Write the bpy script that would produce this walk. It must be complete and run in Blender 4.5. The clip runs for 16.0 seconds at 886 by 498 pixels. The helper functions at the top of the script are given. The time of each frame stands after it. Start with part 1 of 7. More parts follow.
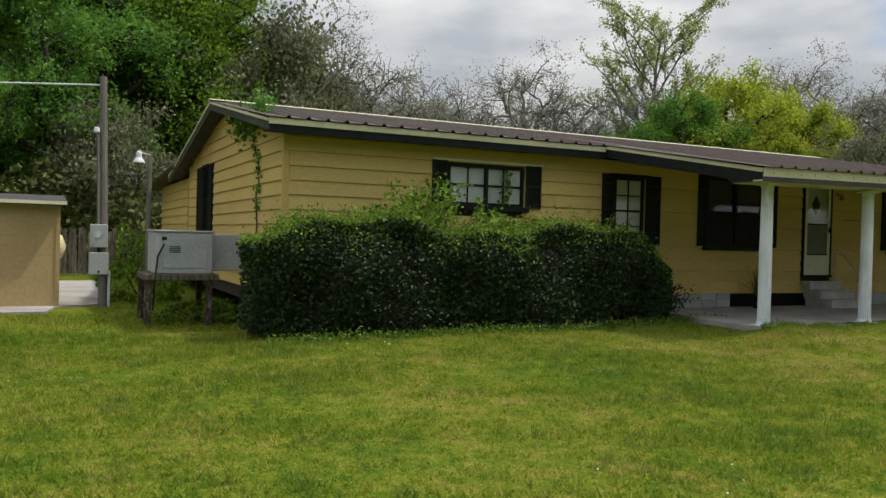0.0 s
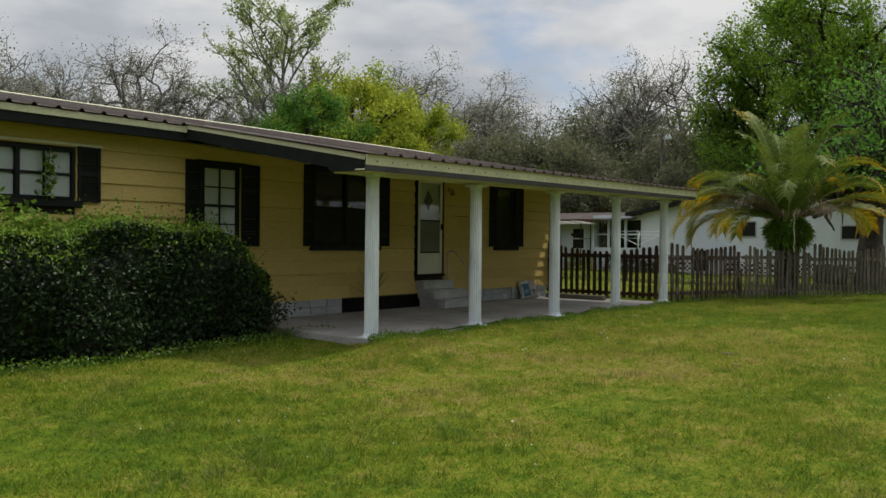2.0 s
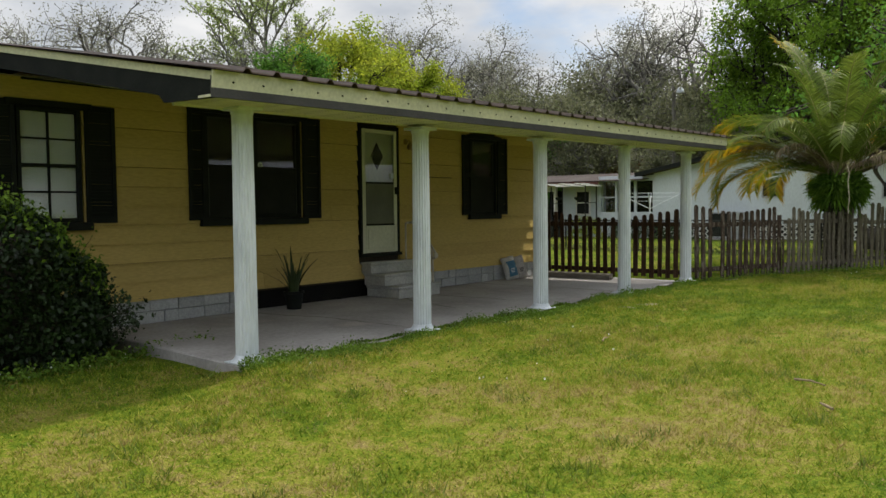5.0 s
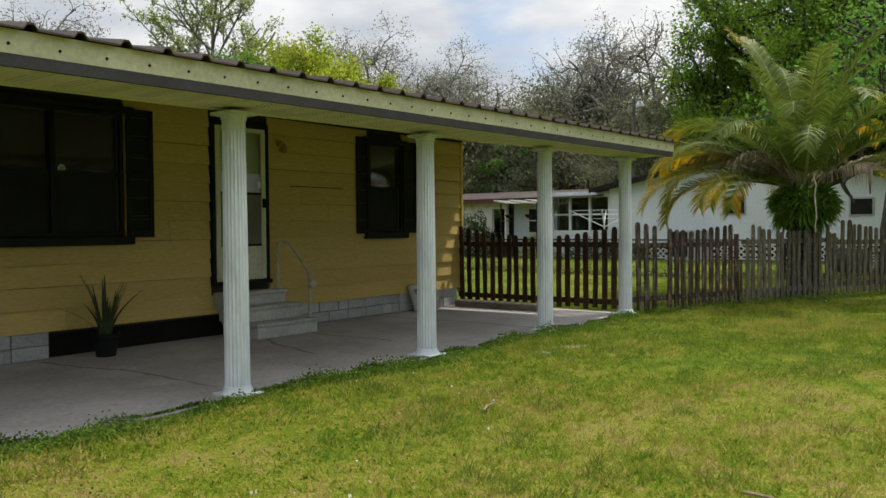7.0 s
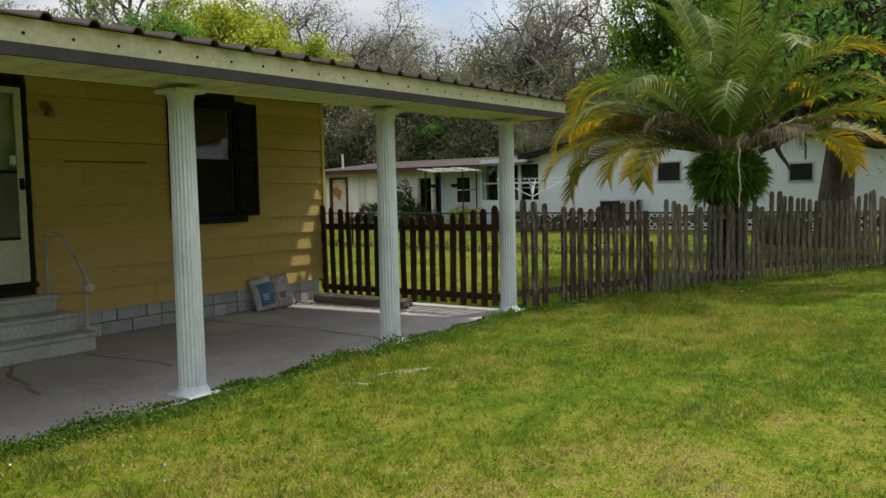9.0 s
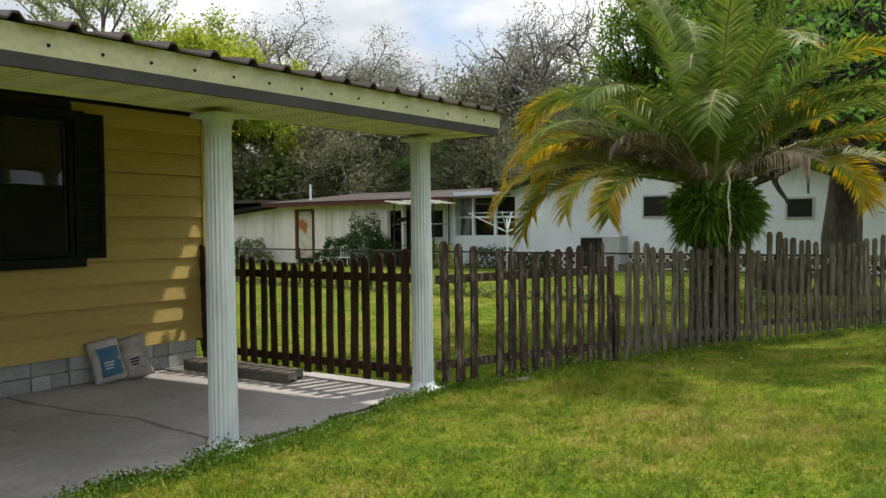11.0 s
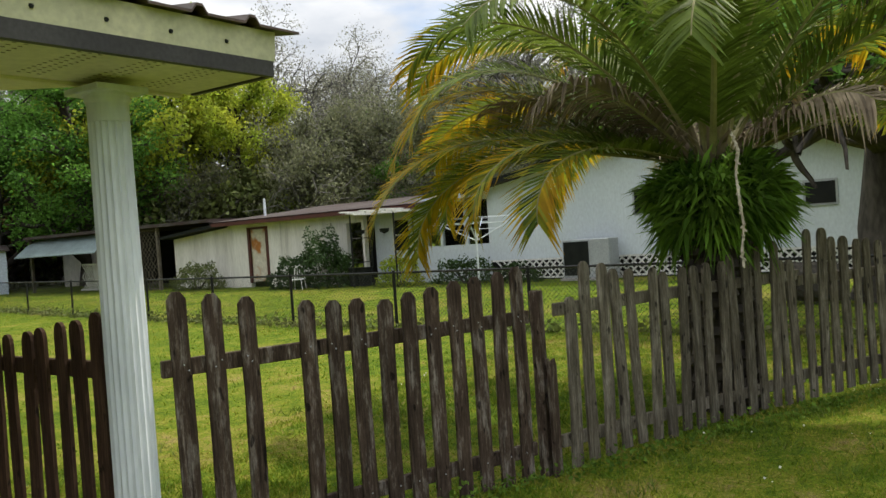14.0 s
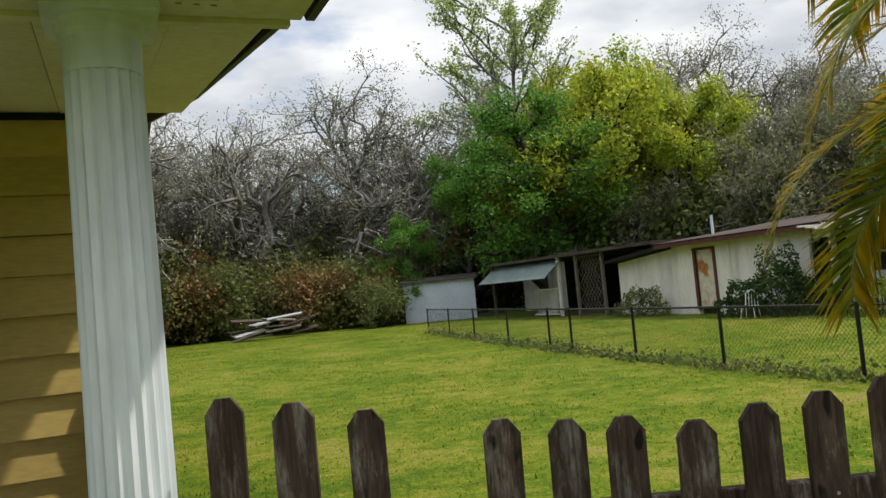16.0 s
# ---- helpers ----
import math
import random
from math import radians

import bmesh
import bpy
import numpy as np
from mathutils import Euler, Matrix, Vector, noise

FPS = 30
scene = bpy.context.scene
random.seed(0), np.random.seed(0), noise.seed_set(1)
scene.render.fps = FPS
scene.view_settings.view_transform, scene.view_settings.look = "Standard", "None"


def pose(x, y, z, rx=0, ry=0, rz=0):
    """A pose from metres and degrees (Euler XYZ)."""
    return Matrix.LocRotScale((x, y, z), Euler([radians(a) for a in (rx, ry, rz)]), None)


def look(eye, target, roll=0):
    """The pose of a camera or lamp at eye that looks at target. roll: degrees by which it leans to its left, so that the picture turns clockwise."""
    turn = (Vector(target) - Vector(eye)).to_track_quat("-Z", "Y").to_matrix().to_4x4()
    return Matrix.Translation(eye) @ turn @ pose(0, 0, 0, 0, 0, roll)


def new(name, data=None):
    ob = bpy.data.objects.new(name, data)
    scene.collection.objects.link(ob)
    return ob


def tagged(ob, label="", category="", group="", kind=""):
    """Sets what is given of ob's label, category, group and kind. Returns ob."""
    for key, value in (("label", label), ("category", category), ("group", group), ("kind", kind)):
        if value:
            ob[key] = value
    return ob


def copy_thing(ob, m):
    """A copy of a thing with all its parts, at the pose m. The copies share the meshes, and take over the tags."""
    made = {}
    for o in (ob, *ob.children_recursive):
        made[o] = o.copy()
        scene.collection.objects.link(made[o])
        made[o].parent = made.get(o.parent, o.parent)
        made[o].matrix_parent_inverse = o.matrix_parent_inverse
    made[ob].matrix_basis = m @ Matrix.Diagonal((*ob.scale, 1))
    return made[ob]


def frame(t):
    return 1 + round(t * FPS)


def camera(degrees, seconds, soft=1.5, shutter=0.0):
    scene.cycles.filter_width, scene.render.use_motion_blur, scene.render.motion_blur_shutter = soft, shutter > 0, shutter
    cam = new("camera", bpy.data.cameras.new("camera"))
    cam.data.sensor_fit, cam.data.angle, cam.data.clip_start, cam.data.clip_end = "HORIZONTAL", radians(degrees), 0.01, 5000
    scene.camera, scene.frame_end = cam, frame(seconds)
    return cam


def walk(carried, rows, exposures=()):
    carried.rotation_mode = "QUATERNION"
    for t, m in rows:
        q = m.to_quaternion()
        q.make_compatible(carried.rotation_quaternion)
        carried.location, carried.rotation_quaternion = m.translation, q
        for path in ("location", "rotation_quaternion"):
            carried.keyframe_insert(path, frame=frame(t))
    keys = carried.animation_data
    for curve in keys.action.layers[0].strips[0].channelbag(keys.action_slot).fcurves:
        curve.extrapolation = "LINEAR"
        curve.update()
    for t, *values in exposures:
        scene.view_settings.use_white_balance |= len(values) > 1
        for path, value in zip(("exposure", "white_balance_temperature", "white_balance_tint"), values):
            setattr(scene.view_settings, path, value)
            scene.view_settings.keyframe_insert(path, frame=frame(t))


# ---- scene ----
cam = camera(57.3, 16.0)
PATH = [
    (0, (-0.13, 0.791, 1.566), (0.745, 2.59, 1.539), 1.5),
    (0.5, (0.434, 1.228, 1.562), (1.543, 2.889, 1.459), 0.2),
    (1, (1.015, 1.593, 1.581), (2.314, 3.105, 1.416), -0.8),
    (1.5, (1.55, 1.962, 1.609), (3.051, 3.28, 1.516), 0.5),
    (2, (2.118, 2.389, 1.638), (3.672, 3.648, 1.621), 0.6),
    (2.5, (2.769, 2.841, 1.649), (4.351, 4.064, 1.662), 0.9),
    (3, (3.371, 3.198, 1.658), (4.992, 4.369, 1.659), 0.6),
    (3.5, (3.981, 3.487, 1.657), (5.576, 4.692, 1.648), 0.5),
    (6, (7.229, 4.708, 1.624), (8.755, 5.996, 1.502), -0.8),
    (6.5, (7.935, 4.858, 1.599), (9.508, 6.091, 1.526), -0.2),
    (7, (8.641, 5.003, 1.624), (10.227, 6.221, 1.571), -0.5),
    (7.5, (9.329, 5.065, 1.631), (11.024, 6.126, 1.563), -1.1),
    (8, (10.027, 5.086, 1.715), (11.732, 6.123, 1.585), -1.6),
    (10.5, (13.366, 5.721, 1.816), (14.921, 6.975, 1.719), -0.1),
    (11, (14.033, 5.881, 1.835), (15.686, 7.004, 1.777), -0.7),
    (11.5, (14.707, 6.047, 1.842), (16.429, 7.062, 1.778), -0.9),
    (12, (15.463, 6.191, 1.829), (17.228, 7.13, 1.752), -1.3),
    (12.5, (16.148, 6.318, 1.844), (17.954, 7.173, 1.762), -1.1),
    (13, (16.799, 6.535, 1.854), (18.592, 7.419, 1.777), -1.3),
    (13.5, (17.463, 6.744, 1.857), (19.183, 7.761, 1.781), -2.1),
    (14, (18.066, 6.981, 1.879), (19.712, 8.118, 1.839), -4.0),
    (14.5, (18.729, 7.222, 1.879), (20.272, 8.495, 1.88), -4.5),
    (15, (19.34, 7.514, 1.886), (20.806, 8.875, 1.901), -4.9),
    (15.5, (19.905, 7.828, 1.886), (21.078, 9.447, 1.946), -5.4),
    (16, (20.306, 8.265, 1.891), (21.098, 10.099, 1.996), -5.3),
]
EXPOSURES = [(0, -0.04), (1, 0.1), (1.6, 0.05), (2.1, -0.24), (2.9, -0.22), (3.5, -0.08), (4, 0.0), (6, 0.3), (7, 0.22), (8, 0.1), (10.5, 0.42), (13, 0.46), (15, 0.38), (16, 0.24)]
walk(cam, [(t, look(eye, target, roll)) for t, eye, target, roll in PATH], EXPOSURES)

import itertools
# ---- light ----
SUN = Vector((1.0, -0.32, 1.8)).normalized()
world = bpy.data.worlds.new("sky")
scene.world = world
world.use_nodes = True
wn, wl = world.node_tree.nodes, world.node_tree.links
wn.clear()
w_out = wn.new("ShaderNodeOutputWorld")
w_mix = wn.new("ShaderNodeMixShader")
w_sky = wn.new("ShaderNodeTexSky")
w_sky.sky_type = "NISHITA"
w_sky.sun_disc = False
w_sky.sun_elevation = math.asin(SUN.z)
w_sky.sun_rotation = math.atan2(SUN.x, SUN.y)
w_bg = wn.new("ShaderNodeBackground")
w_bg.inputs["Strength"].default_value = 0.12
w_cloud = wn.new("ShaderNodeBackground")
w_tc = wn.new("ShaderNodeTexCoord")
w_map = wn.new("ShaderNodeMapping")
w_map.inputs["Scale"].default_value = (1.0, 1.0, 2.6)
w_n1 = wn.new("ShaderNodeTexNoise")
w_n1.inputs["Scale"].default_value = 3.2
w_n1.inputs["Detail"].default_value = 8
w_n1.inputs["Roughness"].default_value = 0.55
w_n2 = wn.new("ShaderNodeTexNoise")
w_n2.inputs["Scale"].default_value = 6.0
w_n2.inputs["Detail"].default_value = 6
w_r1 = wn.new("ShaderNodeValToRGB")
w_r1.color_ramp.elements[0].position, w_r1.color_ramp.elements[1].position = 0.30, 0.46
w_r2 = wn.new("ShaderNodeValToRGB")
w_r2.color_ramp.elements[0].position, w_r2.color_ramp.elements[1].position = 0.34, 0.66
w_r2.color_ramp.elements[0].color = (0.60, 0.64, 0.70, 1)
w_r2.color_ramp.elements[1].color = (1.0, 1.0, 1.0, 1)
wl.new(w_tc.outputs["Generated"], w_map.inputs["Vector"])
wl.new(w_map.outputs["Vector"], w_n1.inputs["Vector"])
wl.new(w_map.outputs["Vector"], w_n2.inputs["Vector"])
wl.new(w_n1.outputs["Fac"], w_r1.inputs["Fac"])
wl.new(w_n2.outputs["Fac"], w_r2.inputs["Fac"])
w_sep, w_up = wn.new("ShaderNodeSeparateXYZ"), wn.new("ShaderNodeMapRange")
w_up.inputs["From Min"].default_value, w_up.inputs["From Max"].default_value = 0.0, 1.0
w_up.inputs["To Min"].default_value, w_up.inputs["To Max"].default_value = 0.54, 1.75
wl.new(w_tc.outputs["Generated"], w_sep.inputs["Vector"])
wl.new(w_sep.outputs["Z"], w_up.inputs["Value"])
wl.new(w_up.outputs["Result"], w_cloud.inputs["Strength"])
wl.new(w_r2.outputs["Color"], w_cloud.inputs["Color"])
wl.new(w_sky.outputs["Color"], w_bg.inputs["Color"])
wl.new(w_r1.outputs["Color"], w_mix.inputs["Fac"])
wl.new(w_bg.outputs["Background"], w_mix.inputs[1])
wl.new(w_cloud.outputs["Background"], w_mix.inputs[2])
wl.new(w_mix.outputs["Shader"], w_out.inputs["Surface"])

sun_data = bpy.data.lights.new("sun", "SUN")
sun_data.energy, sun_data.angle, sun_data.color = 3.4, radians(1.5), (1.0, 0.93, 0.82)
sun = new("sun", sun_data)
sun.matrix_world = look(SUN * 60, (0, 0, 0))


# ---- materials ----
def material(name, base, second=None, rough=0.8, metal=0.0, scale=4.0, fine=40.0, bump=0.15, stain=0.25, vary=0.0,
             island=0.0, translucent=0.0, stretch=(1, 1, 1), third=None, spec=0.3, gap=(0.35, 0.65)):
    """Two colours mixed by coarse noise, darkened a little by fine grain, with relief; vary: by object, island: by loose piece."""
    m = bpy.data.materials.new(name)
    m.use_nodes = True
    n, l = m.node_tree.nodes, m.node_tree.links
    n.clear()
    out, bs = n.new("ShaderNodeOutputMaterial"), n.new("ShaderNodeBsdfPrincipled")
    bs.inputs["Roughness"].default_value, bs.inputs["Metallic"].default_value = rough, metal
    bs.inputs["Specular IOR Level"].default_value = spec
    tc, mp = n.new("ShaderNodeTexCoord"), n.new("ShaderNodeMapping")
    mp.inputs["Scale"].default_value = stretch
    l.new(tc.outputs["Object"], mp.inputs["Vector"])
    if vary:
        oi, far = n.new("ShaderNodeObjectInfo"), n.new("ShaderNodeMath")
        far.operation, far.inputs[1].default_value = "MULTIPLY", 60.0
        l.new(oi.outputs["Random"], far.inputs[0])
        l.new(far.outputs["Value"], mp.inputs["Location"])
    n1, n2 = n.new("ShaderNodeTexNoise"), n.new("ShaderNodeTexNoise")
    n1.inputs["Scale"].default_value, n2.inputs["Scale"].default_value = scale, fine
    n1.inputs["Detail"].default_value, n2.inputs["Detail"].default_value = 5, 3
    l.new(mp.outputs["Vector"], n1.inputs["Vector"])
    l.new(mp.outputs["Vector"], n2.inputs["Vector"])
    ramp = n.new("ShaderNodeValToRGB")
    e = ramp.color_ramp.elements
    e[0].position, e[1].position = gap
    e[0].color, e[1].color = (*base, 1), (*(second or [c * 0.8 for c in base]), 1)
    if third:
        e3 = e.new(min(1.0, gap[1] + 0.1))
        e3.color = (*third, 1)
    l.new(n1.outputs["Fac"], ramp.inputs["Fac"])
    grain = n.new("ShaderNodeMapRange")
    grain.inputs["From Min"].default_value, grain.inputs["From Max"].default_value = 0.3, 0.7
    grain.inputs["To Min"].default_value, grain.inputs["To Max"].default_value = 1 - stain, 1 + stain * 0.5
    l.new(n2.outputs["Fac"], grain.inputs["Value"])
    value = grain.outputs["Result"]
    for amount, node, sock in ((vary, "ShaderNodeObjectInfo", "Random"), (island, "ShaderNodeNewGeometry", "Random Per Island")):
        if amount:
            src, mr, mul = n.new(node), n.new("ShaderNodeMapRange"), n.new("ShaderNodeMath")
            mr.inputs["To Min"].default_value, mr.inputs["To Max"].default_value = 1 - amount, 1 + amount
            mul.operation = "MULTIPLY"
            l.new(src.outputs[sock], mr.inputs["Value"])
            l.new(value, mul.inputs[0])
            l.new(mr.outputs["Result"], mul.inputs[1])
            value = mul.outputs["Value"]
    hsv = n.new("ShaderNodeHueSaturation")
    l.new(ramp.outputs["Color"], hsv.inputs["Color"])
    l.new(value, hsv.inputs["Value"])
    l.new(hsv.outputs["Color"], bs.inputs["Base Color"])
    if bump:
        bp = n.new("ShaderNodeBump")
        bp.inputs["Strength"].default_value, bp.inputs["Distance"].default_value = bump, 0.01
        l.new(n2.outputs["Fac"], bp.inputs["Height"])
        l.new(bp.outputs["Normal"], bs.inputs["Normal"])
    if translucent:
        tr, mx = n.new("ShaderNodeBsdfTranslucent"), n.new("ShaderNodeMixShader")
        mx.inputs["Fac"].default_value = translucent
        l.new(hsv.outputs["Color"], tr.inputs["Color"])
        l.new(bs.outputs["BSDF"], mx.inputs[1])
        l.new(tr.outputs["BSDF"], mx.inputs[2])
        l.new(mx.outputs["Shader"], out.inputs["Surface"])
    else:
        l.new(bs.outputs["BSDF"], out.inputs["Surface"])
    return m


def glass_material(name, tint=(0.9, 0.95, 0.95), rough=0.02):
    m = bpy.data.materials.new(name)
    m.use_nodes = True
    bs = m.node_tree.nodes["Principled BSDF"]
    bs.inputs["Base Color"].default_value = (*tint, 1)
    bs.inputs["Roughness"].default_value = rough
    bs.inputs["Transmission Weight"].default_value = 1.0
    bs.inputs["IOR"].default_value = 1.45
    return m


def lawn_material(name, colours, rough=0.9, blade=False, translucent=0.0, gain=1.0):
    """Turf: colours from deep green to straw chosen by patches, tufts and fine grain; an older worn stretch before the porch."""
    m = bpy.data.materials.new(name)
    m.use_nodes = True
    n, l = m.node_tree.nodes, m.node_tree.links
    n.clear()
    out, bs = n.new("ShaderNodeOutputMaterial"), n.new("ShaderNodeBsdfPrincipled")
    bs.inputs["Roughness"].default_value = rough
    bs.inputs["Specular IOR Level"].default_value = 0.12 if blade else 0.05
    tc = n.new("ShaderNodeTexCoord")

    def maths(op, a, b):
        q = n.new("ShaderNodeMath")
        q.operation = op
        for i, v in enumerate((a, b)):
            if isinstance(v, (int, float)):
                q.inputs[i].default_value = v
            else:
                l.new(v, q.inputs[i])
        return q.outputs["Value"]

    def noise(scale, detail):
        q = n.new("ShaderNodeTexNoise")
        q.inputs["Scale"].default_value, q.inputs["Detail"].default_value = scale, detail
        l.new(tc.outputs["Object"], q.inputs["Vector"])
        return q.outputs["Fac"]

    patch, tuft, mid, fine = noise(0.42, 4), noise(2.6, 4), noise(9.0, 3), noise(30.0, 3)
    worn_map, worn = n.new("ShaderNodeMapping"), n.new("ShaderNodeTexGradient")
    worn.gradient_type = "SPHERICAL"
    worn_map.inputs["Scale"].default_value = (1 / 6.5, 1 / 4.0, 0.05)
    worn_map.inputs["Location"].default_value = (-12.3 / 6.5, -7.9 / 4.0, 0)
    l.new(tc.outputs["Object"], worn_map.inputs["Vector"])
    l.new(worn_map.outputs["Vector"], worn.inputs["Vector"])
    v = maths("ADD", maths("MULTIPLY", patch, 0.65), maths("MULTIPLY", tuft, 0.70))
    v = maths("ADD", v, maths("MULTIPLY", fine, 0.5 if blade else 0.7))
    v = maths("ADD", v, maths("MULTIPLY", maths("SUBTRACT", mid, 0.5), 0.55))
    v = maths("ADD", v, maths("MULTIPLY", worn.outputs["Fac"], 0.20))
    if blade:
        geo = n.new("ShaderNodeNewGeometry")
        v = maths("ADD", v, maths("MULTIPLY", geo.outputs["Random Per Island"], 0.34))
        v = maths("SUBTRACT", v, 0.60)
    else:
        v = maths("SUBTRACT", v, 0.52)
    ramp = n.new("ShaderNodeValToRGB")
    e = ramp.color_ramp.elements
    spots = (0.26, 0.44, 0.58, 0.70, 0.84)
    while len(e) < 5:
        e.new(0.5)
    for q, p, c in zip(e, spots, colours):
        q.position, q.color = p, (*c, 1)
    l.new(v, ramp.inputs["Fac"])
    hsv = n.new("ShaderNodeHueSaturation")
    grain = n.new("ShaderNodeMapRange")
    grain.inputs["From Min"].default_value, grain.inputs["From Max"].default_value = 0.3, 0.7
    grain.inputs["To Min"].default_value, grain.inputs["To Max"].default_value = (0.75 * gain, 1.2 * gain) if blade else (0.45 * gain, 1.45 * gain)
    speck = noise(85.0, 2)
    l.new(speck, grain.inputs["Value"])
    l.new(ramp.outputs["Color"], hsv.inputs["Color"])
    l.new(grain.outputs["Result"], hsv.inputs["Value"])
    l.new(hsv.outputs["Color"], bs.inputs["Base Color"])
    if blade:
        tr, mx = n.new("ShaderNodeBsdfTranslucent"), n.new("ShaderNodeMixShader")
        mx.inputs["Fac"].default_value = translucent
        l.new(hsv.outputs["Color"], tr.inputs["Color"])
        l.new(bs.outputs["BSDF"], mx.inputs[1])
        l.new(tr.outputs["BSDF"], mx.inputs[2])
        l.new(mx.outputs["Shader"], out.inputs["Surface"])
    else:
        bp = n.new("ShaderNodeBump")
        bp.inputs["Strength"].default_value, bp.inputs["Distance"].default_value = 0.9, 0.02
        l.new(fine, bp.inputs["Height"])
        l.new(bp.outputs["Normal"], bs.inputs["Normal"])
        l.new(bs.outputs["BSDF"], out.inputs["Surface"])
    return m


def board_material(name, dark, mid, pale, share=0.5, vary=0.2):
    """Old fence boards: streaky grain along z, worn pale patches, dark knots."""
    m = bpy.data.materials.new(name)
    m.use_nodes = True
    n, l = m.node_tree.nodes, m.node_tree.links
    bs = n["Principled BSDF"]
    bs.inputs["Roughness"].default_value = 0.88
    bs.inputs["Specular IOR Level"].default_value = 0.15
    tc, oi = n.new("ShaderNodeTexCoord"), n.new("ShaderNodeObjectInfo")
    far = n.new("ShaderNodeMath")
    far.operation, far.inputs[1].default_value = "MULTIPLY", 70.0
    l.new(oi.outputs["Random"], far.inputs[0])

    def noise(stretch, scale, detail=5, rough=0.6):
        mp, q = n.new("ShaderNodeMapping"), n.new("ShaderNodeTexNoise")
        mp.inputs["Scale"].default_value = stretch
        l.new(far.outputs["Value"], mp.inputs["Location"])
        l.new(tc.outputs["Object"], mp.inputs["Vector"])
        l.new(mp.outputs["Vector"], q.inputs["Vector"])
        q.inputs["Scale"].default_value, q.inputs["Detail"].default_value, q.inputs["Roughness"].default_value = scale, detail, rough
        return q.outputs["Fac"]

    grain = noise((9, 9, 0.45), 9.0, 6, 0.7)
    wear = noise((3, 3, 0.8), 5.0, 6, 0.75)
    knot = noise((6, 6, 3), 4.0, 1)
    ramp = n.new("ShaderNodeValToRGB")
    e = ramp.color_ramp.elements
    e[0].position, e[0].color = 0.36, (*dark, 1)
    e[1].position, e[1].color = 0.52, (*mid, 1)
    x = e.new(0.55 + 0.25 * (1 - share))
    x.color = (*pale, 1)
    l.new(wear, ramp.inputs["Fac"])
    value = None
    for src, lo, hi, f0, f1 in ((grain, 0.45, 1.35, 0.34, 0.66), (knot, 0.25, 1.0, 0.27, 0.33), (oi.outputs["Random"], 1 - vary, 1 + vary, 0, 1)):
        mr = n.new("ShaderNodeMapRange")
        mr.inputs["From Min"].default_value, mr.inputs["From Max"].default_value = f0, f1
        mr.inputs["To Min"].default_value, mr.inputs["To Max"].default_value = lo, hi
        l.new(src, mr.inputs["Value"])
        if value is None:
            value = mr.outputs["Result"]
        else:
            q = n.new("ShaderNodeMath")
            q.operation = "MULTIPLY"
            l.new(value, q.inputs[0])
            l.new(mr.outputs["Result"], q.inputs[1])
            value = q.outputs["Value"]
    hsv, bp = n.new("ShaderNodeHueSaturation"), n.new("ShaderNodeBump")
    l.new(ramp.outputs["Color"], hsv.inputs["Color"])
    l.new(value, hsv.inputs["Value"])
    l.new(hsv.outputs["Color"], bs.inputs["Base Color"])
    bp.inputs["Strength"].default_value, bp.inputs["Distance"].default_value = 0.7, 0.006
    l.new(grain, bp.inputs["Height"])
    l.new(bp.outputs["Normal"], bs.inputs["Normal"])
    return m


TURF = ((0.060, 0.112, 0.010), (0.105, 0.160, 0.013), (0.165, 0.200, 0.018), (0.235, 0.225, 0.045), (0.25, 0.20, 0.075))
# same turf colours: ground darkened as shade between blades, blades lightened
M_GROUND = lawn_material("shaded_turf_ground", TURF, 0.95, gain=0.74)
M_GRASS = lawn_material("grass_blades", TURF, 0.7, True, 0.42, 1.42)
M_TUFT = material("coarse_grass_tufts", (0.125, 0.19, 0.024), (0.17, 0.22, 0.04), 0.6, scale=1.5, fine=9, bump=0, stain=0.15, island=0.3, translucent=0.35, third=(0.22, 0.25, 0.07), spec=0.25)
M_STRAW = material("dead_grass", (0.33, 0.27, 0.12), (0.24, 0.175, 0.075), 0.8, scale=1.5, fine=9, bump=0, stain=0.15, island=0.3, translucent=0.2, spec=0.1)
M_CLOVER = material("clover_leaves", (0.095, 0.175, 0.016), (0.13, 0.205, 0.02), 0.8, scale=2, fine=9, bump=0, stain=0.15, island=0.3, translucent=0.45, spec=0.05)
M_WEED = material("weed_leaves", (0.095, 0.175, 0.022), (0.14, 0.23, 0.032), 0.6, scale=2, fine=9, bump=0, stain=0.2, island=0.4, translucent=0.3, spec=0.1)
M_PETAL = material("white_petals", (0.8, 0.8, 0.78), (0.7, 0.7, 0.62), 0.7, scale=3, fine=30, bump=0, stain=0.1, translucent=0.2)
M_SIDING = material("yellow_siding_paint", (0.57, 0.425, 0.15), (0.515, 0.38, 0.13), 0.65, scale=0.9, fine=35, bump=0.12, stain=0.12, vary=0.06, stretch=(0.35, 1, 1.4), spec=0.2)
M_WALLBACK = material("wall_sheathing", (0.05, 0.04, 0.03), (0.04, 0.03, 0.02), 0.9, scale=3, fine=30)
M_TRIM_DARK = material("black_green_paint", (0.008, 0.010, 0.009), (0.014, 0.016, 0.014), 0.6, scale=5, fine=60, bump=0.1, stain=0.2, spec=0.15)
M_FASCIA = material("dark_fascia_paint", (0.045, 0.043, 0.042), (0.065, 0.062, 0.06), 0.6, scale=3, fine=50, bump=0.1, stain=0.2)
M_PERF = material("shadowed_vent_holes", (0.30, 0.28, 0.18), (0.24, 0.22, 0.14), 0.8, scale=5, fine=30, bump=0)
M_DRIP = material("cream_drip_metal", (0.62, 0.60, 0.40), (0.52, 0.52, 0.34), 0.5, scale=2, fine=30, bump=0.05, stain=0.15)
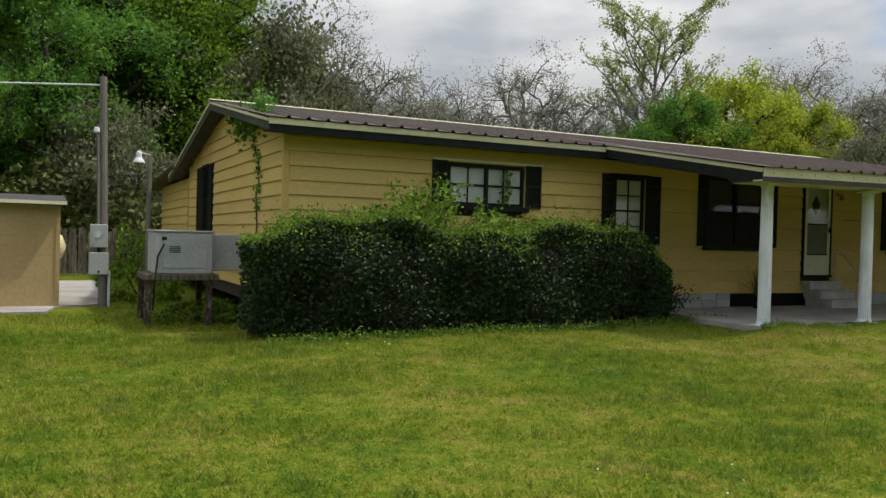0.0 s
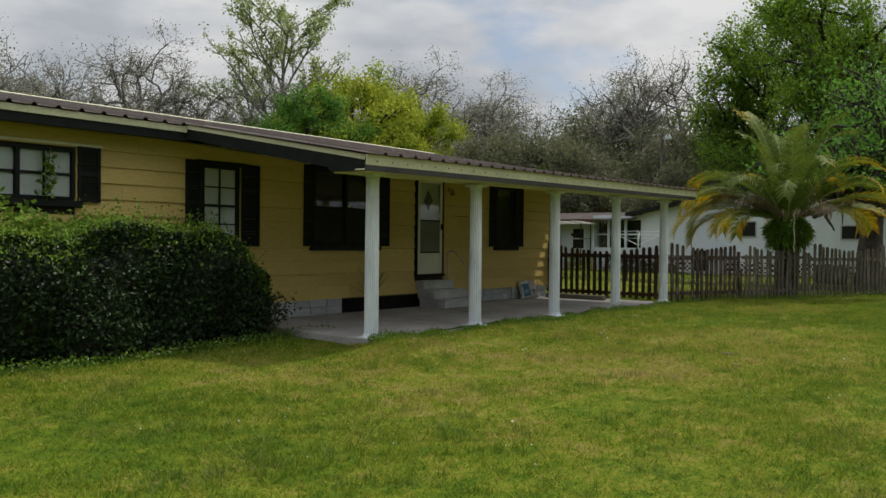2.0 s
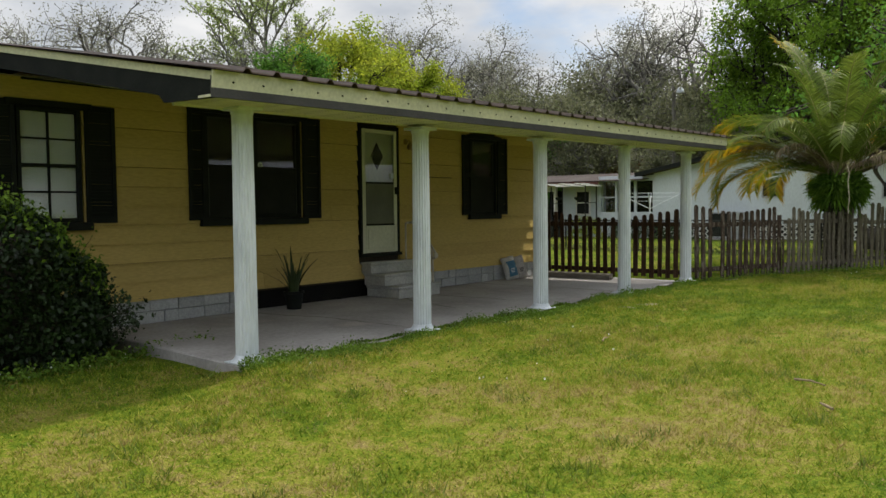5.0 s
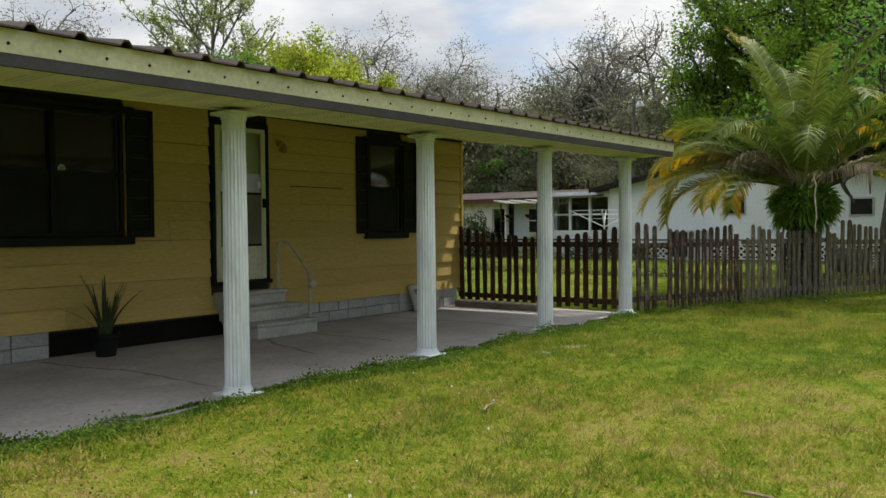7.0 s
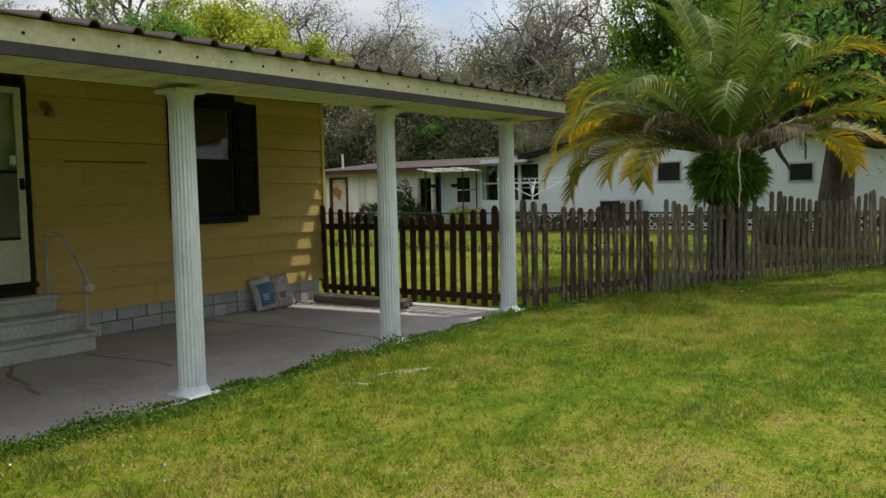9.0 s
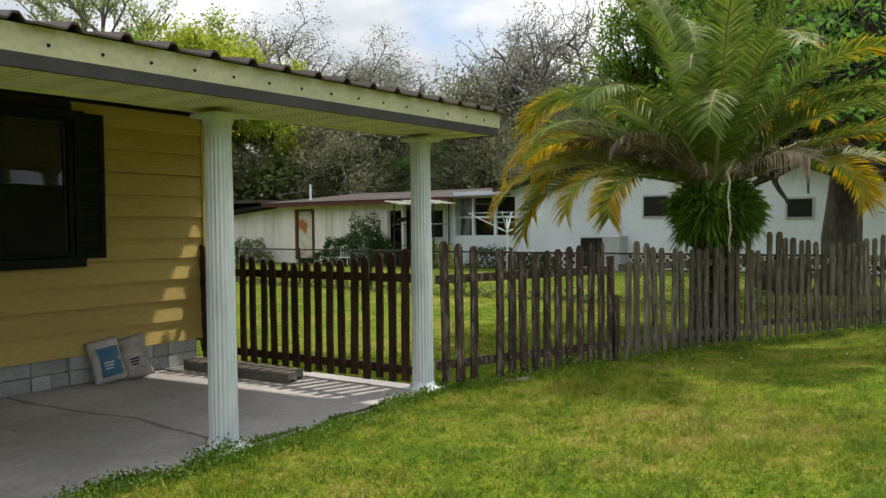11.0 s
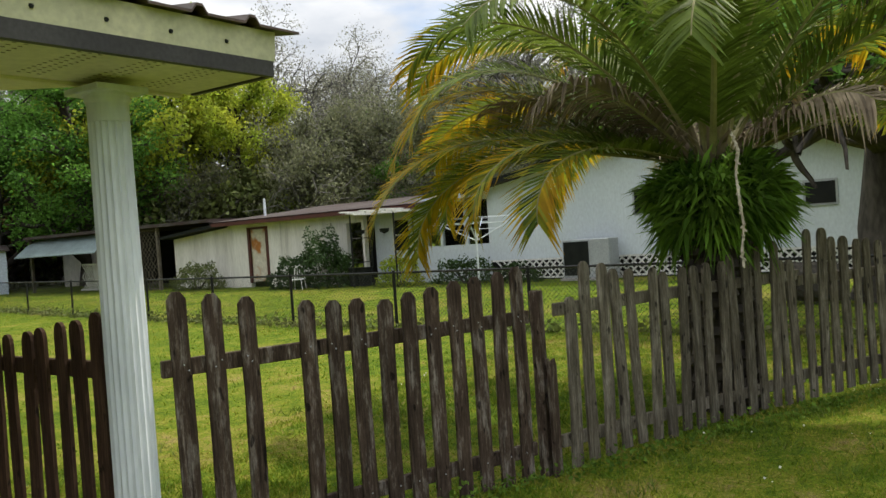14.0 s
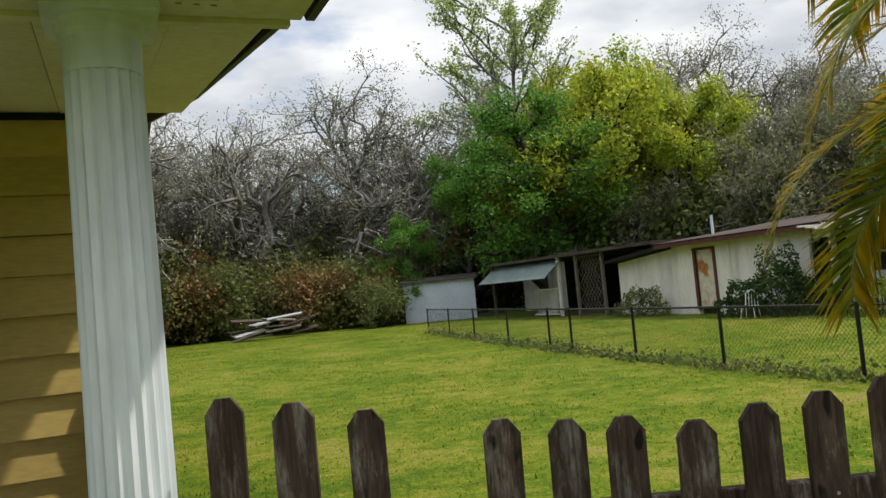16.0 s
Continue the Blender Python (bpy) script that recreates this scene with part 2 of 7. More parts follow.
M_SOFFIT = material("cream_soffit_panel", (0.72, 0.69, 0.52), (0.63, 0.60, 0.43), 0.6, scale=1.2, fine=25, bump=0.06, stain=0.12)
M_ROOF = material("brown_roof_metal", (0.046, 0.030, 0.021), (0.075, 0.050, 0.036), 0.5, 0.0, scale=1.0, fine=14, bump=0.08, stain=0.3, stretch=(1, 0.3, 1), spec=0.3)
M_WHITE = material("white_column_paint", (0.70, 0.74, 0.78), (0.56, 0.61, 0.66), 0.55, scale=3.5, fine=18, bump=0.1, stain=0.14, stretch=(1, 1, 0.25))
M_CONC = material("patio_concrete", (0.41, 0.39, 0.38), (0.285, 0.27, 0.262), 0.85, scale=0.9, fine=22, bump=0.3, stain=0.16, third=(0.375, 0.335, 0.315), gap=(0.36, 0.64))
M_CONC_D = material("damp_crack", (0.17, 0.16, 0.15), (0.23, 0.215, 0.20), 0.9, scale=4, fine=30)
M_BLOCK = material("grey_blocks", (0.46, 0.475, 0.48), (0.36, 0.375, 0.38), 0.9, scale=2, fine=35, bump=0.4, stain=0.2, vary=0.16)
M_STEP = material("weathered_step_concrete", (0.50, 0.50, 0.48), (0.38, 0.385, 0.37), 0.9, scale=3, fine=30, bump=0.35, stain=0.2)
# near-black for sheets that stand in for unlit depth
M_DARK = material("unlit_space_black", (0.006, 0.006, 0.006), (0.01, 0.009, 0.008), 0.95, scale=3, fine=20, bump=0)
M_DOOR = material("cream_door_paint", (0.66, 0.66, 0.52), (0.58, 0.58, 0.45), 0.5, scale=2, fine=25, bump=0.05, stain=0.1)
M_BLIND = material("pale_blind", (0.82, 0.82, 0.78), (0.72, 0.72, 0.68), 0.8, scale=1.5, fine=30, bump=0, stain=0.08)
M_GLASS = glass_material("window_glass")
M_SCREEN = material("dark_insect_screen", (0.010, 0.011, 0.011), (0.016, 0.017, 0.016), 0.6, scale=3, fine=80, bump=0, stain=0.1, spec=0.15)
M_SCREENFRAME = material("dull_screen_frame", (0.06, 0.066, 0.06), (0.045, 0.05, 0.045), 0.5, 0.2, scale=6, fine=40, bump=0)
M_DOORSCREEN = material("grey_green_storm_screen", (0.15, 0.155, 0.115), (0.12, 0.125, 0.095), 0.5, scale=3, fine=80, bump=0, stain=0.1, spec=0.3)
M_STEEL = material("painted_steel_rail", (0.58, 0.53, 0.45), (0.44, 0.39, 0.32), 0.45, 0.1, scale=6, fine=50, bump=0.05)
M_BRASS = material("aged_brass", (0.40, 0.28, 0.12), (0.3, 0.2, 0.08), 0.35, 0.8, scale=9, fine=60, bump=0.05)
M_WOOD_BR = board_material("brown_picket_wood", (0.034, 0.019, 0.012), (0.060, 0.034, 0.021), (0.095, 0.058, 0.036), 0.3, 0.22)
M_WOOD_MID = board_material("weathered_picket_wood", (0.034, 0.023, 0.017), (0.070, 0.049, 0.036), (0.21, 0.185, 0.16), 0.62, 0.25)
M_WOOD_GR = board_material("grey_picket_wood", (0.075, 0.064, 0.047), (0.135, 0.118, 0.09), (0.25, 0.228, 0.185), 0.5, 0.25)
M_BARK = material("grey_bark", (0.095, 0.085, 0.072), (0.05, 0.043, 0.036), 0.95, scale=2, fine=14, bump=0.9, stain=0.4, stretch=(1, 1, 0.35), spec=0.1)
M_NBWALL = material("white_stucco", (0.60, 0.655, 0.69), (0.52, 0.575, 0.61), 0.85, scale=0.6, fine=18, bump=0.2, stain=0.1, stretch=(1, 1, 0.5))
M_NBWALL2 = material("stained_white_stucco", (0.74, 0.72, 0.66), (0.62, 0.60, 0.54), 0.85, scale=0.9, fine=10, bump=0.2, stain=0.16, stretch=(1, 2.5, 0.3), third=(0.28, 0.27, 0.24), gap=(0.40, 0.62))
M_RUST = material("rusty_door_paint", (0.62, 0.58, 0.48), (0.55, 0.50, 0.40), 0.7, scale=1.6, fine=12, bump=0.2, stain=0.2, third=(0.36, 0.14, 0.03), gap=(0.35, 0.50))
M_REDTRIM = material("red_brown_fascia", (0.10, 0.035, 0.027), (0.07, 0.026, 0.02), 0.7, scale=2, fine=20)
M_NBROOF = material("grey_tin_roof", (0.085, 0.075, 0.07), (0.06, 0.045, 0.042), 0.85, scale=1.2, fine=9, bump=0.1, stretch=(0.3, 1, 1), spec=0.08)
M_BLACKMETAL = material("black_fence_metal", (0.012, 0.013, 0.013), (0.02, 0.02, 0.02), 0.5, 0.3, scale=6, fine=40, bump=0.05)
M_WIRE = material("dull_fence_wire", (0.06, 0.065, 0.06), (0.09, 0.095, 0.085), 0.6, 0.4, scale=6, fine=40, bump=0)
M_LATTICE = material("white_lattice", (0.72, 0.72, 0.68), (0.6, 0.6, 0.56), 0.8, scale=3, fine=20, bump=0.1)
M_GREYBOX = material("grey_enamel", (0.40, 0.42, 0.44), (0.34, 0.36, 0.38), 0.5, 0.1, scale=2, fine=25, bump=0.05, stain=0.15)
M_TAN = material("tan_shed_paint", (0.42, 0.31, 0.15), (0.37, 0.27, 0.13), 0.75, scale=1, fine=16, bump=0.2, stain=0.15)


# ---- mesh helpers ----
def mesh_object(name, bm, mat, smooth=False):
    me = bpy.data.meshes.new(name)
    bm.normal_update()
    bm.to_mesh(me)
    bm.free()
    for m in (mat if isinstance(mat, (list, tuple)) else [mat]):
        me.materials.append(m)
    if smooth:
        me.polygons.foreach_set("use_smooth", [True] * len(me.polygons))
    return new(name, me)


def part(name, bm, mat, parent, label="", smooth=False):
    ob = mesh_object(name, bm, mat, smooth)
    ob.parent = parent
    if label:
        tagged(ob, label)
    return ob


def raw_mesh(name, verts, faces, mat, smooth=False):
    me = bpy.data.meshes.new(name)
    verts = np.asarray(verts, dtype=np.float32)
    faces = np.asarray(faces, dtype=np.int32)
    k = faces.shape[1]
    me.vertices.add(len(verts))
    me.vertices.foreach_set("co", verts.ravel())
    me.loops.add(faces.size)
    me.loops.foreach_set("vertex_index", faces.ravel())
    me.polygons.add(len(faces))
    me.polygons.foreach_set("loop_start", np.arange(len(faces), dtype=np.int32) * k)
    if smooth:
        me.polygons.foreach_set("use_smooth", np.ones(len(faces), dtype=bool))
    me.update(calc_edges=True)
    me.materials.append(mat)
    return me


def empty(name, at=(0, 0, 0), label="", category="", group="", kind=""):
    ob = new(name)
    ob.empty_display_size = 0.1
    ob.matrix_basis = Matrix.Translation(at)
    return tagged(ob, label, category, group, kind)


def box(bm, x0, x1, y0, y1, z0, z1, bevel=0.0, m=None):
    r = bmesh.ops.create_cube(bm, size=1.0)["verts"]
    for v in r:
        v.co = Vector((x0 + (v.co.x + 0.5) * (x1 - x0), y0 + (v.co.y + 0.5) * (y1 - y0), z0 + (v.co.z + 0.5) * (z1 - z0)))
    if bevel:
        edges = list({e for v in r for e in v.link_edges})
        r = bmesh.ops.bevel(bm, geom=edges, offset=bevel, segments=1, affect="EDGES")["verts"]
    if m is not None:
        bmesh.ops.transform(bm, matrix=m, verts=[v for v in r if v.is_valid])
    return bm


def boxed(*args, **kw):
    return box(bmesh.new(), *args, **kw)


def prism(bm, outline, axis, a, b):
    """Extrude a closed outline of 2D points along x, y or z from a to b."""
    def put(p, h):
        return {"x": (h, p[0], p[1]), "y": (p[0], h, p[1]), "z": (p[0], p[1], h)}[axis]
    lo, hi = [bm.verts.new(put(p, a)) for p in outline], [bm.verts.new(put(p, b)) for p in outline]
    bm.faces.new(lo)
    bm.faces.new(hi)
    for i in range(len(lo)):
        j = (i + 1) % len(lo)
        bm.faces.new((lo[i], lo[j], hi[j], hi[i]))
    bmesh.ops.recalc_face_normals(bm, faces=bm.faces)
    return bm


def tube(bm, pts, radii, sides=8, caps=True):
    """A tapered tube along points."""
    pts = [Vector(p) for p in pts]
    if not isinstance(radii, (list, tuple)):
        radii = [radii] * len(pts)
    rings, side = [], None
    for i, p in enumerate(pts):
        d = (pts[min(i + 1, len(pts) - 1)] - pts[max(i - 1, 0)]).normalized()
        if side is None:
            side = d.orthogonal().normalized()
        side = (side - d * side.dot(d)).normalized()
        up = d.cross(side)
        rings.append([bm.verts.new(p + (side * math.cos(a) + up * math.sin(a)) * radii[i])
                      for a in (2 * math.pi * k / sides for k in range(sides))])
    for a, b in zip(rings, rings[1:]):
        for k in range(sides):
            j = (k + 1) % sides
            bm.faces.new((a[k], a[j], b[j], b[k]))
    if caps:
        bm.faces.new(rings[0][::-1])
        bm.faces.new(rings[-1])
    return bm


def lathe(bm, profile, sides=24, at=(0, 0, 0)):
    rings = [[bm.verts.new((at[0] + r * math.cos(2 * math.pi * k / sides), at[1] + r * math.sin(2 * math.pi * k / sides), at[2] + z))
              for k in range(sides)] for r, z in profile]
    for a, b in zip(rings, rings[1:]):
        for k in range(sides):
            j = (k + 1) % sides
            bm.faces.new((a[k], a[j], b[j], b[k]))
    bm.faces.new(rings[0][::-1])
    bm.faces.new(rings[-1])
    return bm


# ---- ground ----
def smooth_step(v):
    v = np.clip(v, 0, 1)
    return v * v * (3 - 2 * v)


def ground_z(x, y):
    """The lie of the land: a gentle rise along the walk, a low swell by the porch."""
    x, y = np.asarray(x, float), np.asarray(y, float)
    z = 0.28 * smooth_step((x - 5) / 19)
    z = z + 0.10 * np.exp(-((y - 11.3) / 2.6) ** 2) * smooth_step((x - 1) / 5) * (1 - smooth_step((x - 11) / 7))
    edge = smooth_step((y - 9.3) / 0.85) * smooth_step((x - 9.9) / 0.5) * (1 - smooth_step((x - 20.6) / 0.8)) * (y < 10.5)
    z = z * (1 - edge) + 0.245 * edge
    near = np.exp(-(((x - 13) / 30) ** 2 + ((y - 8) / 30) ** 2))
    z = z + near * 0.012 * (np.sin(x * 2.1 + 1.3 * np.sin(y * 1.7)) + np.sin(y * 2.9 + 0.8 * np.sin(x * 1.1)))
    patio = (x > 10.2) & (x < 20.45) & (y > 10.42) & (y < 13.7)
    lip = (x > 10.0) & (x < 20.6) & (y > 10.05)
    z = np.where(lip, np.minimum(z, 0.238), z)
    return np.where(patio, np.minimum(z, 0.19), z)


def axis_steps(lo, hi, step, far):
    core = np.arange(lo, hi + step / 2, step)
    out, d = [], step
    a = 0.0
    while a < far:
        d *= 1.35
        a += d
        out.append(a)
    out = np.array(out)
    return np.concatenate([lo - out[::-1], core, hi + out])


gx, gy = axis_steps(-8, 44, 0.4, 2500), axis_steps(-4, 60, 0.4, 2500)
GX, GY = np.meshgrid(gx, gy)
gv = np.stack([GX.ravel(), GY.ravel(), ground_z(GX, GY).ravel()], -1)
w = len(gx)
idx = (np.arange(len(gy) - 1)[:, None] * w + np.arange(w - 1)[None, :]).ravel()
ground = new("ground", raw_mesh("ground", gv, np.stack([idx, idx + 1, idx + 1 + w, idx + w], -1), M_GROUND, True))
tagged(ground, "mown lawn ground with straw-coloured worn patches", "ground", kind="structure")


# ---- the house ----
Y_WALL, X_LEFT, X_RIGHT = 13.6, 3.24, 20.36
RIDGE_Y, RIDGE_Z, EAVE_Y, EAVE_Z = 18.2, 4.30, 13.15, 3.35
PORCH_X0, PORCH_X1, PORCH_Y = 9.75, 20.93, 9.9


def porch_z(x):
    """Top of the porch eave, which sags a little towards its old end."""
    return 2.825 + 0.0115 * (x - 14.8)


house = empty("house", (0, 0, 0), "yellow lap-sided single-storey house with brown metal roof and porch", "house")

OPENINGS = [(6.15, 7.70, 2.17, 2.88), (9.78, 10.50, 1.55, 2.84), (12.17, 13.80, 1.56, 2.96), (15.00, 15.92, 0.92, 3.02), (17.92, 18.72, 1.56, 2.96)]


def wall_with_openings(bm, x0, x1, y0, y1, z0, z1, holes):
    cuts = sorted({x0, x1, *[h[0] for h in holes], *[h[1] for h in holes]})
    for a, b in zip(cuts, cuts[1:]):
        hole = [h for h in holes if h[0] <= a and b <= h[1]]
        if hole:
            box(bm, a, b, y0, y1, z0, hole[0][2])
            box(bm, a, b, y0, y1, hole[0][3], z1)
        else:
            box(bm, a, b, y0, y1, z0, z1)
    return bm


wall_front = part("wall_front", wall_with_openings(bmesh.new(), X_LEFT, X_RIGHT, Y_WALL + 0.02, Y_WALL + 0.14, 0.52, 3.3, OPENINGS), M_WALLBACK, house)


def roof_under(y):
    return RIDGE_Z - 0.07 - (RIDGE_Z - EAVE_Z) / (RIDGE_Y - EAVE_Y) * abs(y - RIDGE_Y)


REAR_Y = 29.0
bm = bmesh.new()
prism(bm, [(Y_WALL + 0.14, 0.3), (23.3, 0.3), (23.3, roof_under(23.2)), (RIDGE_Y, roof_under(RIDGE_Y)), (Y_WALL + 0.14, roof_under(Y_WALL))], "x", X_LEFT + 0.02, X_LEFT + 0.14)
wall_left = part("wall_gable", bm, M_WALLBACK, house)
bm = bmesh.new()
prism(bm, [(Y_WALL + 0.14, 0.3), (23.3, 0.3), (23.3, roof_under(23.2)), (RIDGE_Y, roof_under(RIDGE_Y)), (Y_WALL + 0.14, roof_under(Y_WALL))], "x", X_RIGHT - 0.14, X_RIGHT - 0.02)
part("wall_gable", bm, M_SIDING, house)
part("wall_back", boxed(X_LEFT, X_RIGHT, 23.3, 23.42, 0.3, 3.3), M_SIDING, house)
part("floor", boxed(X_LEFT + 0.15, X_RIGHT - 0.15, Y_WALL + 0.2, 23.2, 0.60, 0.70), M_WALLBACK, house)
# added black sheet: keeps the rooms behind the panes dark
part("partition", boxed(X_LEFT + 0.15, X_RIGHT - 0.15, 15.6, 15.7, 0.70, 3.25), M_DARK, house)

# lap boards
LAP = 0.236


def lap_board(a0, a1, b0, b1, z0, z1, facing):
    """A wedge-shaped board; a: ends at its lower edge, b: at its upper edge. facing 'y' for the front, 'x' for the gable."""
    me = bpy.data.meshes.new("siding_board")
    lip, thin = 0.034, 0.005
    if facing == "y":
        v = [(a0, Y_WALL - lip, z0), (a1, Y_WALL - lip, z0), (a1, Y_WALL + 0.019, z0), (a0, Y_WALL + 0.019, z0),
             (b0, Y_WALL - thin, z1), (b1, Y_WALL - thin, z1), (b1, Y_WALL + 0.019, z1), (b0, Y_WALL + 0.019, z1)]
    else:
        v = [(X_LEFT - lip, a0, z0), (X_LEFT - lip, a1, z0), (X_LEFT + 0.019, a1, z0), (X_LEFT + 0.019, a0, z0),
             (X_LEFT - thin, b0, z1), (X_LEFT - thin, b1, z1), (X_LEFT + 0.019, b1, z1), (X_LEFT + 0.019, b0, z1)]
    f = [(0, 1, 2, 3), (4, 5, 6, 7), (0, 1, 5, 4), (1, 2, 6, 5), (2, 3, 7, 6), (3, 0, 4, 7)]
    me.from_pydata(v, [], f)
    bm = bmesh.new()
    bm.from_mesh(me)
    bmesh.ops.recalc_face_normals(bm, faces=bm.faces)
    bm.to_mesh(me)
    bm.free()
    me.materials.append(M_SIDING)
    return me


def add_board(me, parent):
    ob = new("siding_board", me)
    ob.parent = parent


rng = random.Random(4)
for row in range(12):
    z0 = 0.555 + row * LAP
    z1 = min(z0 + LAP - 0.002, 3.24)
    start = X_LEFT + 0.07 if row else 10.2
    spans, x = [], start
    joints = sorted(rng.uniform(X_LEFT + 1, X_RIGHT - 1) for _ in range(3)) if row else [13.1, 17.4]
    stops = [(a - 0.02, b + 0.02) for a, b, lo, hi in OPENINGS if lo < z1 - 0.02 and hi > z0 + 0.02]
    for a, b in sorted(stops) + [(X_RIGHT - 0.03, None)]:
        if a - x > 0.05:
            cut = [x] + [j for j in joints if x + 0.4 < j < a - 0.4] + [a]
            spans += [(p + (0.003 if i else 0), q) for i, (p, q) in enumerate(zip(cut, cut[1:]))]
        x = b if b else x
    for a, b in spans:
        drop = rng.uniform(-0.003, 0.003)
        add_board(lap_board(a, b, a, b, z0 + drop, z1 + drop, "y"), wall_front)
for row in range(16):
    z0 = 0.555 + row * LAP
    z1 = z0 + LAP - 0.002
    def reach(z):
        slope = (RIDGE_Z - EAVE_Z) / (RIDGE_Y - EAVE_Y)
        half = (roof_under(RIDGE_Y) - 0.03 - z) / slope
        return max(Y_WALL, RIDGE_Y - half), min(23.25, RIDGE_Y + half)
    if z1 > roof_under(RIDGE_Y) - 0.05:
        break
    (a0, a1), (b0, b1) = reach(z0), reach(z1)
    if z0 < 3.1 and z1 > 1.6:
        add_board(lap_board(a0, 19.7, b0, 19.7, z0, z1, "x"), wall_left)
        add_board(lap_board(21.95, a1, 21.95, b1, z0, z1, "x"), wall_left)
    else:
        add_board(lap_board(a0, a1, b0, b1, z0, z1, "x"), wall_left)
bm = bmesh.new()
box(bm, X_LEFT - 0.035, X_LEFT + 0.07, Y_WALL - 0.04, Y_WALL + 0.07, 0.5, 3.26, 0.006)
part("corner_board", bm, M_SIDING, house)
part("corner_board", boxed(X_RIGHT - 0.03, X_RIGHT + 0.03, Y_WALL - 0.045, Y_WALL + 0.06, 0.45, 3.2, 0.006), M_SIDING, house)

# rear addition with lower roof
part("addition_wall", boxed(X_LEFT, 12.0, 23.45, REAR_Y, 0.3, 3.0), M_SIDING, house)
for row in range(10):
    z0 = 0.6 + row * LAP
    me = lap_board(23.46, REAR_Y, 23.46, REAR_Y, z0, z0 + LAP - 0.002, "x")
    add_board(me, wall_left)
bm = bmesh.new()
prism(bm, [(23.4, 3.34), (30.3, 3.0), (30.3, 2.93), (23.4, 3.24)], "x", 2.8, 12.4)
part("addition_roof", bm, M_ROOF, house)


# roof of ribbed metal
def ribbed(x0, x1, rows, spacing=0.305, skin=0.012):
    """A ribbed sheet over rows of (y, z of x)."""
    xs = [(x0, 0.0)]
    n = int((x1 - x0) / spacing)
    for i in range(1, n):
        c = x0 + i * (x1 - x0) / n
        xs += [(c - 0.045, 0.0), (c - 0.016, 0.036), (c + 0.016, 0.036), (c + 0.045, 0.0)]
    xs.append((x1, 0.0))
    bm = bmesh.new()
    top = [[bm.verts.new((x, y, z(x) + dz)) for x, dz in xs] for y, z in rows]
    low = [[bm.verts.new((x, y, z(x) + dz - skin)) for x, dz in xs] for y, z in rows]
    m, k = len(rows), len(xs)
    for i in range(m - 1):
        for j in range(k - 1):
            bm.faces.new((top[i][j], top[i][j + 1], top[i + 1][j + 1], top[i + 1][j]))
            bm.faces.new((low[i][j], low[i + 1][j], low[i + 1][j + 1], low[i][j + 1]))
    for j in range(k - 1):
        bm.faces.new((top[0][j], low[0][j], low[0][j + 1], top[0][j + 1]))
        bm.faces.new((top[-1][j], top[-1][j + 1], low[-1][j + 1], low[-1][j]))
    for i in range(m - 1):
        bm.faces.new((top[i][0], top[i + 1][0], low[i + 1][0], low[i][0]))
        bm.faces.new((top[i][-1], low[i][-1], low[i + 1][-1], top[i + 1][-1]))
    return bm


main_eave = lambda x: EAVE_Z + 0.012
ridge_z = lambda x: RIDGE_Z
part("roof", ribbed(2.85, PORCH_X0, [(EAVE_Y - 0.06, main_eave), (RIDGE_Y, ridge_z), (23.35, lambda x: 3.36)]), M_ROOF, house)
part("porch_roof", ribbed(PORCH_X0, PORCH_X1 + 0.12, [(PORCH_Y - 0.08, lambda x: porch_z(x) + 0.03), (EAVE_Y, lambda x: 3.40), (RIDGE_Y, ridge_z), (23.35, lambda x: 3.36)]), M_ROOF, house)
bm = bmesh.new()
prism(bm, [(RIDGE_Y - 0.17, RIDGE_Z + 0.005), (RIDGE_Y, RIDGE_Z + 0.05), (RIDGE_Y + 0.17, RIDGE_Z + 0.005), (RIDGE_Y, RIDGE_Z + 0.03)], "x", 2.83, PORCH_X1 + 0.14)
part("ridge_cap", bm, M_DRIP, house, "pale metal ridge cap")

# main eave: cream drip edge, dark board, boxed soffit
part("drip_edge", boxed(2.86, PORCH_X0 - 0.5, EAVE_Y - 0.03, EAVE_Y - 0.008, 3.25, 3.345, 0.003), M_DRIP, house)
part("fascia", boxed(2.88, PORCH_X0 - 0.5, EAVE_Y - 0.008, EAVE_Y + 0.03, 3.12, 3.33, 0.003), M_TRIM_DARK, house)
# near-black soffit: the shade under the eave is in its colour
part("soffit", boxed(2.88, PORCH_X0, EAVE_Y + 0.03, Y_WALL - 0.03, 3.17, 3.19), M_TRIM_DARK, house)
slope = (RIDGE_Z - EAVE_Z) / (RIDGE_Y - EAVE_Y)
for side in (-1, 1):
    bm = bmesh.new()
    e = EAVE_Y if side < 0 else 24.6
    ze = RIDGE_Z - slope * abs(e - RIDGE_Y)
    prism(bm, [(e, ze - 0.02), (RIDGE_Y, RIDGE_Z - 0.02), (RIDGE_Y, RIDGE_Z - 0.19), (e, ze - 0.19)], "x", 2.86, 2.90)
    part("rake_board", bm, M_FASCIA, house)
    bm = bmesh.new()
    prism(bm, [(e, ze - 0.015), (RIDGE_Y, RIDGE_Z - 0.015), (RIDGE_Y, RIDGE_Z - 0.06), (e, ze - 0.06)], "x", 2.835, 2.86)
    part("rake_drip", bm, M_DRIP, house)
    bm = bmesh.new()
    prism(bm, [(e, ze - 0.08), (RIDGE_Y, RIDGE_Z - 0.08), (RIDGE_Y, RIDGE_Z - 0.10), (e, ze - 0.10)], "x", 2.90, X_LEFT - 0.03)
    part("rake_soffit", bm, M_FASCIA, house)


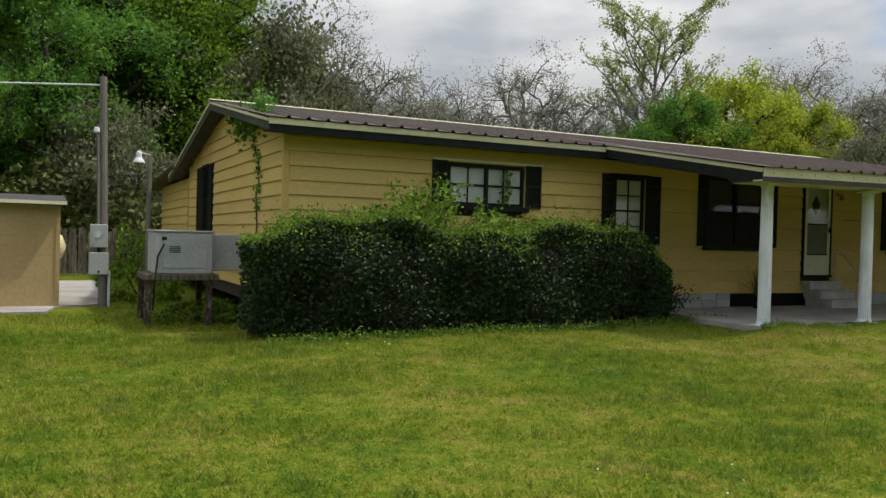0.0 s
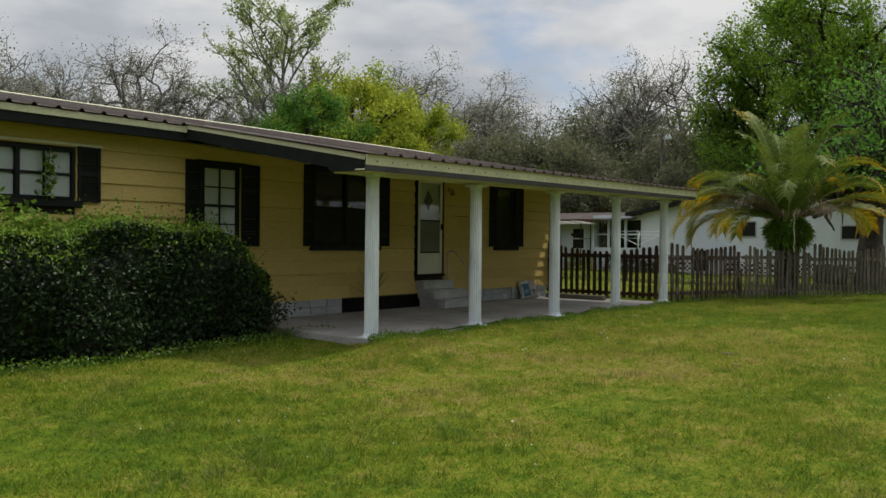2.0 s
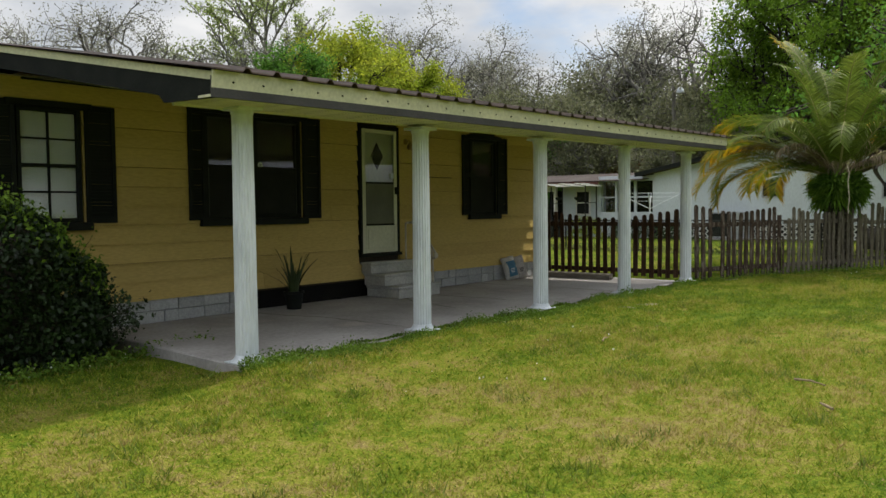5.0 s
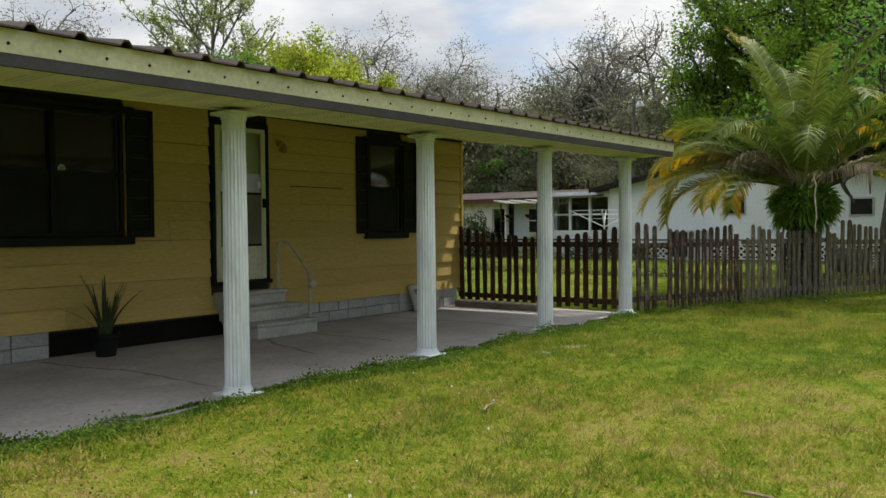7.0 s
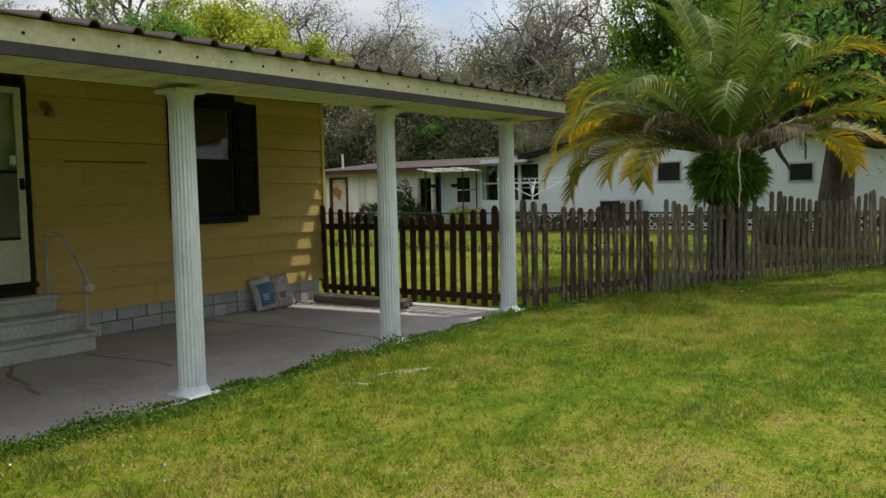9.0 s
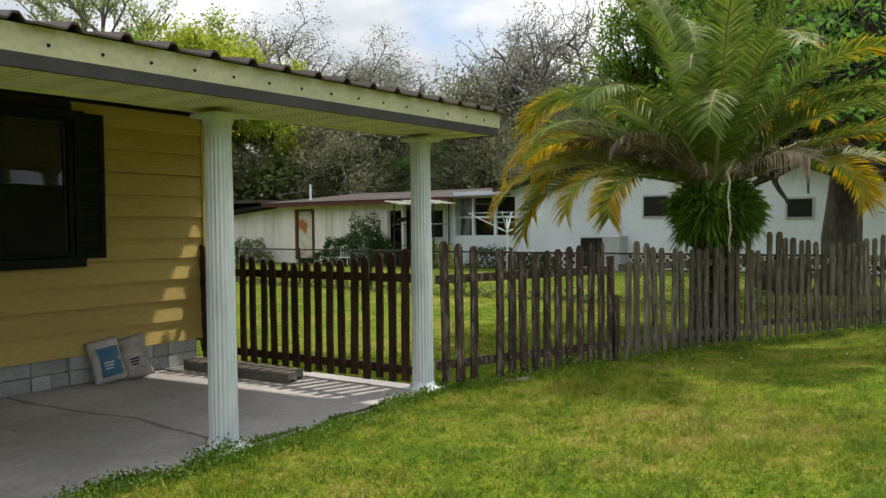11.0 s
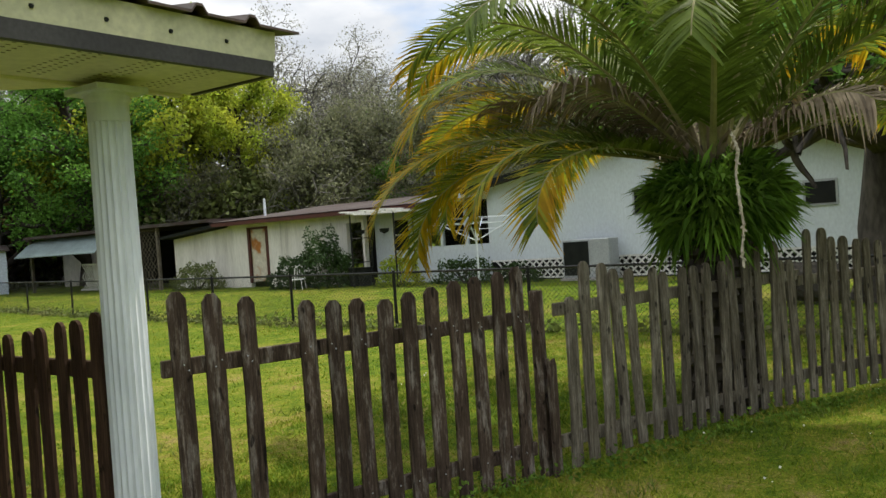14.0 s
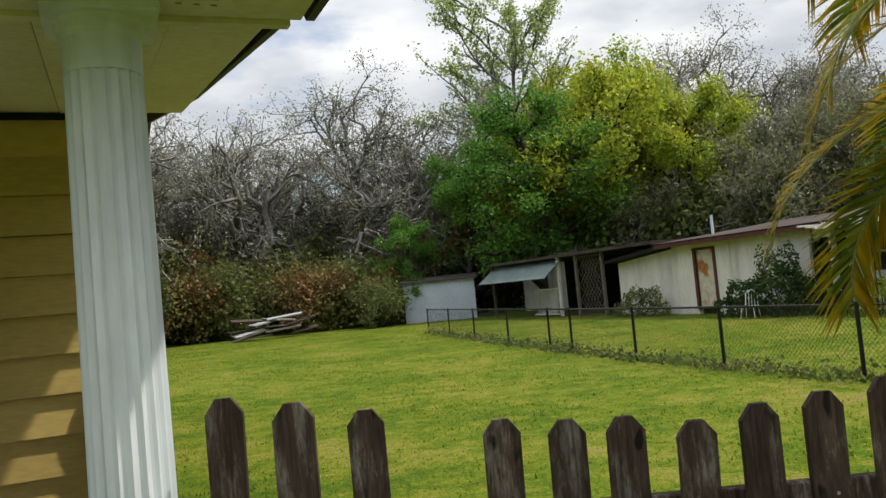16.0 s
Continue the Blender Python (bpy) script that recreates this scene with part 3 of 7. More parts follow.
# porch eave, following the slight sag
def sag_bar(x0, x1, y0, y1, d0, d1, lean=0.0):
    """A long bar between heights d0 and d1 below the porch eave; lean moves its lower edge back."""
    bm = bmesh.new()
    v = []
    for x in (x0, x1):
        e = porch_z(x)
        v += [bm.verts.new(p) for p in ((x, y0, e - d0), (x, y1, e - d0), (x, y1 + lean, e - d1), (x, y0 + lean, e - d1))]
    for f in ((0, 1, 2, 3), (4, 7, 6, 5), (0, 4, 5, 1), (1, 5, 6, 2), (2, 6, 7, 3), (3, 7, 4, 0)):
        bm.faces.new([v[i] for i in f])
    bmesh.ops.recalc_face_normals(bm, faces=bm.faces)
    return bm


porch_drip = part("porch_drip_edge", sag_bar(PORCH_X0, PORCH_X1, PORCH_Y - 0.03, PORCH_Y - 0.018, -0.02, 0.12, 0.012), M_DRIP, house, "cream drip metal with a row of screws")
part("porch_fascia", sag_bar(PORCH_X0 + 0.01, PORCH_X1 - 0.02, PORCH_Y - 0.018, PORCH_Y + 0.02, 0.02, 0.195), M_FASCIA, house)
part("porch_soffit", sag_bar(PORCH_X0 + 0.02, PORCH_X1 - 0.03, PORCH_Y + 0.02, PORCH_Y + 0.62, 0.165, 0.185), M_SOFFIT, house)
part("porch_beam", sag_bar(PORCH_X0 + 0.06, PORCH_X1 - 0.06, PORCH_Y + 0.625, PORCH_Y + 0.66, 0.10, 0.20), M_SOFFIT, house)
rivet_me = None
for i in range(36):
    x = PORCH_X0 + 0.2 + i * 0.305
    if x > PORCH_X1 - 0.05:
        break
    if rivet_me is None:
        ob = part("screw", lathe(bmesh.new(), [(0.011, 0), (0.009, 0.006)], 6), M_TRIM_DARK, porch_drip)
        rivet_me = ob.data
    else:
        ob = new("screw", rivet_me)
        ob.parent = porch_drip
    ob.matrix_basis = pose(x, PORCH_Y - 0.0245, porch_z(x) - 0.065, 90)
# soffit vents: rows of slots, thin strips coloured as shaded holes
vent_me = None
for i in range(36):
    x = PORCH_X0 + 0.12 + i * 0.305
    if x > PORCH_X1 - 0.25:
        break
    if vent_me is None:
        bm = bmesh.new()
        for r in range(12):
            for c in range(3):
                box(bm, c * 0.045, c * 0.045 + 0.016, r * 0.042, r * 0.042 + 0.006, -0.002, 0.0)
        ob = part("soffit_vent", bm, M_PERF, house)
        tagged(ob, kind="stuff")
        vent_me = ob.data
    else:
        ob = tagged(new("soffit_vent", vent_me), kind="stuff")
        ob.parent = house
    ob.matrix_basis = pose(x, PORCH_Y + 0.06, porch_z(x) - 0.1855)
# sloping ceiling panels over the porch
for i in range(28):
    a = PORCH_X0 + 0.03 + i * 0.4
    b = min(a + 0.396, PORCH_X1 - 0.05)
    if b - a < 0.05:
        break
    bm = bmesh.new()
    za, zb = porch_z(a) - 0.12, porch_z(b) - 0.12
    up = 0.006 * (i % 2)
    v = [bm.verts.new(p) for p in ((a, 10.56, za + up), (b, 10.56, zb + up), (b, Y_WALL - 0.03, 3.17 + up), (a, Y_WALL - 0.03, 3.17 + up),
                                   (a, 10.56, za + 0.02), (b, 10.56, zb + 0.02), (b, Y_WALL - 0.03, 3.19), (a, Y_WALL - 0.03, 3.19))]
    for f in ((0, 1, 2, 3), (4, 5, 6, 7), (0, 4, 5, 1), (1, 5, 6, 2), (2, 6, 7, 3), (3, 7, 4, 0)):
        bm.faces.new([v[k] for k in f])
    bmesh.ops.recalc_face_normals(bm, faces=bm.faces)
    part("ceiling_panel", bm, M_SOFFIT, house)
part("ceiling_trim", boxed(PORCH_X0 + 0.1, X_RIGHT, Y_WALL - 0.055, Y_WALL - 0.028, 3.13, 3.168), M_TRIM_DARK, house)
for x, skew, mat in ((PORCH_X1 - 0.02, 0.0, M_FASCIA), (PORCH_X0 + 0.06, -0.19, M_TRIM_DARK)):
    e = porch_z(x)
    top = [(PORCH_Y - 0.01, e + 0.01), (EAVE_Y, 3.375)]
    if not skew:
        top += [(RIDGE_Y, RIDGE_Z - 0.02), (RIDGE_Y, RIDGE_Z - 0.09)]
    bm = prism(bmesh.new(), top + [(EAVE_Y, 3.31), (PORCH_Y - 0.01, e - 0.06)], "x", x - 0.012, x + 0.03)
    for v in bm.verts:
        v.co.x += skew * (v.co.y - PORCH_Y)
    part("porch_rake_drip", bm, M_DRIP, house)
    low = [(PORCH_Y, e - 0.02), (EAVE_Y, 3.35)] + ([] if skew else [(RIDGE_Y, RIDGE_Z - 0.05), (RIDGE_Y, RIDGE_Z - 0.17)])
    bm = prism(bmesh.new(), low + [(EAVE_Y, 3.16), (PORCH_Y + 0.66, e - 0.125), (PORCH_Y + 0.60, e - 0.193), (PORCH_Y, e - 0.193)], "x", x, x + 0.025)
    for v in bm.verts:
        v.co.x += skew * (v.co.y - PORCH_Y)
    part("porch_rake", bm, mat, house)
# the wedge of roof where the porch widens towards the main eave
bm = bmesh.new()
e = porch_z(PORCH_X0)
for dz in (0.03, 0.016):
    bm.faces.new([bm.verts.new(q) for q in ((PORCH_X0 + 0.005, PORCH_Y - 0.05, e + dz), (PORCH_X0 + 0.005, EAVE_Y + 0.3, 3.44 + dz - 0.02), (PORCH_X0 - 0.62, EAVE_Y + 0.3, 3.44 + dz - 0.02), (PORCH_X0 - 0.58, EAVE_Y - 0.02, 3.375 + dz - 0.02))])
part("roof_wedge", bm, M_ROOF, house)
bm = bmesh.new()
bm.faces.new([bm.verts.new(q) for q in ((PORCH_X0 + 0.06, PORCH_Y + 0.6, e - 0.12), (PORCH_X0 + 0.06, Y_WALL - 0.03, 3.168), (PORCH_X0 - 0.62, Y_WALL - 0.03, 3.165))])
bmesh.ops.solidify(bm, geom=bm.faces[:], thickness=0.012)
part("ceiling_wedge", bm, M_SOFFIT, house)


# windows in a local frame: x across, z up, facing -y, origin at the opening's lower left on the wall face
def window_part(at, wide, high, columns, rows, blind, shutters, sill=True, header=True, turn=0.0, louvred=True):
    win = new("window")
    win.parent = house
    win.matrix_basis = pose(*at, 0, 0, turn)
    f = 0.045
    bm = bmesh.new()
    box(bm, 0, f, -0.03, 0.06, 0, high, 0.004)
    box(bm, wide - f, wide, -0.03, 0.06, 0, high, 0.004)
    box(bm, f, wide - f, -0.03, 0.06, high - f, high, 0.004)
    box(bm, f, wide - f, -0.03, 0.06, 0, f, 0.004)
    part("frame", bm, M_TRIM_DARK, win)
    w_in, h_in = wide - 2 * f, high - 2 * f
    for side in range(columns):
        x0 = f + side * w_in / columns
        x1 = x0 + w_in / columns
        if side:
            part("mullion", boxed(x0 - 0.03, x0 + 0.03, -0.035, 0.05, f, high - f, 0.004), M_TRIM_DARK, win)
        pane = part("pane", boxed(x0 + 0.005, x1 - 0.005, 0.022, 0.026, f + 0.002, high - f - 0.002), M_GLASS, win)
        pane.visible_shadow = False
        part("sash_rail", boxed(x0, x1, 0.0, 0.045, f + h_in / 2 - 0.02, f + h_in / 2 + 0.02, 0.004), M_TRIM_DARK, win)
        if rows:
            for r in range(1, rows):
                z = f + r * h_in / rows
                if abs(z - (f + h_in / 2)) > 0.05:
                    part("muntin", boxed(x0, x1, 0.008, 0.03, z - 0.011, z + 0.011), M_TRIM_DARK, win)
            part("muntin", boxed((x0 + x1) / 2 - 0.011, (x0 + x1) / 2 + 0.011, 0.007, 0.031, f, high - f), M_TRIM_DARK, win)
        else:
            part("screen", boxed(x0 + 0.01, x1 - 0.01, 0.006, 0.010, f, f + h_in * 0.5), M_SCREEN, win)
            part("screen_frame", boxed(x0 + 0.012, x0 + 0.026, 0.0, 0.02, f, high - f), M_SCREENFRAME, win)
            part("screen_frame", boxed(x1 - 0.026, x1 - 0.012, 0.0, 0.02, f, high - f), M_SCREENFRAME, win)
            part("screen_frame", boxed(x0 + 0.026, x1 - 0.026, 0.002, 0.018, high - f - 0.014, high - f), M_SCREENFRAME, win)
    if blind:
        part("blind", boxed(f, wide - f, 0.036, 0.042, f, high - f), M_BLIND, win, "pale closed window blind")
    else:
        # black sheet behind the glass, painted as the unlit room
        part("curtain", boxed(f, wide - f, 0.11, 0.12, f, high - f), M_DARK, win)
    for x0, x1 in shutters:
        lo, hi = (-0.02, high + 0.06)
        sh = part("shutter", boxed(x0, x0 + 0.05, -0.055, -0.02, lo, hi, 0.003), M_TRIM_DARK, house, "black louvred shutter")
        sh.matrix_basis = win.matrix_basis.copy()
        part("stile", boxed(x1 - 0.05, x1, -0.055, -0.02, lo, hi, 0.003), M_TRIM_DARK, sh)
        for z in (lo, (lo + hi) / 2 - 0.03, hi - 0.07):
            part("rail", boxed(x0 + 0.05, x1 - 0.05, -0.053, -0.022, z, z + 0.07), M_TRIM_DARK, sh)
        part("back_board", boxed(x0 + 0.05, x1 - 0.05, -0.022, -0.019, lo, hi), M_TRIM_DARK, sh)
        slat = boxed(x0 + 0.05, x1 - 0.05, -0.003, 0.003, -0.02, 0.02)
        slat_me = None
        for i in range(int((hi - lo) / 0.042)):
            if slat_me is None:
                ob = part("slat", slat, M_TRIM_DARK, sh)
                slat_me = ob.data
            else:
                ob = new("slat", slat_me)
                ob.parent = sh
            ob.matrix_basis = pose(0, -0.036, lo + 0.02 + i * 0.042, 14)
    if sill:
        part("sill", boxed(-0.1, wide + 0.1, -0.085, -0.005, -0.10, -0.005, 0.006), M_TRIM_DARK, win)
    if header:
        part("header", boxed(-0.12, wide + 0.12, -0.075, -0.005, high + 0.002, high + 0.075, 0.006), M_TRIM_DARK, win)
    return win


window_part((6.15, Y_WALL - 0.005, 2.17), 1.55, 0.71, 2, 2, True, [(-0.31, -0.02), (1.59, 1.92)], header=False)
part("window_trim", boxed(5.84, 8.1, Y_WALL - 0.06, Y_WALL - 0.03, 2.93, 2.965), M_SOFFIT, house)
window_part((9.78, Y_WALL - 0.005, 1.55), 0.72, 1.29, 1, 4, True, [(-0.31, -0.02), (0.76, 1.13)])
big_window = window_part((12.17, Y_WALL - 0.005, 1.56), 1.63, 1.40, 2, 0, False, [(-0.26, -0.01), (1.66, 2.0)])
sticker = part("sticker", lathe(bmesh.new(), [(0.043, 0.0), (0.043, 0.003)], 8), M_WHITE, big_window, "small white octagonal window sticker")
sticker.matrix_basis = pose(0.93, 0.02, 0.74, 90)
for k in range(2):
    part("print_bar", boxed(0.905, 0.955, 0.0145, 0.016, 0.725 + 0.022 * k, 0.737 + 0.022 * k), M_SCREENFRAME, big_window)
window_part((17.92, Y_WALL - 0.005, 1.56), 0.80, 1.40, 1, 0, False, [(-0.28, -0.01), (0.81, 1.14)])
window_part((X_LEFT - 0.005, 20.9, 1.58), 0.62, 1.5, 1, 2, True, [(-0.9, -0.02), (0.64, 1.15)], turn=-90)

part("scuff", boxed(16.31, 17.33, Y_WALL - 0.037, Y_WALL - 0.030, 2.212, 2.224), M_FASCIA, house, "dark scuffed seam in the siding")

# door: storm door over a cream panel door with a diamond light
door = new("door")
door.parent = house
door.matrix_basis = pose(15.0, Y_WALL - 0.005, 0.93)
bm = bmesh.new()
box(bm, 0, 0.05, -0.05, 0.08, 0, 2.09, 0.004)
box(bm, 0.87, 0.92, -0.05, 0.08, 0, 2.09, 0.004)
box(bm, 0.05, 0.87, -0.05, 0.08, 2.03, 2.09, 0.004)
box(bm, -0.01, 0.93, -0.09, 0.08, -0.03, 0.02, 0.004)
part("door_frame", bm, M_TRIM_DARK, door)
bm = bmesh.new()
box(bm, 0.055, 0.13, -0.045, -0.012, 0.03, 2.025, 0.004)
box(bm, 0.79, 0.865, -0.045, -0.012, 0.03, 2.025, 0.004)
box(bm, 0.13, 0.79, -0.045, -0.012, 1.96, 2.025, 0.004)
storm = part("storm_door", bm, M_DOOR, door, "cream aluminium storm door")
part("kick_panel", boxed(0.132, 0.788, -0.045, -0.012, 0.03, 0.47, 0.004), M_DOOR, storm)
part("raised_panel", boxed(0.17, 0.75, -0.052, -0.0455, 0.08, 0.42, 0.006), M_DOOR, storm)
part("sash_bar", boxed(0.13, 0.79, -0.042, -0.014, 1.15, 1.18), M_TRIM_DARK, door)
part("sash_bar", boxed(0.13, 0.79, -0.042, -0.014, 0.47, 0.50), M_TRIM_DARK, door)
part("screen", boxed(0.13, 0.79, -0.03, -0.026, 0.50, 1.15), M_DOORSCREEN, door)
storm_pane = part("storm_pane", boxed(0.13, 0.79, -0.03, -0.026, 1.18, 1.96), M_GLASS, door)
storm_pane.visible_shadow = False
bm = bmesh.new()
box(bm, 0.05, 0.87, 0.03, 0.07, 0.02, 2.03)
part("door_leaf", bm, M_DOOR, door, "cream entrance door")
bm = bmesh.new()
prism(bm, [(0.46, 1.38), (0.60, 1.60), (0.46, 1.82), (0.32, 1.60)], "y", 0.018, 0.032)
part("diamond_light", bm, M_TRIM_DARK, door, "dark diamond-shaped door window")
bm = bmesh.new()
box(bm, 0.80, 0.84, -0.075, -0.045, 0.98, 1.10, 0.006)
tube(bm, [(0.82, -0.06, 1.08), (0.82, -0.1, 1.07), (0.82, -0.1, 0.98)], 0.008, 6)
part("door_handle", bm, M_TRIM_DARK, door)
part("notice", boxed(0.71, 0.78, -0.05, -0.046, 1.24, 1.33), M_WHITE, door)

# foundation of grey blocks, with the open crawl space's shade as a near-black sheet
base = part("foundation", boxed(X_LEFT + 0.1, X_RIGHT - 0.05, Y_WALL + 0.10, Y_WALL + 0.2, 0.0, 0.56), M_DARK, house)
block_me = {}
rng = random.Random(9)
for row in range(2):
    z0, z1 = (0.262, 0.405) if row == 0 else (0.411, 0.553)
    x = 10.35 + row * 0.2
    while x < 20.3:
        lng = 0.395 if rng.random() < 0.8 else 0.2
        x1 = x + lng
        gap = 13.12 < x1 and x < 14.98
        if not gap and not (14.95 < x < 15.9) and x1 < 20.36:
            key = (round(lng, 2), row)
            if key not in block_me:
                ob = part("block", boxed(0, lng - 0.008, 0, 0.1, 0, z1 - z0, 0.006), M_BLOCK, base)
                block_me[key] = ob.data
            else:
                ob = new("block", block_me[key])
                ob.parent = base
            ob.matrix_basis = pose(x, Y_WALL - 0.005 + rng.uniform(-0.01, 0.01), z0)
        x = x1

# ---- porch ----
bm = bmesh.new()
prism(bm, [(10.28, 10.31), (20.5, 10.31), (20.5, 13.70), (10.55, 13.70)], "z", -0.1, 0.26)
bmesh.ops.bevel(bm, geom=[e for e in bm.edges if all(v.co.z > 0.2 for v in e.verts)], offset=0.012, segments=1, affect="EDGES")
patio = mesh_object("patio", bm, M_CONC)
tagged(patio, "bare grey concrete porch slab with damp marks and cracks", "patio", kind="structure")


def stain_path(points, widths, z, parent):
    bm = bmesh.new()
    left, right = [], []
    for i, (p, w) in enumerate(zip(points, widths)):
        a, b = Vector(points[max(i - 1, 0)]), Vector(points[min(i + 1, len(points) - 1)])
        d = (b - a).normalized()
        n = Vector((-d.y, d.x))
        left.append(bm.verts.new((p[0] + n.x * w, p[1] + n.y * w, z)))
        right.append(bm.verts.new((p[0] - n.x * w, p[1] - n.y * w, z)))
    for i in range(len(points) - 1):
        bm.faces.new((left[i], right[i], right[i + 1], left[i + 1]))
    bmesh.ops.recalc_face_normals(bm, faces=bm.faces)
    return part("crack", bm, M_CONC_D, parent)


def wander(p, q, n, amp, seed):
    r = random.Random(seed)
    return [(p[0] + (q[0] - p[0]) * t + r.uniform(-amp, amp), p[1] + (q[1] - p[1]) * t + r.uniform(-amp, amp)) for t in (i / (n - 1) for i in range(n))]


for k, line in enumerate((((17.97, 13.55), (18.0, 12.54), (18.12, 11.78), (18.02, 10.8), (17.95, 10.35)), ((12.74, 13.5), (12.82, 12.75), (13.0, 12.19), (12.99, 11.49), (12.96, 10.6)),
                          ((15.3, 12.85), (15.07, 12.56), (14.88, 11.9), (14.72, 11.31)), ((15.93, 12.8), (15.95, 12.32), (16.02, 11.8), (15.99, 11.33)))):
    way = []
    for p, q in zip(line, line[1:]):
        way += wander(p, q, 5, 0.018, k + 20)[:-1]
    rk = random.Random(k)
    stain_path(way, [(0.012 + 0.022 * rk.random()) * (0.4 if i in (0, len(way) - 1) else 1) for i in range(len(way))], 0.264, patio)
# dark blotches and dry leaf specks on the slab
rk = random.Random(31)
for k in range(26):
    x, y, a = rk.uniform(11, 20), rk.uniform(10.6, 13.3), rk.uniform(0.012, 0.03)
    bm = bmesh.new()
    bm.faces.new([bm.verts.new((x + a * rk.uniform(0.5, 1.2) * math.cos(q), y + a * rk.uniform(0.3, 0.8) * math.sin(q), 0.265)) for q in (0, 1.1, 2.2, 3.3, 4.4, 5.4)])
    part("speck", bm, M_CONC_D, patio)

# fluted columns
column = empty("porch_column", (10.44, 10.43, 0.26), "white fluted aluminium porch column on a square base", "column", "columns along the porch")
bm = bmesh.new()
flutes, per = 20, 4
rings = []
for z, r in ((0.06, 0.104), (1.2, 0.101), (2.22, 0.094)):
    ring = []
    for k in range(flutes * per):
        a = 2 * math.pi * k / (flutes * per)
        dip = (0.0, 0.006, 0.009, 0.006)[k % per]
        ring.append(bm.verts.new(((r - dip) * math.cos(a), (r - dip) * math.sin(a), z)))
    rings.append(ring)
for a, b in zip(rings, rings[1:]):
    for k in range(len(a)):
        j = (k + 1) % len(a)
        bm.faces.new((a[k], a[j], b[j], b[k]))
part("shaft", bm, M_WHITE, column)
bm = lathe(bmesh.new(), [(0.145, 0.0), (0.148, 0.015), (0.128, 0.035), (0.118, 0.05), (0.108, 0.075)], 28)
part("base", bm, M_WHITE, column)
part("plinth", boxed(-0.15, 0.15, -0.15, 0.15, 0.0, 0.018, 0.004), M_WHITE, column)
bm = lathe(bmesh.new(), [(0.094, 2.215), (0.096, 2.30), (0.104, 2.315), (0.104, 2.335), (0.112, 2.345)], 28)
part("capital", bm, M_WHITE, column)
part("abacus", boxed(-0.135, 0.135, -0.135, 0.135, 2.345, 2.375, 0.004), M_WHITE, column)
for i, x in enumerate((10.44, 12.90, 15.41, 17.91, 20.36)):
    high = (porch_z(x) - 0.18 - 0.26) / 2.375
    m = Matrix.Translation((x, 10.43, 0.26)) @ Matrix.Diagonal((1, 1, high, 1))
    if i:
        copy_thing(column, m)
    else:
        column.matrix_basis = m

# concrete steps
steps = empty("concrete_steps", (15.02, 12.87, 0.26), "three precast concrete entrance steps against the wall", "steps")
for i, (y0, z0, z1) in enumerate(((0.0, 0.0, 0.19), (0.24, 0.19, 0.38), (0.48, 0.38, 0.56))):
    bm = boxed(0.12 - i * 0.06, 1.12 - i * 0.06, y0, 0.70, z0, z1 - 0.045, 0.01)
    part("step", bm, M_STEP, steps)
    part("tread", boxed(0.10 - i * 0.06, 1.14 - i * 0.06, y0 - 0.02, 0.70, z1 - 0.043, z1, 0.008), M_STEP, steps)

handrail = empty("handrail", (16.12, 13.05, 0.26), "bent grey steel handrail beside the steps", "handrail")
bm = bmesh.new()
tube(bm, [(-0.02, 0.5, 1.17), (0.02, 0.42, 1.18), (0.03, 0.36, 1.16), (0.03, 0.1, 0.90), (0.03, -0.02, 0.76), (0.03, -0.08, 0.68), (0.03, -0.09, 0.62), (0.03, -0.06, 0.58), (0.03, 0.0, 0.60)], 0.020, 8)
part("rail", bm, M_STEEL, handrail)
part("post", tube(bmesh.new(), [(0.03, -0.03, 0), (0.03, -0.01, 0.74)], 0.020, 8), M_STEEL, handrail)
part("post", tube(bmesh.new(), [(-0.1, 0.46, 0.56), (-0.1, 0.46, 1.16)], 0.016, 8), M_STEEL, handrail)
part("rail_end", tube(bmesh.new(), [(-0.1, 0.46, 1.16), (-0.02, 0.48, 1.17)], 0.016, 8), M_STEEL, handrail)
part("end_plate", lathe(bmesh.new(), [(0.05, 0), (0.05, 0.012)], 14), M_STEEL, handrail).matrix_basis = pose(0.03, -0.09, 0.63, 90)

lantern = empty("porch_lantern", (16.12, Y_WALL - 0.02, 2.72), "small brass wall lantern with a glass shade", "wall lamp")
part("backplate", lathe(bmesh.new(), [(0.05, 0), (0.045, 0.015), (0.02, 0.03)], 14), M_BRASS, lantern).matrix_basis = pose(0, 0, 0.08, 90)
part("arm", tube(bmesh.new(), [(0, -0.02, 0.08), (0, -0.08, 0.10), (0, -0.11, 0.07)], 0.008, 6), M_BRASS, lantern)
part("shade", lathe(bmesh.new(), [(0.025, 0.0), (0.05, -0.05), (0.055, -0.09), (0.04, -0.12)], 14, (0, -0.11, 0.06)), M_BRASS, lantern)


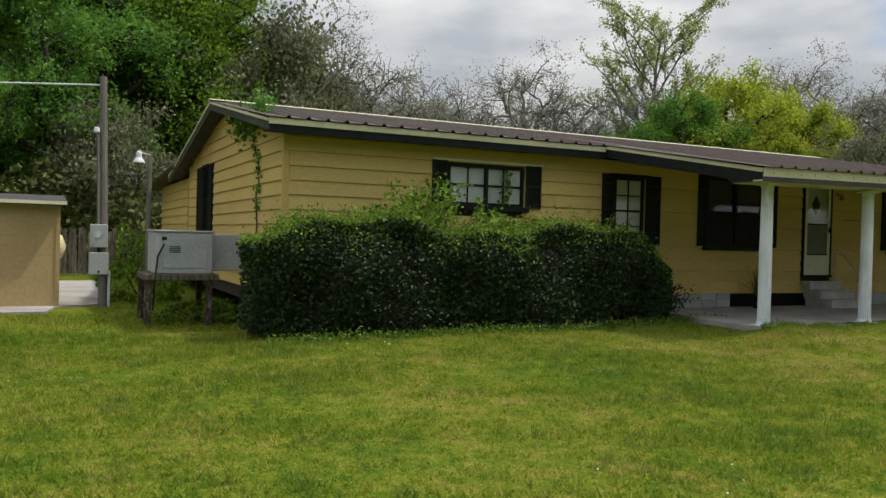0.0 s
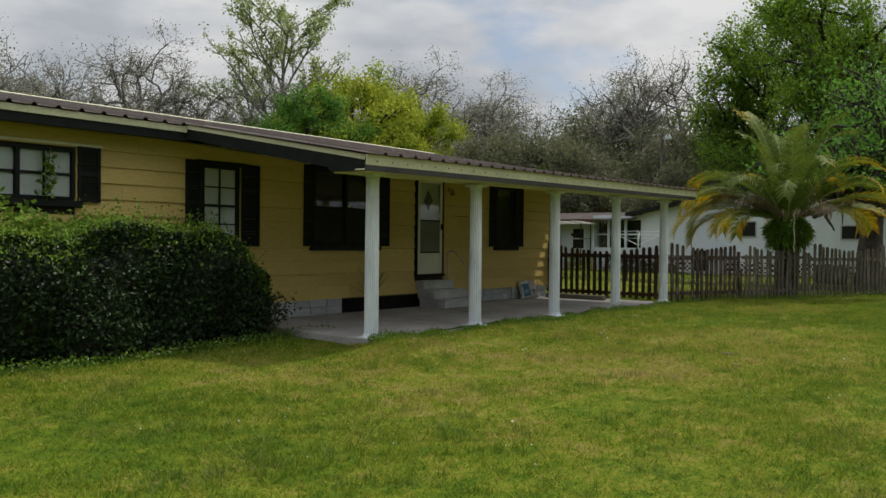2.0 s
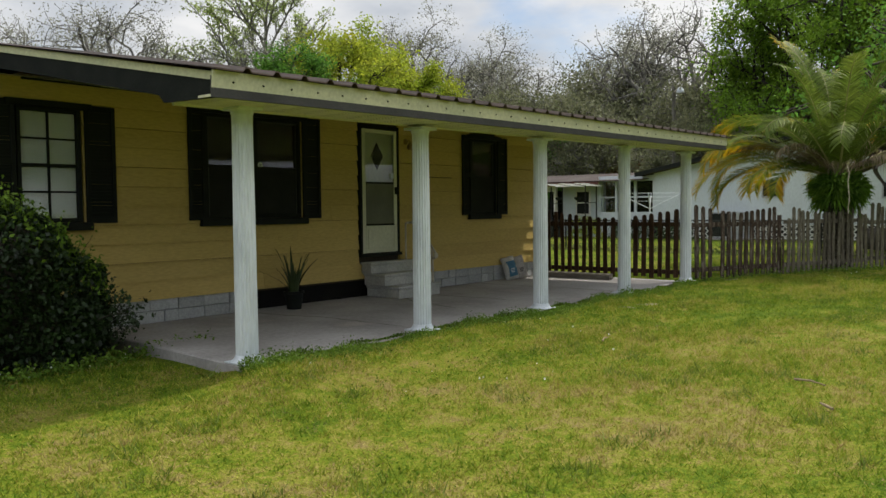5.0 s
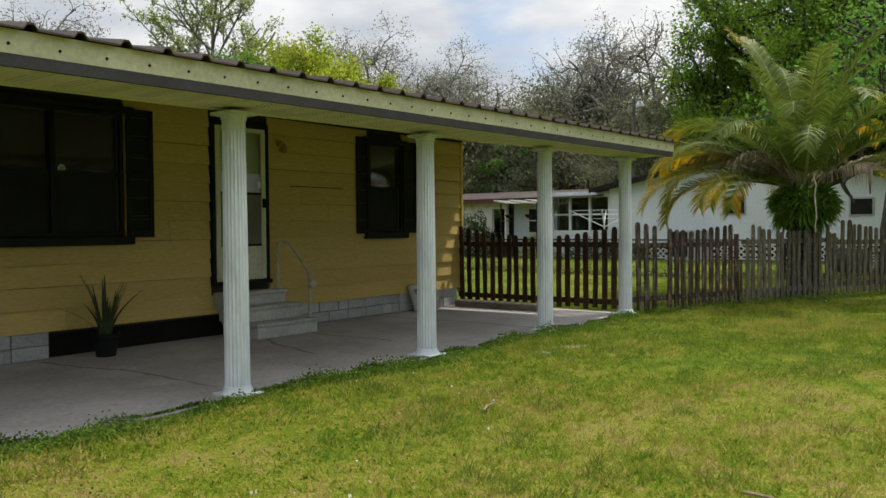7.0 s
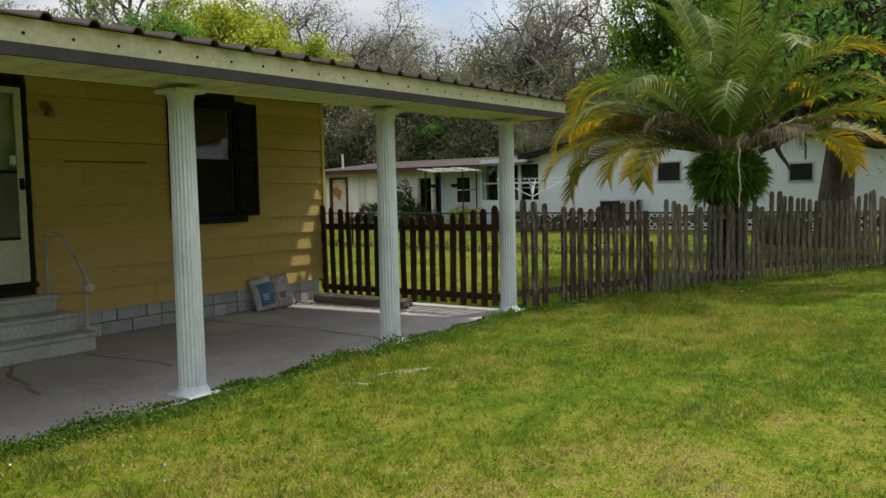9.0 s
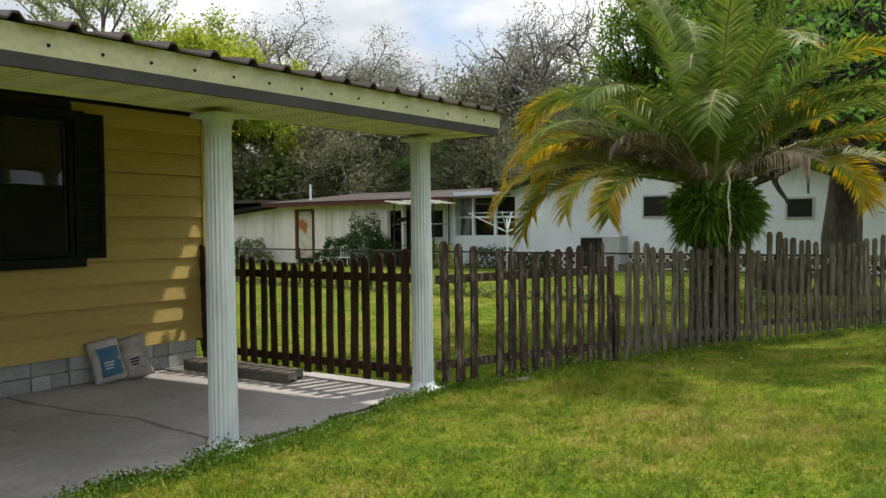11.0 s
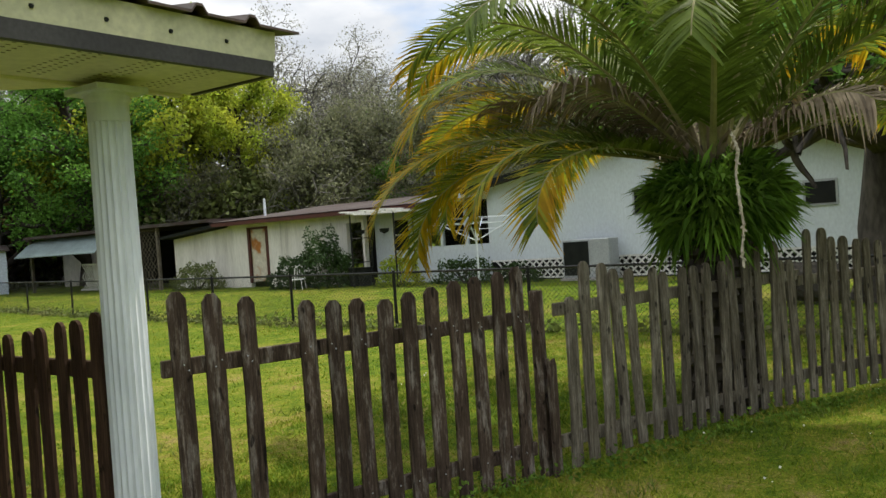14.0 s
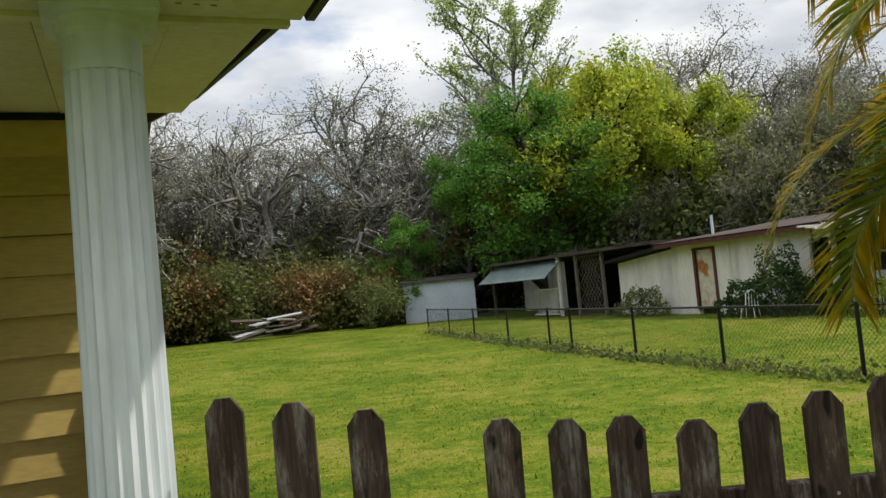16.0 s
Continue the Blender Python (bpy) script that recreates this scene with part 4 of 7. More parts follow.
# ---- picket fences ----
def picket_mesh(name, wide, high, thick, top, mat, seed=0):
    c = min(wide * 0.3, 0.03)
    if top == "dog":
        outline = [(-wide / 2, 0), (wide / 2, 0), (wide / 2, high - c), (wide / 2 - c, high), (-wide / 2 + c, high), (-wide / 2, high - c)]
    else:
        outline = [(-wide / 2, 0), (wide / 2, 0)] + [(wide / 2 * math.cos(a), high - wide / 2 + wide / 2 * math.sin(a)) for a in (0, 0.6, 1.1, 1.57, 2.04, 2.54, 3.14)]
    warp = random.Random(int(wide * 1e5) + seed)
    body = [(wide / 2 + warp.uniform(-0.0035, 0.0025), high * z + warp.uniform(-0.03, 0.03)) for z in (0.17, 0.33, 0.5, 0.66, 0.8)]
    other = [(-wide / 2 + warp.uniform(-0.0025, 0.0035), high * z + warp.uniform(-0.03, 0.03)) for z in (0.8, 0.64, 0.48, 0.3, 0.15)]
    outline = outline[:2] + body + outline[2:] + other
    bm = prism(bmesh.new(), outline, "y", 0, thick)
    bow, twist = warp.uniform(-0.008, 0.008), warp.uniform(-0.05, 0.05)
    for v in bm.verts:
        v.co.x += bow * math.sin(math.pi * v.co.z)
        v.co.y += twist * v.co.x * v.co.z * 3
    me = bpy.data.meshes.new(name)
    bm.to_mesh(me)
    bm.free()
    me.materials.append(mat)
    return me


def picket_fence(label, group, pts, tops, bottom, wide, mat, top, rails, seed, posts=(), jitter=0.01, lean=1.8):
    """Pickets at pts (x, y) with top heights; rails at heights behind them."""
    r = random.Random(seed)
    a, b = Vector(pts[0]), Vector(pts[-1])
    d = (b - a).normalized()
    turn = math.degrees(math.atan2(d.y, d.x))
    back = Vector((-d.y, d.x))
    fence = empty("picket_fence", (a.x, a.y, bottom), label, "fence", group)
    inv = Matrix.Translation((-a.x, -a.y, -bottom))
    meshes = [picket_mesh("picket", wide * s, 1.0, 0.021, top, mat, k) for k, s in enumerate((0.94, 1.0, 1.06, 0.98, 1.03, 0.96, 1.0))]
    for p, t in zip(pts, tops):
        lo = bottom + r.uniform(-0.015, 0.035)
        ob = new("picket", meshes[r.randrange(7)])
        ob.parent = fence
        ob.matrix_basis = inv @ pose(p[0], p[1], lo, r.uniform(-1.0, 1.0), r.uniform(-lean, lean), turn + r.uniform(-1.5, 1.5)) @ Matrix.Diagonal((1, 1, t + r.uniform(-jitter, jitter) - lo, 1))
    for z in rails:
        length = (b - a).length
        bm = boxed(-0.1, length + 0.1, 0.022, 0.058, -0.042, 0.042, 0.004)
        ob = part("rail", bm, mat, fence)
        ob.matrix_basis = inv @ pose(a.x, a.y, z, 0, 0, turn)
    for k, z in posts:
        ob = part("post", boxed(-0.045, 0.045, 0.06, 0.15, 0, 1.0, 0.004), mat, fence)
        ob.matrix_basis = inv @ pose(pts[k][0], pts[k][1], bottom - 0.1, 0, 0, turn) @ Matrix.Diagonal((1, 1, z - bottom + 0.1, 1))
    return fence


n = 19
pts = [(20.30, 13.53 - i * (13.53 - 10.60) / (n - 1)) for i in range(n)]
tops = [1.46 + 0.18 * abs((i - 9.5) / 9.5) ** 1.6 for i in range(n)]
picket_fence("dark brown stained picket gate panel across the porch end", "picket fence panels", pts, tops, 0.30, 0.088, M_WOOD_BR, "round", (1.33, 0.43), 1, (), 0.008, 0.7)

P1, D1 = Vector((20.57, 10.288)), Vector((0.922, -0.388))
pts = [tuple(P1 + D1 * k) for k in [0, 0.165, 0.33] + [0.652 + 0.157 * i for i in range(10)]]
tops = [1.68, 1.655, 1.62, 1.575, 1.56, 1.545, 1.53, 1.55, 1.57, 1.585, 1.60, 1.615, 1.635]
picket_fence("weathered brown dog-eared picket fence panel with a missing board", "picket fence panels", pts, tops, 0.27, 0.092, M_WOOD_MID, "dog", (1.31, 0.47), 2, (), 0.006, 0.4)
near_fence = bpy.data.objects["picket_fence.001"]
nail = None
for k, p in enumerate(pts):
    for z in (1.295, 1.325, 0.47):
        if nail is None:
            ob = part("nail", lathe(bmesh.new(), [(0.0045, 0), (0.003, 0.003)], 6), M_GREYBOX, near_fence)
            nail = ob.data
        else:
            ob = new("nail", nail)
            ob.parent = near_fence
        side = ((k * 7 + int(z * 100)) % 5 - 2) * 0.011
        ob.matrix_basis = Matrix.Translation((-pts[0][0], -pts[0][1], -0.27)) @ pose(p[0] + side * 0.922 - 0.388 * 0.004, p[1] - side * 0.388 - 0.922 * 0.004, z, 90, 0, -22.8)
broken = empty("fence_post", (22.66, 9.42, 0.2), "split dark fence post with a broken board nailed on", "fence post")
part("post", boxed(-0.045, 0.025, 0.0, 0.07, 0, 1.27, 0.006), M_WOOD_MID, broken)
bm = prism(bmesh.new(), [(-0.05, 0.05), (0.05, 0.05), (0.05, 0.78), (0.03, 0.83), (-0.02, 0.80), (-0.05, 0.84)], "y", -0.05, -0.03)
part("broken_board", bm, M_WOOD_MID, broken)

A2, B2 = Vector((22.86, 9.33)), Vector((25.15, 8.40))
n = 17
pts = [tuple(A2.lerp(B2, i / (n - 1))) for i in range(n)]
tops = [1.40] + [1.62 - 0.12 * math.sin(math.pi * min(i, 12) / 12.5) ** 1.2 for i in range(n - 3)] + [1.45, 1.47]
picket_fence("grey weathered picket fence panel with narrow boards", "picket fence panels", pts, tops, 0.29, 0.085, M_WOOD_GR, "round", (1.33, 0.47), 3, (), 0.02)
A3, B3 = Vector((25.29, 8.32)), Vector((28.24, 6.69))
n = 23
pts = [tuple(A3.lerp(B3, i / (n - 1))) for i in range(n)]
tops = [1.72, 1.70] + [1.64 - 0.12 * math.sin(math.pi * i / 14) for i in range(14)] + [1.66, 1.68, 1.55, 1.54, 1.52, 1.50, 1.46]
picket_fence("tall grey weathered picket fence panel by the yard corner", "picket fence panels", pts, tops, 0.30, 0.085, M_WOOD_GR, "round", (1.28, 0.50), 4, ((22, 1.25),), 0.02)


# ---- the neighbour's place ----
NX, NG = 39.7, 0.29
neighbor = empty("neighbor_house", (NX, 15, NG), "long white stucco bungalow with tin roofs and lattice skirting", "house")
NB = Matrix.Translation((-NX, -15, -NG))


def nb_part(name, bm, mat, label="", parent=None):
    bmesh.ops.transform(bm, matrix=NB, verts=bm.verts)
    return part(name, bm, mat, parent or neighbor, label)


bm = prism(bmesh.new(), [(8.2, 0.9), (20.1, 0.9), (20.1, 3.25), (14.2, 4.35), (8.2, 3.25)], "x", NX, NX + 0.2)
nb_part("gable_wall", bm, M_NBWALL)
# black sheet for the shade under the floor
nb_part("base_wall", boxed(NX + 0.12, NX + 0.25, 8.2, 20.1, NG - 0.1, 0.9), M_DARK)
bm = prism(bmesh.new(), [(20.7, 3.2), (14.2, 4.42), (7.6, 3.2), (7.6, 3.06), (14.2, 4.26), (20.7, 3.04)], "x", NX - 0.45, NX + 12)
nb_part("gable_roof", bm, M_NBROOF)
for s in (-1, 1):
    bm = prism(bmesh.new(), [(14.2 + s * 6.6, 3.19), (14.2, 4.43), (14.2, 4.25), (14.2 + s * 6.6, 3.01)], "x", NX - 0.49, NX - 0.45)
    nb_part("rake_board", bm, M_TRIM_DARK)
nb_part("side_wall", boxed(NX + 0.2, NX + 11, 8.2, 8.4, NG - 0.1, 3.3), M_NBWALL)
nb_part("sun_room_wall", boxed(NX + 0.1, NX + 0.25, 20.1, 22.9, NG - 0.1, 1.45), M_NBWALL)
nb_part("sun_room_lintel", boxed(NX + 0.1, NX + 0.25, 20.1, 22.9, 2.85, 3.1), M_NBWALL)
# black sheet for the unlit depth of the sun room
nb_part("sun_room_back", boxed(NX + 1.6, NX + 1.7, 20.1, 22.9, NG, 3.1), M_DARK)
for y in (20.1, 21.0, 21.95, 22.8):
    nb_part("window_post", boxed(NX + 0.08, NX + 0.2, y, y + 0.1, 1.45, 2.85), M_NBWALL)
for y0, y1 in ((20.2, 21.0), (21.1, 21.95), (22.05, 22.8)):
    nb_part("pane", boxed(NX + 0.15, NX + 0.16, y0, y1, 1.45, 2.85), M_GLASS).visible_shadow = False
    nb_part("window_rail", boxed(NX + 0.1, NX + 0.14, y0, y1, 2.1, 2.16), M_NBWALL)
nb_part("wing_wall", boxed(NX + 0.6, NX + 0.8, 22.9, 25.2, NG - 0.1, 3.0), M_NBWALL)
nb_part("window_frame", boxed(NX + 0.55, NX + 0.6, 23.6, 24.4, 1.3, 2.5, 0.01), M_LATTICE)
nb_part("window_pane", boxed(NX + 0.535, NX + 0.548, 23.68, 24.32, 1.38, 2.42), M_SCREEN)
nb_part("window_rail", boxed(NX + 0.52, NX + 0.535, 23.68, 24.32, 1.87, 1.93), M_LATTICE)
bm = bmesh.new()
for a, b, lo in ((25.2, 25.3, NG - 0.1), (26.0, 30.0, NG - 0.1), (31.05, 32.2, NG - 0.1)):
    nb_part("wing_wall", boxed(NX, NX + 0.2, a, b, lo, 2.75), M_NBWALL2)
nb_part("lintel", boxed(NX, NX + 0.2, 25.3, 26.0, 2.45, 2.75), M_NBWALL2)
nb_part("lintel", boxed(NX, NX + 0.2, 30.0, 31.05, 2.58, 2.75), M_NBWALL2)
# black sheet for the dim inside of the doorway
nb_part("dark_doorway", boxed(NX + 0.9, NX + 0.95, 25.2, 26.1, NG, 2.5), M_DARK)
rust_door = nb_part("rusty_door", boxed(NX + 0.04, NX + 0.1, 30.1, 30.95, 0.5, 2.52, 0.01), M_RUST, "peeling white door streaked with rust")
bm = bmesh.new()
box(bm, NX - 0.03, NX + 0.04, 29.96, 30.09, 0.45, 2.6)
box(bm, NX - 0.03, NX + 0.04, 30.96, 31.09, 0.45, 2.6)
box(bm, NX - 0.03, NX + 0.04, 30.09, 30.96, 2.53, 2.6)
nb_part("door_frame", bm, M_REDTRIM)
nb_part("fascia", boxed(NX - 0.5, NX - 0.45, 22.6, 32.6, 2.72, 2.9), M_REDTRIM)
bm = prism(bmesh.new(), [(NX - 0.5, 2.9), (NX + 6, 3.5), (NX + 6, 3.42), (NX - 0.5, 2.86)], "y", 20.4, 32.7)
nb_part("wing_roof", bm, M_NBROOF)
bm = prism(bmesh.new(), [(32.2, NG - 0.1), (36.0, NG - 0.1), (36.0, 2.38), (32.2, 2.72)], "x", NX + 0.3, NX + 0.5)
nb_part("lean_to_wall", bm, M_NBWALL2)
bm = prism(bmesh.new(), [(32.1, 2.92), (36.3, 2.52), (36.3, 2.40), (32.1, 2.80)], "x", NX - 0.2, NX + 5)
nb_part("lean_to_roof", bm, M_TRIM_DARK)
nb_part("vent_pipe", tube(bmesh.new(), [(NX + 1.2, 31.3, 2.9), (NX + 1.2, 31.3, 3.75)], 0.05, 8), M_WHITE)
for y0, y1, z0, z1 in ((14.5, 15.4, 2.0, 2.75), (10.2, 11.0, 1.9, 2.55), (12.6, 13.5, 2.0, 2.75)):
    nb_part("window_frame", boxed(NX - 0.04, NX - 0.002, y0, y1, z0, z1, 0.01), M_GREYBOX)
    nb_part("window_pane", boxed(NX - 0.05, NX - 0.042, y0 + 0.06, y1 - 0.06, z0 + 0.06, z1 - 0.06), M_SCREEN)


def lattice(name, y0, y1, z0, z1, x, parent, mat=M_LATTICE, gap=0.13, wide=0.035):
    bm = bmesh.new()
    h = z1 - z0
    rows = math.ceil(h / 0.8)
    h = h / rows
    for s, k in itertools.product((-1, 1), range(rows)):
        y = y0 + h / 2
        while y < y1 - h / 2:
            box(bm, -0.005, 0.005, -h * 0.7, h * 0.7, -wide / 2, wide / 2, 0, Matrix.Translation((x + 0.006 * s, y, z0 + (k + 0.5) * h)) @ Matrix.Rotation(s * math.pi / 4, 4, "X"))
            y += gap * 1.414
    box(bm, x - 0.02, x + 0.02, y0, y1, z1 - 0.02, z1 + 0.03)
    box(bm, x - 0.02, x + 0.02, y0, y1, z0 - 0.03, z0 + 0.02)
    return bm


# black backing, shade painted in so the lattice stands out
nb_part("skirting_shadow_gap", boxed(NX - 0.016, NX - 0.003, 8.3, 20.1, NG - 0.1, 0.86), M_DARK)
nb_part("skirting_lattice", lattice("skirting", 8.3, 20.1, NG + 0.06, 0.88, NX - 0.06, neighbor, M_LATTICE, 0.16, 0.05), M_LATTICE, "white diamond lattice skirting")

condenser = empty("air_conditioner", (NX - 0.6, 16.5, NG), "dark outdoor air conditioner beside the white wall", "air conditioner")
part("cabinet", boxed(-0.35, 0.35, -0.7, 0.7, 0.06, 1.14, 0.02), M_GREYBOX, condenser)
part("grille", boxed(-0.372, -0.352, -0.1, 0.66, 0.14, 1.08, 0.008), M_TRIM_DARK, condenser)
part("pad", boxed(-0.42, 0.42, -0.78, 0.78, 0.0, 0.06), M_CONC, condenser)

# carport with a green awning and lattice beside the neighbour's wing
carport = empty("carport", (NX, 41, NG), "grey carport with a sagging awning and lattice screens", "carport")
CP = Matrix.Translation((-NX, -41, -NG))


def cp_part(name, bm, mat, label=""):
    bmesh.ops.transform(bm, matrix=CP, verts=bm.verts)
    return part(name, bm, mat, carport, label)


M_AWNING = material("green_grey_awning", (0.16, 0.21, 0.21), (0.12, 0.16, 0.16), 0.7, scale=1.2, fine=14, bump=0.1)
cp_part("awning", prism(bmesh.new(), [(NX - 0.9, 2.05), (NX + 0.1, 2.85), (NX + 0.1, 2.89), (NX - 0.9, 2.09)], "y", 40.0, 46.8), M_AWNING)
cp_part("roof", boxed(NX - 0.3, NX + 7, 33.0, 46.9, 2.95, 3.08), M_NBROOF)
# black sheet for the shade at the back of the carport
cp_part("back_wall", boxed(NX + 4.5, NX + 4.6, 36.5, 46.9, NG, 2.95), M_DARK)
for y in (40.1, 46.7, 36.6, 38.6):
    cp_part("post", boxed(NX - 0.12, NX, y - 0.06, y + 0.06, NG, 2.95), M_LATTICE if y == 40.1 else M_WOOD_GR)
cp_part("rail_lattice", lattice("rail", 40.2, 42.6, NG + 0.1, 1.55, NX - 0.05, carport), M_LATTICE)
cp_part("screen_lattice", lattice("screen", 36.6, 38.6, NG + 0.05, 2.85, NX - 0.05, carport, gap=0.17), M_WOOD_GR)
cp_part("screen_lattice", lattice("screen", 34.9, 36.5, NG + 0.05, 2.85, NX + 1.6, carport, gap=0.17), M_WOOD_GR)

M_PALEBLUE = material("pale_blue_shed_metal", (0.52, 0.58, 0.66), (0.44, 0.50, 0.58), 0.6, 0.1, scale=0.8, fine=12, bump=0.1, stain=0.2)
tin_shed = empty("tin_shed", (38.6, 51.6, 0.2), "pale blue metal garden shed among the bushes", "shed")
part("body", boxed(-2.0, 2.0, -1.5, 1.5, 0, 2.35, 0.02), M_PALEBLUE, tin_shed)
part("roof", prism(bmesh.new(), [(-1.7, 2.3), (1.7, 2.6), (1.7, 2.68), (-1.7, 2.38)], "x", -2.15, 2.15), M_NBROOF, tin_shed)
tin_shed.matrix_basis = pose(38.6, 51.6, 0.2, 0, 0, -25)

for k, (x, y, wide) in enumerate(((47, 62, 9), (56, 60, 12), (66, 52, 10), (47.5, 52.5, 4.0))):
    barn = empty("far_building", (x, y, 0.2), "low pale building with a tin roof behind the trees", "building", "far buildings")
    part("wall", boxed(-wide / 2, wide / 2, -3, 3, 0, 3.0), M_NBWALL2, barn)
    part("roof", prism(bmesh.new(), [(-3.5, 2.9), (0, 4.4), (3.5, 2.9), (3.5, 3.0), (0, 4.5), (-3.5, 3.0)], "x", -wide / 2 - 0.4, wide / 2 + 0.4), M_LATTICE, barn)
    barn.matrix_basis = pose(x, y, 0.2, 0, 0, -40)

far_house = empty("far_house", (56, 8.6, 0.3), "far white cottage with a shallow gable roof", "house")
part("wall", prism(bmesh.new(), [(-4, 0), (4, 0), (4, 2.6), (0, 3.7), (-4, 2.6)], "x", 0, 6), M_NBWALL, far_house)
part("roof", prism(bmesh.new(), [(-4.5, 2.5), (0, 3.72), (4.5, 2.5), (4.5, 2.62), (0, 3.86), (-4.5, 2.62)], "x", -0.4, 6.4), M_NBROOF, far_house)
win = part("window", boxed(-0.05, 0.0, -0.6, 0.5, 1.0, 2.2, 0.01), M_LATTICE, far_house)
part("pane", boxed(-0.06, -0.052, -0.5, 0.4, 1.1, 2.1), M_SCREEN, win)

# ---- chain-link fence ----
CHAIN = [(28.6, 2.0), (28.75, 4.9), (28.85, 7.8), (28.9, 10.3), (28.95, 12.96), (29.09, 15.67), (29.27, 18.35), (29.53, 20.97), (29.9, 23.78), (30.1, 25.08), (30.64, 28.23), (31.2, 31.6), (31.86, 35.1), (32.49, 38.68)]
chain = empty("chain_link_fence", (28.95, 13.2, 0.28), "black chain-link fence with a top rail", "fence")
CH = Vector((28.95, 13.2, 0.28))
for p, q in zip(CHAIN, CHAIN[1:] + [None]):
    part("post", tube(bmesh.new(), [Vector((*p, 0.15)) - CH, Vector((*p, 1.29)) - CH], 0.028, 8), M_BLACKMETAL, chain)
    if q is None:
        break
    part("top_rail", tube(bmesh.new(), [Vector((*p, 1.25)) - CH, Vector((*q, 1.25)) - CH], 0.02, 6), M_BLACKMETAL, chain)
    a, b = Vector((*p, 0)), Vector((*q, 0))
    length = (b - a).length
    d = (b - a) / length
    verts, faces = [], []
    h, lo, step, wd = 0.93, 0.31, 0.075, 0.0022
    side = Vector((-d.y, d.x, 0)) * wd
    k = -h
    while k < length:
        for s in (1, -1):
            u0, u1 = (k, k + h) if s > 0 else (k + h, k)
            z0, z1 = lo, lo + h
            def clip(u0, z0, u1, z1):
                out = []
                for u, z, U, Z in ((u0, z0, u1, z1), (u1, z1, u0, z0)):
                    if u < 0:
                        z, u = z + (Z - z) * (0 - u) / (U - u), 0.0
                    elif u > length:
                        z, u = z + (Z - z) * (length - u) / (U - u), length
                    out.append((u, z))
                return out
            if max(u0, u1) > 0 and min(u0, u1) < length:
                (ua, za), (ub, zb) = clip(u0, z0, u1, z1)
                pa, pb = a + d * ua, a + d * ub
                pa.z, pb.z = za, zb
                i = len(verts)
                up = Vector((0, 0, wd * 1.4))
                verts += [pa - up - CH, pb - up - CH, pb + up - CH, pa + up - CH, pa + side - CH, pb + side - CH]
                faces += [(i, i + 1, i + 5, i + 4), (i + 4, i + 5, i + 2, i + 3), (i, i + 1, i + 2, i + 3)]
        k += step
    net = new("wire_mesh", raw_mesh("wire_mesh", [tuple(v) for v in verts], faces, M_WIRE))
    net.parent = chain
    tagged(net, kind="stuff")


# ---- plants: generators ----
def tubes(name, branches, mat):
    """One mesh of tapered tubes. branches: (points, radii, sides)."""
    verts, faces, k = [], [], 0
    for pts, radii, sides in branches:
        pts = np.asarray(pts, float)
        d = np.gradient(pts, axis=0)
        d /= np.linalg.norm(d, axis=1, keepdims=True) + 1e-9
        ref = np.where(np.abs(d[:, 2:3]) > 0.9, np.array([[1.0, 0, 0]]), np.array([[0, 0, 1.0]]))
        s = np.cross(d, ref)
        s /= np.linalg.norm(s, axis=1, keepdims=True) + 1e-9
        u = np.cross(d, s)
        a = np.arange(sides) * 2 * np.pi / sides
        r = np.asarray(radii, float)[:, None, None]
        ring = pts[:, None, :] + r * (s[:, None, :] * np.cos(a)[None, :, None] + u[:, None, :] * np.sin(a)[None, :, None])
        verts.append(ring.reshape(-1, 3))
        m = len(pts)
        i = (np.arange(m - 1)[:, None] * sides + np.arange(sides)[None, :]).ravel() + k
        j = (np.arange(m - 1)[:, None] * sides + (np.arange(sides)[None, :] + 1) % sides).ravel() + k
        faces.append(np.stack([i, j, j + sides, i + sides], -1))
        k += m * sides
    return raw_mesh(name, np.concatenate(verts), np.concatenate(faces), mat, True)


def leaf_mesh(name, centres, size, r, mat, aspect=0.5, droop=0.0, normals=None):
    """Rhombic leaves, each folded along its middle, at the centres."""
    n = len(centres)
    a = r.normal(size=(n, 3))
    if normals is not None:
        a = a - normals * (a * normals).sum(1, keepdims=True) * 0.7
    a[:, 2] -= droop
    a /= np.linalg.norm(a, axis=1, keepdims=True)
    b = np.cross(a, r.normal(size=(n, 3)))
    b /= np.linalg.norm(b, axis=1, keepdims=True) + 1e-9
    s = (size * r.uniform(0.6, 1.3, n))[:, None]
    fold = np.cross(a, b) * s * 0.12
    v = np.stack([centres - a * s * 0.5, centres + b * s * aspect * 0.5 + fold, centres + a * s * 0.5, centres - b * s * aspect * 0.5 + fold], 1).reshape(-1, 3)
    return raw_mesh(name, v, np.arange(n * 4).reshape(-1, 4), mat)


